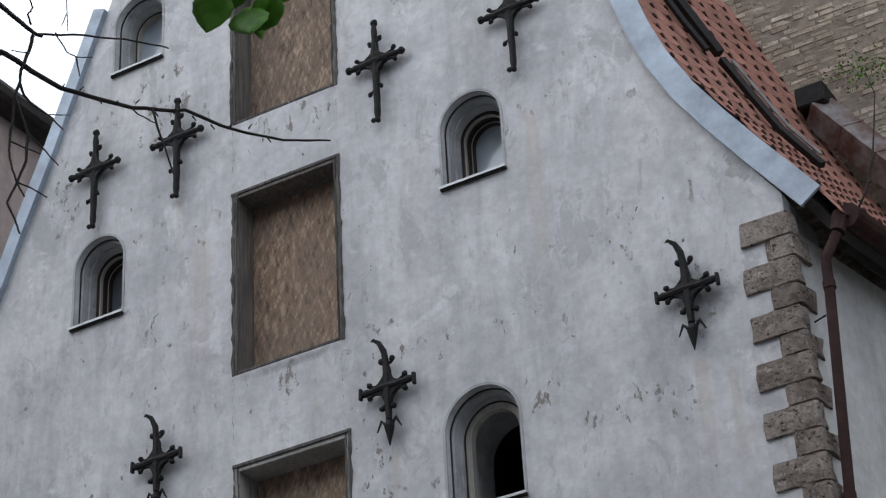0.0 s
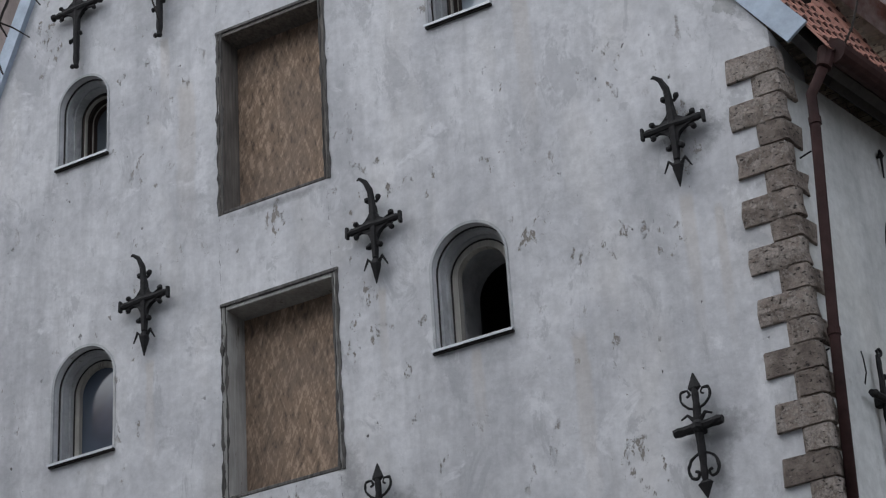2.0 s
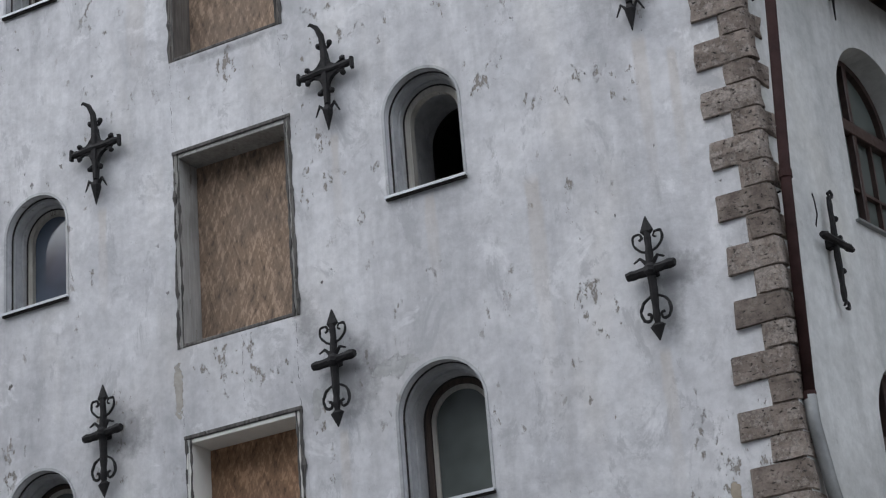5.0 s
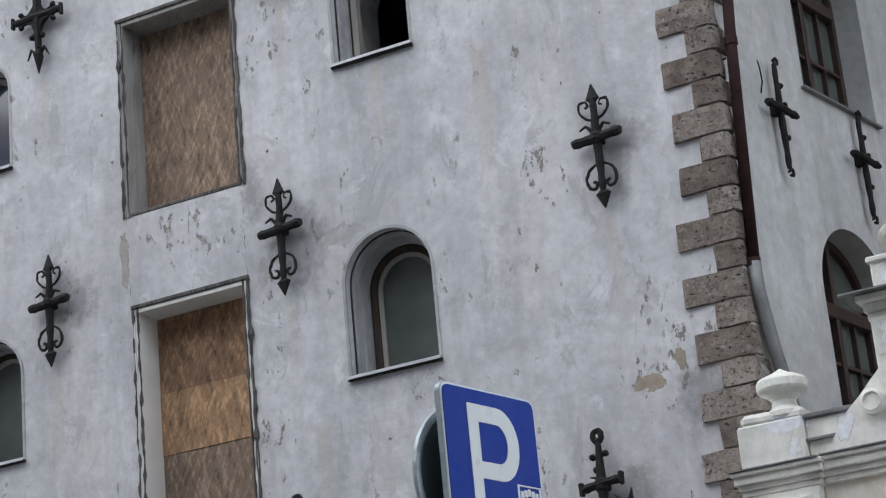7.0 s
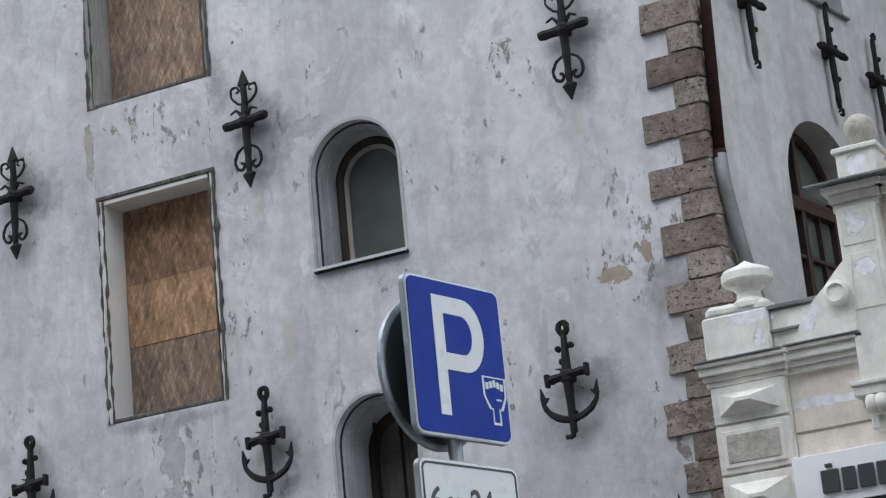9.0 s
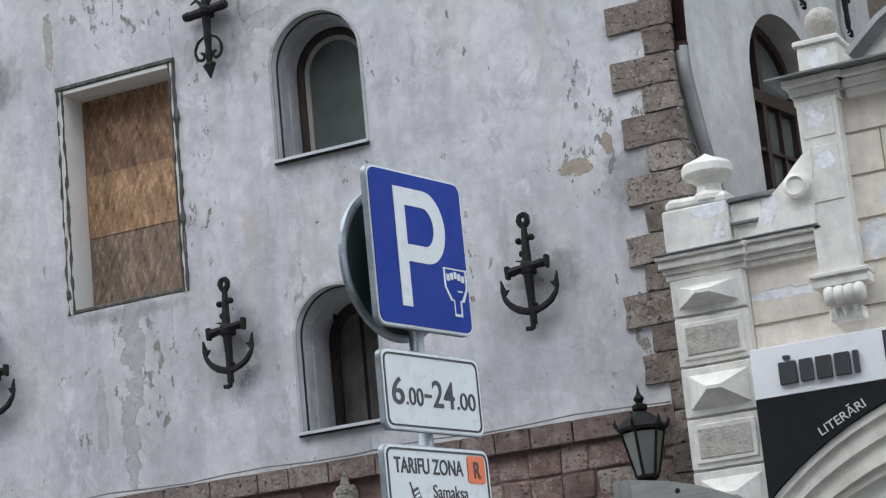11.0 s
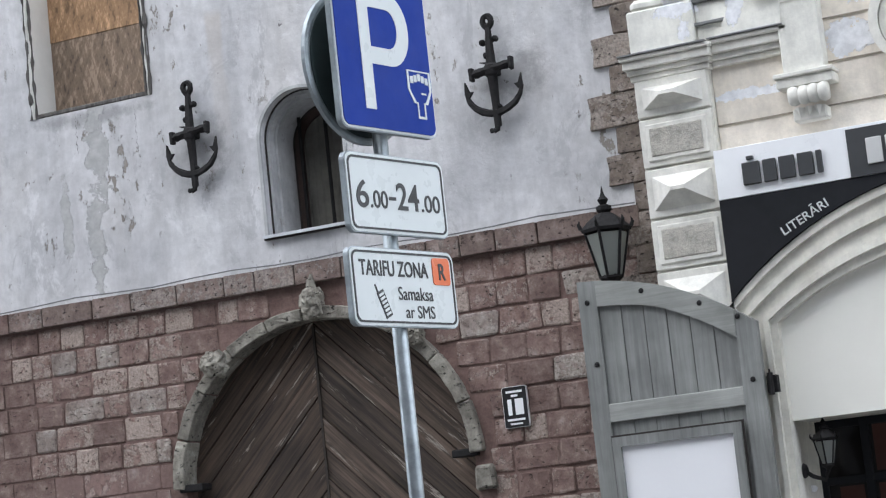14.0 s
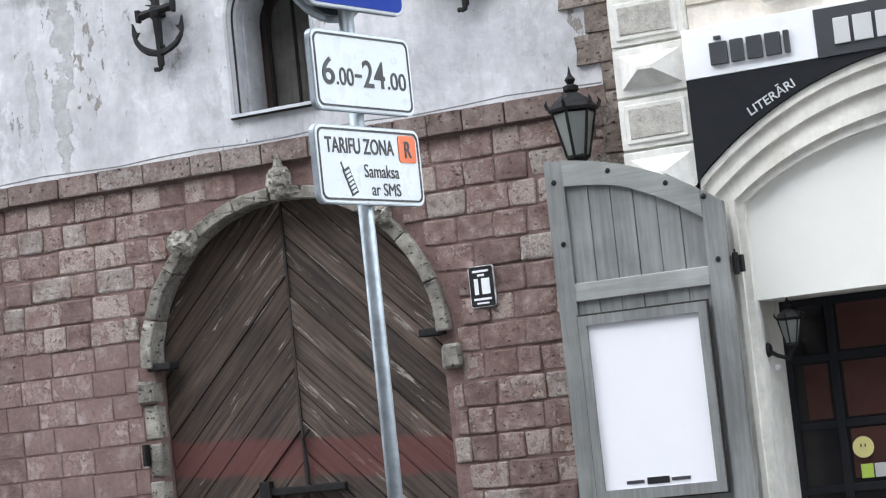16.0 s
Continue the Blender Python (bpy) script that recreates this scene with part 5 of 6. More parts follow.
limb("twig", [(-4.284, 4.869, 6.217), (-4.219, 4.920, 6.219)], 0.00275, 0.00165, main, 5, 0.003)
limb("twig", [(-4.383, 4.790, 6.095), (-4.295, 4.860, 6.043)], 0.00385, 0.0022, main, 5, 0.003)
limb("twig", [(-4.333, 4.830, 6.132), (-4.291, 4.863, 6.071), (-4.245, 4.900, 5.997)], 0.0044, 0.0022, main, 5, 0.003)
limb("twig", [(-4.357, 4.811, 5.921), (-4.316, 4.843, 5.897), (-4.271, 4.879, 5.859)], 0.00385, 0.0022, main, 5, 0.003)
limb("twig", [(-4.252, 4.894, 6.793), (-4.245, 4.900, 6.739), (-4.238, 4.906, 6.601)], 0.00275, 0.00165, main, 5, 0.003)
limb("twig", [(-4.242, 4.902, 6.686), (-4.256, 4.891, 6.626)], 0.0022, 0.00165, main, 5, 0.003)
limb("twig", [(-4.047, 5.058, 6.258), (-4.020, 5.080, 6.229), (-3.973, 5.118, 6.197)], 0.0033, 0.0022, main, 5, 0.003)
for i in range(12):
    k = i / 12
    a = Vector((-4.26, 4.91, 6.35)).lerp(Vector((-3.6, 5.4, 6.14)), k) + Vector((0, 0, 0.012 * math.sin(i * 2.1)))
    limb("twig", [a, a + Vector((0.01, 0.01, rng.choice((0.022, 0.018, -0.02))))], 0.004, 0.002, main, 4)
spray = limb("branch", [(-7.0, 4.5, 6.4), (-5.0, 3.9, 6.6), (-3.4, 3.5, 5.9), (-2.46, 3.42, 5.05)], 0.05, 0.004, tree, 7, 0.02)


def leaf_mesh(seed):
    bm = bmesh.new()
    rows, n = [], 9
    r = random.Random(seed)
    for i in range(n + 1):
        t = i / n
        w = 0.062 * math.sin(math.pi * min(1, t * 0.93 + 0.07)) ** 0.8 * (1 - 0.45 * t) * (1 + 0.07 * (i % 2))
        rows.append([bm.verts.new((s * w, 0.006 * abs(s) ** 2 + 0.008 * math.sin(3 * t + seed), -0.125 * t)) for s in (-1, -0.5, 0, 0.5, 1)])
    for a, b in zip(rows, rows[1:]):
        for k in range(4):
            bm.faces.new((a[k], a[k + 1], b[k + 1], b[k]))
    bmesh.ops.remove_doubles(bm, verts=bm.verts, dist=0.0005)
    bmesh.ops.solidify(bm, geom=bm.faces, thickness=0.0006)
    return mesh_of(bm, "leaf", M_LEAF, True)


variants = [leaf_mesh(i) for i in range(4)]
for i, (x, y, z, rx, ry, rz) in enumerate([(-2.505, 3.38, 5.02, 8, 12, 30), (-2.445, 3.42, 4.965, -15, -10, 20), (-2.375, 3.465, 4.985, 30, 68, 25), (-2.40, 3.44, 4.99, 60, -40, 60), (-2.44, 3.40, 5.06, 20, 50, 10),
                                            (-2.52, 3.37, 5.10, 10, -30, 0), (-2.36, 3.48, 5.08, 15, 30, 40), (-2.47, 3.4, 5.15, 0, 100, 20), (-2.6, 3.3, 5.2, 20, 10, 60), (-2.7, 3.3, 5.35, 20, -30, 60), (-2.85, 3.35, 5.45, 0, 60, 60)]):
    ob = piece("leaf", variants[i % 4], spray, TB @ pose(x + 0.035, y + 0.02, z - 0.005, rx, ry, rz))

# ---- stone base ----
GATE = (-8.50, -6.15, 2.33, 1.13)             # left, right, springing, rise
wall_base = new("wall_base", mesh_of(prism(rect(-13.6, -4.455, 0, BASE - 0.002), [arched(GATE[0], GATE[1], 0.0, GATE[2], GATE[3], 24)], 0.012, 0.75), "wall_base", M_MORTAR))
wall_base.matrix_basis = FRONT
tagged(wall_base, "warehouse base of weathered red-brown stone blocks", "wall", kind="structure")
cornice_line = thing("cornice", FRONT, "projecting top course of weathered stone blocks", "cornice", kind="structure")

# ---- gate ----
gate = thing("wooden_gate", FRONT @ pose(0, 0.13, 0), "weathered dark double gate of slanting boards", "gate")
GC, GW = (GATE[0] + GATE[1]) / 2, (GATE[1] - GATE[0]) / 2
MID = -7.385
for sx in (-1, 1):
    half = arched(GATE[0] + 0.01, GATE[1] - 0.01, 0.05, GATE[2], GATE[3] - 0.01, 30)
    lim = rect(GATE[0], MID - 0.006, 0, 4) if sx < 0 else rect(MID + 0.006, GATE[1], 0, 4)
    shape = clip(half, lim)
    leaf = part("gate_leaf", prism(shape, [], 0.045, 0.08), M_DARK, gate)
    slope, wide = 1.0, 0.225
    for i in range(-16, 24):
        zc = i * wide
        pts = []
        if sx < 0:
            quad = [(MID - 1.6, zc - 1.6 * slope), (MID, zc), (MID, zc + wide - 0.012), (MID - 1.6, zc + wide - 0.012 - 1.6 * slope)]
        else:
            quad = [(MID, zc + 0.07), (MID + 1.6, zc + 0.07 - 1.6 * slope), (MID + 1.6, zc + 0.07 + wide - 0.012 - 1.6 * slope), (MID, zc + 0.07 + wide - 0.012)]
        poly = clip(quad, shape)
        if len(poly) < 3 or area(poly) < 0.004:
            continue
        d = rng.uniform(0, 0.02)
        zm = sum(p[1] for p in poly) / len(poly)
        part("plank", prism(poly, [], d, 0.045), M_GATE if sx < 0 else M_GATE_R, leaf)
part("meeting_strip", boxed(MID - 0.009, MID + 0.009, -0.004, 0.03, 0.1, 3.42), M_EDGE_DARK, gate)
part("latch_bar", boxed(MID - 0.32, MID + 0.33, -0.05, 0.0, 1.33, 1.385, 0.006), M_IRON, gate, "dark iron latch bar")
part("latch_post", boxed(MID - 0.36, MID - 0.27, -0.07, 0.0, 1.22, 1.44, 0.006), M_IRON, gate)
part("keeper", tube([(MID + 0.02, -0.01, 1.35), (MID + 0.03, -0.02, 1.5), (MID + 0.01, -0.015, 1.72), (MID + 0.07, -0.02, 1.78)], 0.012, 6), M_IRON, gate)
for x, s in ((GATE[0] + 0.02, 1), (GATE[1] - 0.02, -1)):
    part("hinge_bracket", boxed(min(x - s * 0.06, x + s * 0.14), max(x - s * 0.06, x + s * 0.14), -0.16, -0.02, 2.33, 2.385, 0.008), M_IRON, gate, "rusty iron hinge bracket")

# stone surround
arch = thing("gate_arch", FRONT @ pose(GC, 0, GATE[2]), "grey limestone arch round the gate with carved blocks", "stone arch")


def voussoir(a0, a1, r_in, r_out, y0, y1, name, seed, wob=0.008):
    n = 4
    rx = GATE[3] / GW
    outer = [(r_out * math.cos(a0 + (a1 - a0) * i / n), rx * r_out * math.sin(a0 + (a1 - a0) * i / n)) for i in range(n + 1)]
    inn = [(r_in * math.cos(a0 + (a1 - a0) * i / n), rx * r_in * math.sin(a0 + (a1 - a0) * i / n)) for i in range(n + 1)]
    bm = prism(outer + inn[::-1], [], y0, y1)
    bmesh.ops.bevel(bm, geom=list(bm.edges), offset=0.008, segments=1, affect="EDGES")
    return part(name, roughen(bm, wob, 8, seed), M_ARCH, arch)


cut = [radians(a) for a in (1, 19, 38, 56, 73, 88, 92, 107, 124, 142, 161, 179)]
for i, (a0, a1) in enumerate(zip(cut, cut[1:])):
    voussoir(a0 + 0.004, a1 - 0.004, GW - 0.012, GW + 0.085, -0.05, 0.14, "voussoir", i)


def carving(name, x, z, sx, sz, seed, label):
    """A worn carved block: a lump with ridges."""
    bm = bmesh.new()
    bmesh.ops.create_icosphere(bm, subdivisions=4, radius=1)
    for v in bm.verts:
        p = v.co.copy()
        v.co = Vector((max(-0.8, min(0.8, p.x)) * 1.2, p.y, max(-0.85, min(0.85, p.z)) * 1.15))
        v.co += p * (0.22 * noise.noise(p * 2.6 + Vector((seed, 0, 0))) + 0.16 * noise.noise(p * 6.0 + Vector((0, seed, 0))))
        v.co = Vector((v.co.x * sx, v.co.y * 0.1, v.co.z * sz))
    return part(name, bm, M_ARCH, arch, label, at=pose(x, -0.05, z))


carving("keystone", 0.055, 1.23, 0.075, 0.11, 3, "worn carved keystone").data.materials[0] = M_ARCH
part("keystone_tip", roughen(tube([(0.06, -0.06, 1.33), (0.065, -0.06, 1.38), (0.075, -0.06, 1.44)], [0.045, 0.032, 0.008], 7), 0.01, 9), M_ARCH, arch)
carving("carved_block", -0.80, 0.90, 0.095, 0.095, 8, "worn carved block")
carving("carved_block", 0.80, 0.90, 0.095, 0.085, 13, "worn carved block")
for x in (-1.24, 1.25):
    part("springer", roughen(boxed(x - 0.075, x + 0.075, -0.05, 0.1, -0.24, -0.07, 0.02), 0.014, 9, x), M_ARCH, arch)
for i, z in enumerate((-0.50, -0.78, -1.06)):
    part("jamb_stone", roughen(boxed(-1.29 + 0.02 * (i % 2), -1.172, -0.008, 0.12, z, z + 0.25, 0.012), 0.008, 7, z), M_ARCH, arch)
hook = thing("iron_hook", FRONT @ pose(-8.62, 0, 1.72), "short rusty iron stay beside the gate", "hook")
part("stay", boxed(-0.016, 0.016, -0.05, 0.03, -0.08, 0.08, 0.004), M_IRON, hook)

# ---- house number ----
plate = thing("number_plate", FRONT @ pose(-5.793, -0.01, 2.625), "dark blue enamelled house number plate with white bars", "plate")
part("enamel", prism(rounded(0.092, 0.142, 0.015), [], -0.012, 0.01), M_SIGNWHITE, plate)
part("field", prism(rounded(0.0885, 0.1385, 0.013), [], -0.015, -0.010), M_INK, plate)
bm = bmesh.new()
box(bm, -0.055, -0.025, -0.018, -0.013, -0.055, 0.055)
box(bm, 0.0, 0.062, -0.018, -0.013, -0.055, 0.055)
for z0, z1, w in ((0.098, 0.113, 0.06), (0.07, 0.085, 0.025), (-0.095, -0.08, 0.066), (-0.122, -0.11, 0.045)):
    box(bm, -w, w, -0.018, -0.013, z0, z1)
part("writing_bars", bm, M_SIGNWHITE, plate)

# ---- cable along the base ----
cable = thing("wall_cable", FRONT, "thin pale cable along the top of the stone base", "cable")
part("cord", tube([(-13.5 + 0.35 * i, -0.052, BASE + 0.018 + 0.012 * math.sin(i * 1.7)) for i in range(26)], 0.0055, 5), M_PIPE_GREY, cable)

# ---- wall lantern by the shutter ----
def lantern(name, m, label, s=1.0):
    ob = thing(name, m, label, "lamp")
    def ring(r, z):
        return [(r * math.cos(math.pi / 6 + k * math.pi / 3), r * math.sin(math.pi / 6 + k * math.pi / 3), z) for k in range(6)]
    lo, hi = ring(0.072 * s, 0.0), ring(0.145 * s, 0.31 * s)
    for k in range(6):
        a, b, c, d = (Vector(p) for p in (lo[k], lo[(k + 1) % 6], hi[(k + 1) % 6], hi[k]))
        bm = bmesh.new()
        cen = (a + b + c + d) / 4
        vs = [bm.verts.new(cen + (p - cen) * 0.9) for p in (a, b, c, d)]
        bm.faces.new(vs)
        bmesh.ops.solidify(bm, geom=bm.faces, thickness=0.004)
        part("pane", bm, M_LAMPGLASS, ob)
        part("rib", tube([a, d], 0.011 * s, 5), M_IRON, ob)
    bm = lathe([(0.165 * s, 0.31 * s), (0.175 * s, 0.33 * s), (0.12 * s, 0.385 * s), (0.06 * s, 0.43 * s), (0.035 * s, 0.44 * s)], 6, m=pose(0, 0, 0, 0, 0, 30))
    part("roof", bm, M_IRON, ob, "black hexagonal cap")
    for k in range(6):
        x, y, z = ring(0.17 * s, 0.335 * s)[k]
        part("crest", tube([(x, y, z), (x * 1.08, y * 1.08, z + 0.035 * s), (x * 1.03, y * 1.03, z + 0.06 * s)], [0.016 * s, 0.012 * s, 0.003 * s], 5), M_IRON, ob)
    part("finial", lathe([(0.03 * s, 0.43 * s), (0.055 * s, 0.455 * s), (0.055 * s, 0.48 * s), (0.022 * s, 0.495 * s), (0.04 * s, 0.525 * s), (0.02 * s, 0.55 * s), (0.012 * s, 0.57 * s), (0.002, 0.62 * s)], 8), M_IRON, ob)
    part("base", lathe([(0.02 * s, -0.06 * s), (0.05 * s, -0.03 * s), (0.082 * s, -0.005), (0.082 * s, 0.01)], 8), M_IRON, ob)
    return ob


lamp = lantern("wall_lantern", pose(-4.905, 13.36, 3.375), "black hexagonal wall lantern with milky glass")
part("bracket", tube([(0, 0, -0.05), (0, 0.02, -0.13), (0, 0.12, -0.16), (0, 0.25, -0.1)], 0.014, 6), M_IRON, lamp)

# ---- restaurant front ----
HY = 13.25                                    # its plane
HOUSE = pose(0, HY, 0)
house = thing("shop_front", HOUSE, "cream stuccoed shop front with pilaster, arch and parapet", "house")
ARCH_C, ARCH_Z = -2.40, 1.32                  # centre of the wide segmental arch


def curve(r, n=28):
    """The arch of radius r from left to right."""
    w = 1.40 + (r - 2.117)
    flat = 0.43 * max(0.0, 2.415 - r)          # the inner mouldings rise less
    return [(ARCH_C - w + 2 * w * i / n, ARCH_Z + math.sqrt(r * r - (w - 2 * w * i / n) ** 2) - flat * (1 - (1 - 2 * i / n) ** 2)) for i in range(n + 1)]


def big_arch(r, z0=0.0):
    c = curve(r)
    return [(c[0][0], z0), (c[-1][0], z0)] + c[::-1]


part("wall", prism([(-4.03, 0), (1.0, 0), (1.0, 5.72), (-3.30, 5.72), (-3.30, 4.66), (-4.03, 4.66)], [big_arch(2.14)], 0.06, 0.5), M_CREAM, house, "cream stucco wall")
part("return_wall", boxed(-4.5, -4.03, 0.2, 0.5, 0, 4.66), M_PALE, house)
# stucco joints
bm = bmesh.new()
for z, x0 in ((4.236, -4.03), (4.515, -3.28), (4.80, -3.28), (5.09, -3.28), (5.375, -3.28)):
    box(bm, x0, 1.0, 0.052, 0.0606, z - 0.005, z + 0.005)
for x, z0, z1 in ((-3.03, 5.09, 5.375), (-2.5, 5.375, 5.6), (-2.35, 4.80, 5.09)):
    box(bm, x - 0.004, x + 0.004, 0.052, 0.0606, z0, z1)
part("stucco_joint", bm, M_JOINT, house)
# pilaster blocks, pointed and rough in turn
pil = part("pilaster", boxed(-4.545, -4.035, 0.0, 0.5, 0.0, 4.63), M_PALE, house, "pilaster of pointed and rough blocks")
z = 4.62
for i, h in enumerate((0.262, 0.335, 0.338, 0.345, 0.35, 0.35, 0.35, 0.35, 0.35, 0.35, 0.35, 0.35)):
    z0, z1 = z - h + 0.008, z - 0.008
    x0, x1 = -4.542, -4.04
    bm = boxed(x0, x1, -0.03, 0.01, z0, z1, 0.006)
    if i % 2 == 0:
        a, b = 0.045, 0.05
        lo = [bm.verts.new(p) for p in ((x0 + a, -0.03, z0 + b), (x1 - a, -0.03, z0 + b), (x1 - a, -0.03, z1 - b), (x0 + a, -0.03, z1 - b))]
        tip = -0.155 if z0 > 3.4 else -0.115   # the open shutter lies over the lower ones
        hi = [bm.verts.new(p) for p in ((x0 + 0.2, tip, (z0 + z1) / 2 - 0.012), (x1 - 0.2, tip, (z0 + z1) / 2 - 0.012), (x1 - 0.2, tip, (z0 + z1) / 2 + 0.012), (x0 + 0.2, tip, (z0 + z1) / 2 + 0.012))]
        for k in range(4):
            bm.faces.new((lo[k], lo[(k + 1) % 4], hi[(k + 1) % 4], hi[k]))
        bm.faces.new(hi)
        bmesh.ops.recalc_face_normals(bm, faces=bm.faces)
        part("pointed_block", bm, M_PALE, pil)
    else:
        box(bm, x0 + 0.04, x1 - 0.04, -0.045, -0.02, z0 + 0.035, z1 - 0.035, 0.008)
        blk = part("rough_block", bm, M_PALE, pil)
        part("rough_panel", roughen(boxed(x0 + 0.07, x1 - 0.07, -0.052, -0.03, z0 + 0.065, z1 - 0.065, 0.006), 0.003, 20, i), M_ROUGHPANEL, blk)
    z -= h
# cornice over the pilaster and the field beside it
def moulding(name, x0, x1, steps, parent, material=M_PALE):
    bm = bmesh.new()
    for y, z0, z1 in steps:
        box(bm, x0 - y * 0.5, x1 + y * 0.5, -y, 0.3, z0, z1, 0.006)
    return part(name, bm, material, parent)


moulding("cornice", -4.548, -4.03, [(0.03, 4.615, 4.655), (0.055, 4.655, 4.69), (0.085, 4.69, 4.745), (0.11, 4.745, 4.775)], house)
moulding("cornice", -4.02, -3.50, [(-0.02, 4.62, 4.66), (0.005, 4.66, 4.70), (0.035, 4.70, 4.76), (0.06, 4.76, 4.79)], house)
part("cornice_sheet", boxed(-4.608, -4.0, -0.125, 0.3, 4.777, 4.786), M_PIPE_GREY, house, "grey metal drip sheet")
part("cornice_sheet", boxed(-4.0, -3.49, -0.075, 0.3, 4.792, 4.80), M_PIPE_GREY, house, "grey metal drip sheet")
part("parapet", boxed(-4.532, -4.08, -0.06, 0.4, 4.79, 5.08, 0.012), M_WHITE, house, "patched white parapet block")
part("parapet_cap", roughen(boxed(-4.505, -4.06, -0.05, 0.38, 5.06, 5.15, 0.03), 0.015, 5), M_WHITE, house)
part("parapet", boxed(-4.08, -3.50, 0.0, 0.3, 4.80, 5.06, 0.01), M_WHITE, house, "low parapet wall")
part("parapet_ledge", boxed(-4.09, -3.72, -0.03, 0.3, 4.905, 4.925, 0.004), M_PIPE_GREY, house)
part("parapet_cap", boxed(-4.1, -3.52, -0.03, 0.33, 5.06, 5.09, 0.006), M_PIPE_GREY, house, "metal capping")
urn = part("urn", lathe([(0.125, 0.0), (0.125, 0.03), (0.085, 0.06), (0.075, 0.10), (0.11, 0.135), (0.155, 0.155), (0.165, 0.17), (0.165, 0.215), (0.15, 0.235), (0.06, 0.27), (0.004, 0.30)], 20), M_WHITE, house, "squat cream parapet urn with a pointed lid", at=pose(-4.215, 0.06, 5.11) @ Matrix.Diagonal((1.04, 1.04, 1.12, 1)))
# scroll beside the pier
pts = [(-3.90, 4.80), (-3.50, 4.80), (-3.46, 5.30), (-3.52, 5.27), (-3.60, 5.20), (-3.68, 5.12), (-3.76, 5.05), (-3.83, 4.97), (-3.88, 4.88)]
scr = part("scroll", roughen(prism(pts, [], -0.07, 0.2), 0.008, 5), M_WHITE, house, "white volute scroll")
part("volute", lathe([(0.085, 0), (0.085, 0.05), (0.06, 0.06), (0.055, 0.045)], 18, m=pose(0, 0, 0, 90)), M_WHITE, scr, at=pose(-3.585, -0.07, 5.06))
# pier with bracket, cap and ball
pier = part("pier", boxed(-3.525, -3.255, -0.06, 0.3, 4.46, 5.62, 0.008), M_WHITE, house, "narrow patched white pier")
for z0, z1 in ((4.93, 5.30), (5.36, 5.58)):
    part("pier_panel", boxed(-3.50, -3.285, -0.066, -0.05, z0, z1, 0.004), M_WHITE, pier)
br = moulding("bracket", -3.53, -3.25, [(0.11, 4.435, 4.465), (0.09, 4.37, 4.435)], house)
for i, x in enumerate((-3.50, -3.435, -3.37, -3.305)):
    part("bracket_roll", tube([(x, -0.075, 4.31), (x + 0.03, -0.075, 4.31), (x + 0.06, -0.075, 4.31)], [0.055, 0.064, 0.055], 24), M_PALE, br, smooth=True)
part("bracket_foot", boxed(-3.50, -3.28, -0.05, 0.1, 4.15, 4.235, 0.01), M_PALE, br)
for x in (-3.45, -3.39, -3.33):
    part("guttae", tube([(x, -0.055, 4.235), (x, -0.055, 4.17)], [0.026, 0.004], 4), M_PALE, br)
moulding("pier_cap", -3.53, -3.25, [(0.03, 5.60, 5.66), (0.06, 5.66, 5.72), (0.12, 5.72, 5.765)], house)
moulding("upper_cornice", -3.2, 1.0, [(0.0, 5.60, 5.66), (0.03, 5.66, 5.72), (0.09, 5.72, 5.765)], house)
part("cap_sheet", boxed(-3.68, 1.0, -0.19, 0.3, 5.768, 5.78), M_PIPE_GREY, house)
part("pedestal", boxed(-3.47, -3.20, -0.06, 0.25, 5.78, 5.99, 0.01), M_WHITE, house)
part("pedestal_cap", boxed(-3.49, -3.18, -0.08, 0.27, 5.98, 6.02, 0.008), M_PALE, house)
bl = ball(lathe([(0.05, 6.01), (0.035, 6.05), (0.04, 6.07)], 12, m=pose(-3.32, 0.09, 0)), (-3.32, 0.09, 6.165), 0.105, 20)
part("ball_finial", bl, M_ROUGHPANEL, house, "weathered grey stone ball", smooth=True)
part("pediment", prism([(-3.10, 5.78), (1.0, 5.78), (1.0, 7.2), (-1.2, 7.0), (-2.9, 6.0)], [], -0.02, 0.3), M_PALE, house)
part("pediment_rim", tube([(-3.12, -0.05, 5.84), (-2.9, -0.05, 6.03), (-1.2, -0.05, 7.05)], 0.06, 4), M_PIPE_GREY, house)
ocu = part("oculus", prism([(0.32 * math.cos(a), 0.32 * math.sin(a)) for a in [i * math.pi / 16 for i in range(32)]], [[(0.26 * math.cos(a), 0.26 * math.sin(a)) for a in [i * math.pi / 16 for i in range(32)]]], -0.03, 0.06), M_PALE, house, "moulded round niche", at=pose(-2.63, 0.0, 4.69))
part("oculus_ring", prism([(0.255 * math.cos(a), 0.255 * math.sin(a)) for a in [i * math.pi / 16 for i in range(32)]], [[(0.2 * math.cos(a), 0.2 * math.sin(a)) for a in [i * math.pi / 16 for i in range(32)]]], -0.01, 0.06), M_PALE, ocu)
part("oculus_field", lathe([(0.2, 0), (0.2, 0.02)], 32, m=pose(0, 0, 0, 90)), M_NEIGHBOUR, ocu, at=pose(0, 0.06, 0))

# arch mouldings and white tympanum
def band(r0, r1, y0, y1, material, name, n=28):
    def arc(r):
        c = curve(r)
        return [(c[0][0], 0.0)] + c + [(c[-1][0], 0.0)]
    o, q = arc(r1), arc(r0)
    bm = bmesh.new()
    for a, b, c, d in zip(o, o[1:], q[1:], q):
        prism([a, b, c, d], [], y0, y1, bm)
    bmesh.ops.remove_doubles(bm, verts=bm.verts, dist=0.0002)
    return part(name, bm, material, house)


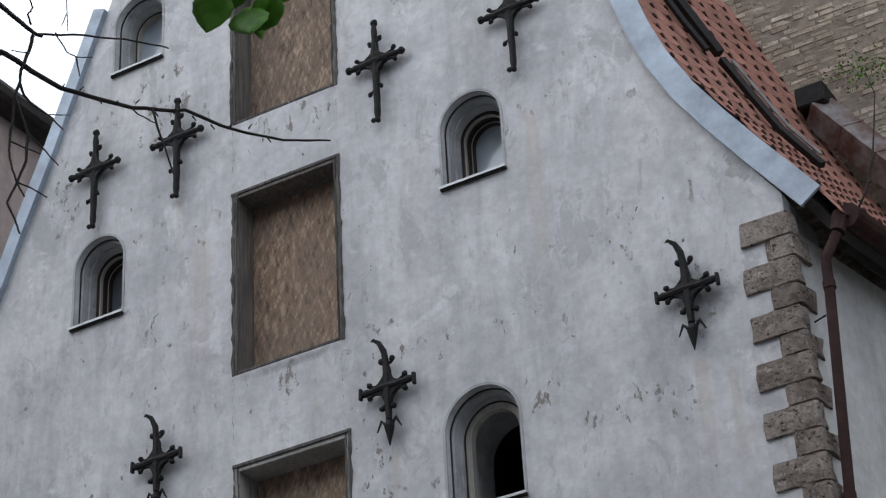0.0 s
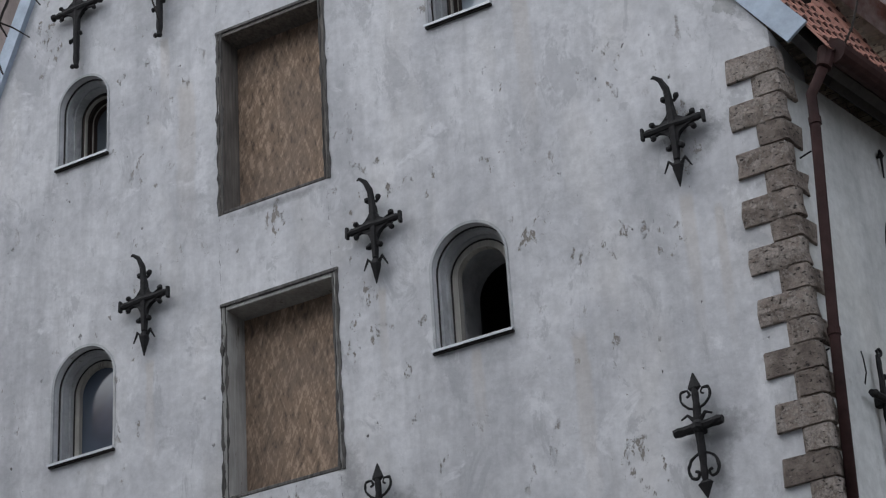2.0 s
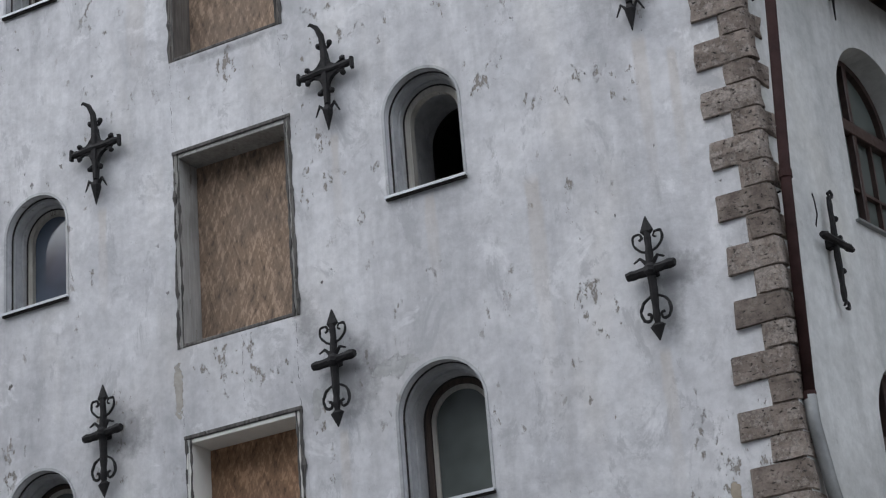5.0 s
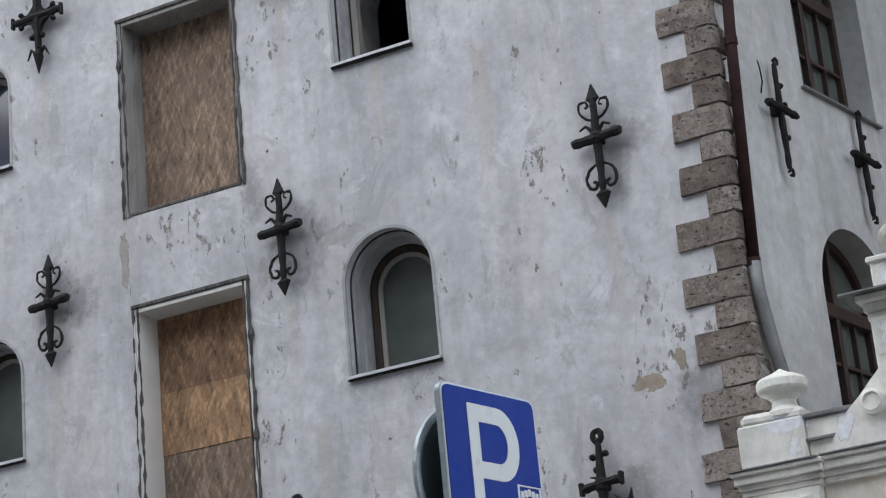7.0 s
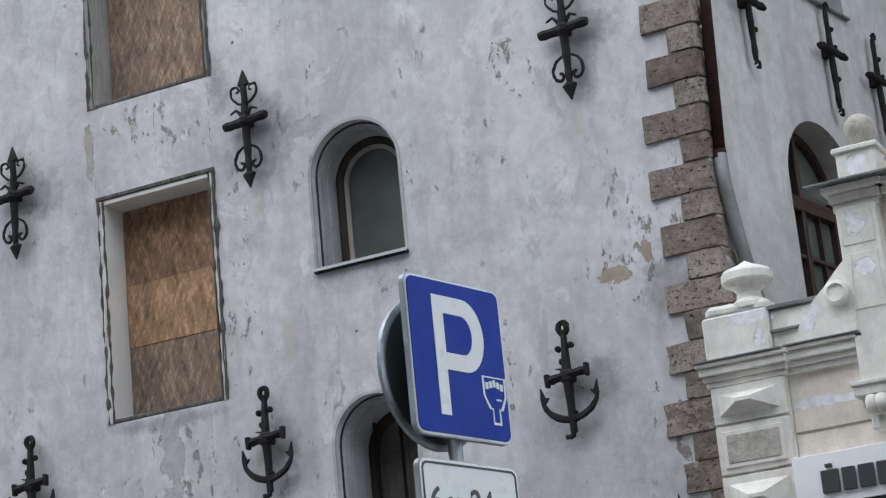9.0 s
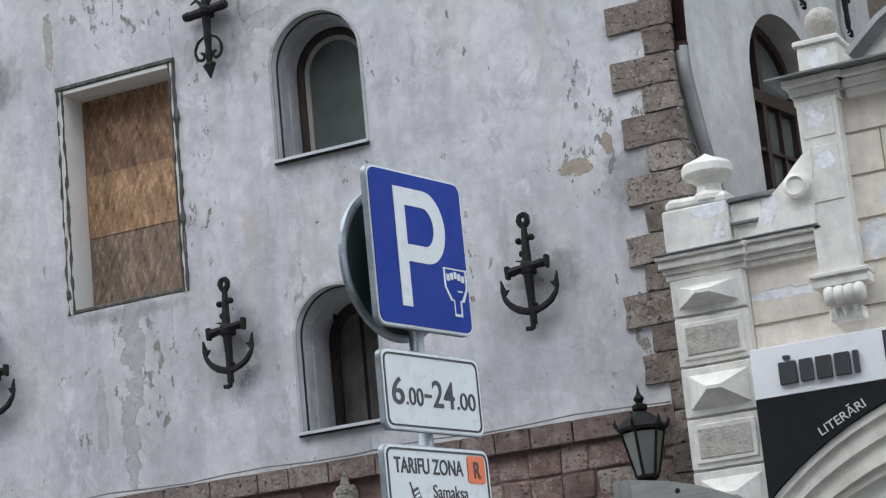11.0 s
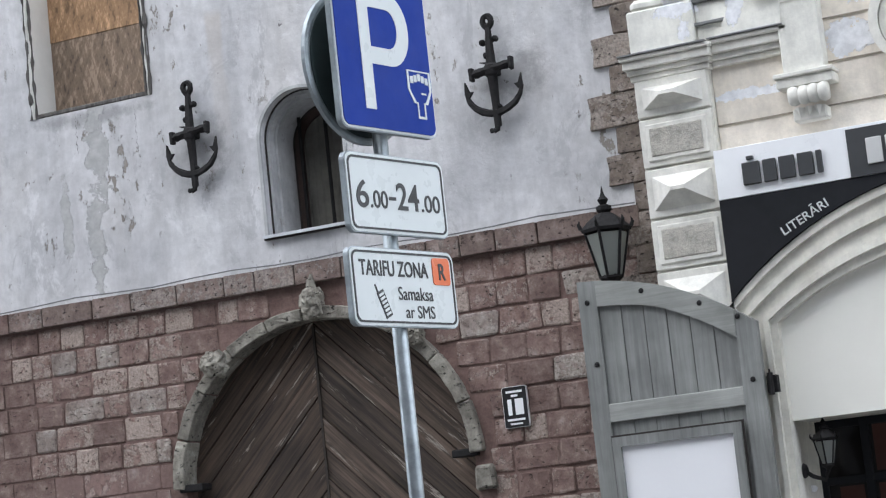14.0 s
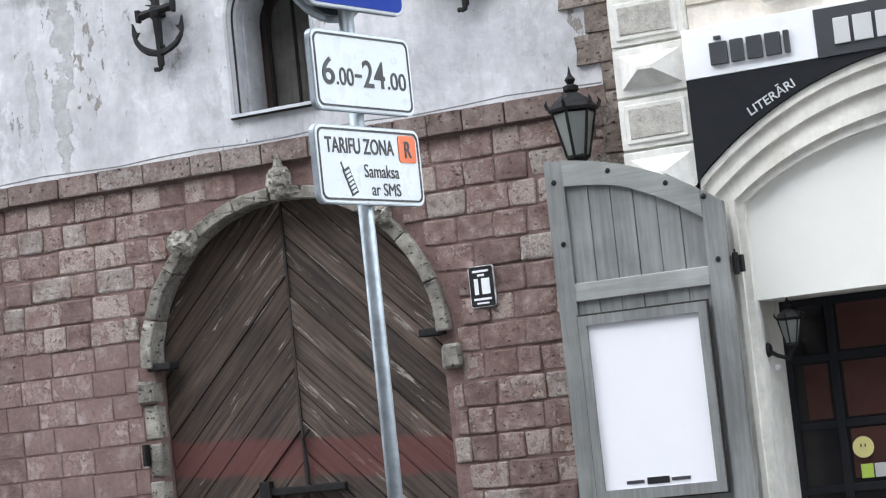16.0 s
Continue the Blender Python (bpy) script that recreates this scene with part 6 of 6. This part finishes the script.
band(2.375, 2.415, -0.03, 0.1, M_ARCHIVOLT, "archivolt")
band(2.315, 2.375, 0.0, 0.1, M_ARCHIVOLT, "archivolt")
band(2.28, 2.315, -0.015, 0.1, M_ARCHIVOLT, "archivolt")
band(2.20, 2.28, 0.02, 0.1, M_ARCHIVOLT, "archivolt")
band(2.165, 2.20, 0.0, 0.1, M_ARCHIVOLT, "archivolt")
band(2.117, 2.165, 0.035, 0.2, M_ARCHIVOLT, "arch_soffit")
LINTEL = 2.28
tym = big_arch(2.13, LINTEL)
part("tympanum", prism(tym, [], 0.1, 0.4), M_TYMP, house, "plain white arch panel over the door")
part("key_block", boxed(-2.66, -2.3, -0.09, 0.05, 3.40, 3.73, 0.02), M_WHITE, house, "pale keystone")
part("door_jamb", boxed(-3.87, -3.802, 0.1, 0.72, 0, LINTEL), M_ARCHIVOLT, house)
part("lintel_soffit", boxed(-3.80, -1.0, 0.4, 0.72, LINTEL, LINTEL + 0.1), M_ARCHIVOLT, house)
# door, glazing and room
door = thing("door_1", HOUSE @ pose(-2.69, 0.6, 0), "dark glazed shop door with square panes", "door", kind="structure")
for x in (-1.10, -0.79, -0.32, 0.15, 0.62):
    part("stile", boxed(x - 0.028, x + 0.028, 0, 0.06, 0, LINTEL - 0.004, 0.004), M_SIGNBLACK, door)
for zz in (0.06, 0.6, 1.02, 1.44, 1.88, 2.25):
    part("rail", boxed(-1.12, 1.1, 0.004, 0.056, zz - 0.026, zz + 0.026, 0.004), M_SIGNBLACK, door)
part("pane", boxed(-1.1, 1.1, 0.028, 0.034, 0.05, LINTEL - 0.005), M_GLASS_DOOR, door)
for i, (x0, x1, z0, z1) in enumerate(((-0.74, -0.36, 1.48, 1.84), (-0.74, -0.36, 1.08, 1.4), (-0.27, 0.1, 1.48, 1.84), (-0.74, -0.36, 1.92, 2.22), (-1.0, -0.84, 1.48, 1.84), (-0.27, 0.1, 1.08, 1.4))):
    part("inner_panel", boxed(x0, x1, 0.018, 0.026, z0, z1), M_REDROOM, door, "red-brown panel behind the glass")
st = part("sticker", lathe([(0.07, 0), (0.07, 0.003)], 24, m=pose(0, 0, 0, 90)), M_STICKER, door, "round pale yellow sticker", at=pose(-0.665, 0.002, 1.275))
bm = bmesh.new()
for x in (-0.014, 0.014):
    box(bm, x - 0.004, x + 0.004, -0.006, -0.002, 0.0, 0.02)
part("sticker_marks", bm, M_INK, st)
part("sticker", boxed(-0.695, -0.615, -0.002, 0.002, 1.075, 1.165), M_GREENSTICK, door, "small green sticker")
part("sticker", boxed(-0.605, -0.52, -0.002, 0.002, 1.075, 1.165), M_SIGNPALE, door, "small pale sticker")
lamp2 = lantern("door_lantern", pose(-3.63, 13.43, 1.98), "small black lantern beside the shop door", 0.52)
part("bracket", tube([(0, 0, -0.03), (-0.03, 0, -0.09), (-0.11, 0.01, -0.06), (-0.165, 0.02, -0.02)], 0.014, 6), M_IRON, lamp2)
part("rosette", lathe([(0.05, 0), (0.04, 0.02), (0.015, 0.03)], 10, m=pose(0, 0, 0, 0, 90)), M_IRON, lamp2, at=pose(-0.168, 0.02, -0.02))
bell = thing("door_bell", pose(-3.785, 13.6, 1.845), "small round white bell button beside the door", "bell")
part("button", ball(bmesh.new(), (0, 0, 0), 0.02, 10), M_SIGNWHITE, bell)
part("backing", boxed(-0.015, 0.0, -0.02, 0.03, -0.02, 0.02), M_SIGNWHITE, bell)

# fascia sign
fas = thing("fascia_sign", HOUSE, "white fascia above a black arched panel", "sign")
part("white_board", boxed(-4.055, -1.2, -0.055, 0.055, 3.735, 4.06, 0.003), M_SIGNWHITE, fas, "white strip with charcoal bars")
part("dark_board", boxed(-3.18, -2.2, -0.062, -0.054, 3.735, 4.04), M_SIGNGREY, fas, "charcoal strip with pale bars")
arc = [p for p in curve(2.42, 40) if -4.05 < p[0] < -1.1]
part("black_board", prism([(-4.055, 3.733)] + [(-4.055, 3.07)] + arc + [(-1.1, arc[-1][1]), (-1.1, 3.733)], [], -0.05, 0.05), M_SIGNBLACK, fas, "black panel following the arch")
x = -3.87
for w in (0.115, 0.085, 0.10, 0.10, 0.035):
    part("letter_bar", boxed(x, x + w, -0.085, -0.055, 3.80, 3.945, 0.004), M_SIGNGREY, fas)
    x += w + 0.022
part("letter_bar", boxed(-3.835, -3.79, -0.085, -0.055, 3.962, 3.985, 0.003), M_SIGNGREY, fas)
x = -3.06
for w in (0.10, 0.12, 0.085, 0.10, 0.035):
    part("letter_bar", boxed(x, x + w, -0.075, -0.062, 3.80, 3.965, 0.003), M_SIGNPALE, fas)
    x += w + 0.025
letters("arch_text", "LITERĀRI", 0.082, M_FOIL, fas, pose(-3.50, -0.054, 3.515, 0, -25, 0), 1.08, 0.0006, 0.002)

# ---- open shutter leaf ----
LY = 13.10
sh = thing("shutter_door", pose(0, LY, 0), "grey wooden shutter door folded open against the wall", "shutter")
X0, X1 = -5.06, -3.885


def top(x):
    t = (x - X0) / (X1 - X0)
    return 3.345 - 0.06 * t - 0.36 * t ** 2.2


part("stile", prism([(X0, 0.12), (X0 + 0.125, 0.12), (X0 + 0.125, top(X0 + 0.125)), (X0, top(X0))], [], -0.0, 0.06), M_GREYWOOD, sh)
part("stile", prism([(X1 - 0.135, 0.12), (X1, 0.12), (X1, top(X1)), (X1 - 0.135, top(X1 - 0.135))], [], 0.0, 0.06), M_GREYWOOD, sh)
xs = [X0 + 0.126 + i * (X1 - X0 - 0.262) / 12 for i in range(13)]
part("top_rail", prism([(x, top(x)) for x in xs] + [(x, top(x) - 0.145 - 0.035 * abs(i - 5) / 7) for i, x in reversed(list(enumerate(xs)))], [], -0.004, 0.055), M_GREYRAIL, sh)
part("middle_rail", boxed(X0 + 0.126, X1 - 0.136, -0.004, 0.055, 2.405, 2.525, 0.004), M_GREYRAIL, sh)
part("lower_rail", boxed(X0 + 0.126, X1 - 0.136, -0.004, 0.055, 0.9, 1.03, 0.004), M_GREYRAIL, sh)
nb_ = 6
wb = (X1 - X0 - 0.262) / nb_
for i in range(nb_):
    a = X0 + 0.126 + i * wb
    part("board", prism([(a + 0.003, 0.14), (a + wb - 0.003, 0.14), (a + wb - 0.003, top(a + wb) - 0.1), (a + 0.003, top(a) - 0.1)], [], 0.022 + 0.003 * (i % 2), 0.05), M_GREYWOOD, sh)
for x, zz in ((X0 + 0.06, 3.2), (X0 + 0.08, 2.79), (-4.62, 3.225), (-4.24, 3.09), (-4.0, 2.97), (-3.95, 2.56)):
    part("bolt", ball(bmesh.new(), (x, -0.004, zz), 0.018, 8, sy=0.5), M_IRON, sh)
case = thing("poster_case", pose(0, LY, 0), "grey framed poster case with a blank white poster", "poster case")
part("case_frame", prism(rect(-4.925, -4.055, 1.10, 2.305), [rect(-4.868, -4.112, 1.17, 2.24)], -0.045, 0.0), M_GREYWOOD, case)
# the shadow line round the case is a near-black strip
part("case_gap", prism(rect(-4.937, -4.043, 1.09, 2.318), [rect(-4.925, -4.055, 1.10, 2.305)], -0.02, 0.0), M_DARK, case, "dark strip standing for the shadow gap round the case")
part("poster", boxed(-4.870, -4.110, -0.02, -0.008, 1.168, 2.242), M_POSTER, case, "blank white poster")
for a, b in ((-4.72, -4.60), (-4.415, -4.29)):
    part("poster_bar", boxed(a, b, -0.024, -0.0195, 1.198, 1.22), M_SIGNGREY, case)
part("poster_label", boxed(-4.58, -4.43, -0.024, -0.0195, 1.188, 1.232), M_INK, case)
hinge = thing("shutter_hinge", pose(-3.85, 13.14, 2.52) @ Matrix.Scale(0.78, 4), "black iron hinge of the shutter", "hinge")
part("knuckle", tube([(0, 0, -0.09), (0, 0, 0.09)], 0.026, 8), M_IRON, hinge)
part("pin", tube([(0, 0, 0.09), (0, 0, 0.12)], 0.009, 6), M_IRON, hinge)
part("hinge_plate", boxed(-0.04, 0.05, 0.02, 0.09, -0.07, 0.07, 0.004), M_IRON, hinge)

# ---- opposite side of the street: unseen house, added to keep low sky off the facade ----
opp = thing("opposite_house", pose(0, -4, 0), "unseen house added across the street to block low sky", "house")
part("wall", boxed(-30, 30, -8, 0, 0, 18.5), M_SKY_BLOCKER, opp)
part("roof", prism([(-30.5, 18.5), (30.5, 18.5), (29, 19.3), (-29, 19.3)], [], -8, 0.2), M_TILE, opp)

# ---- stone pieces: quoins, base blocks, brick wall behind ----
quoin_wall = thing("quoins", FRONT @ pose(-4.455, 0, 0), "brown-grey pitted corner stones, long and short in turn", "quoin", kind="structure")


def quoin_mesh(a, b, seed):
    """A corner stone, a long on the front and b long on the side, 1 high."""
    bm = bmesh.new()
    pr = 0.03
    plan = [(pr, -pr), (-a, -pr), (-a, 0.05), (-0.2, 0.2), (b * ex, b * ey), (pr + b * ex, -pr + b * ey)]
    lo = [bm.verts.new((x, y, 0)) for x, y in plan]
    hi = [bm.verts.new((x, y, 1)) for x, y in plan]
    k = len(plan)
    for i in range(k):
        bm.faces.new((lo[i], lo[(i + 1) % k], hi[(i + 1) % k], hi[i]))
    bm.faces.new(lo[::-1]), bm.faces.new(hi)
    bmesh.ops.recalc_face_normals(bm, faces=bm.faces)
    bmesh.ops.subdivide_edges(bm, edges=[e for e in bm.edges if e.calc_length() > 0.15], cuts=1, use_grid_fill=True)
    for v in bm.verts:
        v.co += Vector((1, 1, 4)) * 0.02 * noise.noise(v.co * 7 + Vector((seed * 5, 0, 0)))
    es = [e for e in bm.edges if e.is_manifold and e.calc_face_angle(0) > 0.6]
    bmesh.ops.bevel(bm, geom=es, offset=0.016, segments=1, affect="EDGES")
    return mesh_of(bm, "quoin_stone", M_QUOIN)


longs = [quoin_mesh(0.40 + 0.02 * (i % 3 - 1), 0.12, i) for i in range(4)]
shorts = [quoin_mesh(0.20 + 0.03 * (i % 3 - 1), 0.26, i + 9) for i in range(4)]
rq = random.Random(5)
edge, i = 10.46, 0
z = edge
while edge > 0.3:
    edge -= 0.222 if i % 2 == 0 else 0.193
    low = edge + rq.uniform(-0.009, 0.009)
    h = z - low
    drift = 0.0 if z > 8.4 else -0.03 * min(1, (8.4 - z) / 3)
    if z < 5.38:
        drift = -0.135 - 0.03 * rq.random()
    wear = rq.uniform(0.95, 1.04) if z > 5.38 else rq.uniform(0.82, 1.05)
    piece("quoin_stone", (longs if i % 2 == 0 else shorts)[rq.randrange(4)], quoin_wall, pose(drift + rq.uniform(-0.01, 0.01), 0, low) @ Matrix.Diagonal((wear, 1, h - 0.012, 1)))
    z = low
    i += 1
part("quoin_mortar", prism(rect(-0.3, -0.19, 0.3, 5.3), [], -0.012, 0.1), M_QUOIN, quoin_wall)
part("quoin_mortar", prism(rect(-0.19, -0.004, 0.3, 10.44), [], -0.012, 0.1), M_QUOIN, quoin_wall)

blocks = [block_mesh("stone_block", M_BRICK, i, wob=0.07, bevel=0.055) for i in range(6)]
pales = [block_mesh("stone_block", M_BRICK_PALE, i + 80, wob=0.08, bevel=0.07) for i in range(4)]
caps = [block_mesh("stone_block", M_CAP, i + 60, wob=0.025, bevel=0.03) for i in range(4)]
reds = [block_mesh("stone_block", M_BRICK_RED, i + 20, wob=0.015, bevel=0.02) for i in range(4)]
far = bmesh.new()


def hits_gate(x0, x1, z0, z1):
    for x in (x0, (x0 + x1) / 2, x1):
        for zz in (z0, z1):
            if zz < GATE[2] and abs(x - GC) < GW + (0.11 if x < GC or zz > GATE[2] - 0.3 else 0.015):
                return True
            if zz >= GATE[2] and math.hypot((x - GC) / (GW + 0.09), (zz - GATE[2]) / (GATE[3] + 0.09)) < 1:
                return True
    return False


def lay(x0, x1, z0, z1, shown, red, proud, parent):
    m = pose((x0 + x1) / 2, -proud, (z0 + z1) / 2) @ Matrix.Diagonal((x1 - x0, 0.1, z1 - z0, 1))
    if shown:
        piece("stone_block", (caps if proud > 0.02 else reds if red else pales if rng.random() < 0.13 else blocks)[rng.randrange(4)], parent, m)
    else:
        small_box(far, x0, x1, -proud, 0.05, z0, z1)


# top course
x = -13.6
while x < -4.75:
    w = rng.uniform(0.26, 0.46)
    lay(x + 0.005, min(x + w, -4.72) - 0.005, 3.715, 3.865, x > -10.2, False, 0.045, cornice_line)
    x += w
z = 3.70
row = 0
while z > 0.1:
    h = 0.19
    x = -13.6 + rng.uniform(0, 0.2)
    while x < -4.55:
        left = x < GC
        red = left and z < 2.75 - 0.1 * rng.random()
        w = rng.uniform(0.26, 0.42) if red else rng.uniform(0.17, 0.36)
        a, b = x + 0.006, min(x + w - 0.006, -4.47)
        # blocks stop at the stone arch
        if hits_gate(a, b, z - h, z):
            for k in range(12):
                if left:
                    b -= 0.035
                else:
                    a += 0.035
                if b - a < 0.06 or not hits_gate(a, b, z - h, z):
                    break
        if b - a > 0.06 and not hits_gate(a, b, z - h, z):
            shown = a > -10.0 and z > 1.2
            lay(a, b, z - h + 0.012 + rng.uniform(0, 0.006), z - rng.uniform(0, 0.006), shown, red, rng.uniform(-0.008, 0.006) if not red else -0.006, wall_base)
        x += w
    z -= h
    row += 1
tagged(part("stone_blocks", far, M_BRICK, wall_base), kind="stuff")

# old brick wall behind the roof
fire = new("wall_firewall", mesh_of(boxed(-9.5, 6.0, 17.02, 17.6, 0, 22), "wall_firewall", M_FIREJOINT))
tagged(fire, "tall weathered buff brick wall behind the roof", "wall", kind="structure")
old = [block_mesh("brick", M_FIRE, i + 40, wob=0.10, bevel=0.05) for i in range(5)]
rest = bmesh.new()
z, row = 22.0, 0
while z > 9.0:
    h = 0.068
    x = -9.5 + (0.15 if row % 2 else 0.0) + rng.uniform(-0.05, 0.05)
    while x < -1.0:
        w = rng.choice((0.23, 0.19, 0.12))
        seen = -6.6 < x < -3.9 and 12.3 < z < 15.9
        if rng.random() > 0.05 or not seen:
            if seen and (x > -5.9 or z > 15.0):
                piece("brick", old[rng.randrange(5)], fire, pose(x + w / 2, 17.02 - rng.choice((-0.006, 0.001, 0.002, 0.004, 0.007)), z - h / 2, 0, rng.uniform(-1.5, 1.5), 0) @ Matrix.Diagonal((w - 0.01, 0.1, h - rng.uniform(0.006, 0.02), 1)))
            elif -8 < x < -1.5 and 11 < z < 18:
                small_box(rest, x, x + w - 0.014, 17.008, 17.05, z - h + 0.014, z)
        x += w
    z -= h
    row += 1
tagged(part("bricks", rest, M_FIRE, fire), kind="stuff")
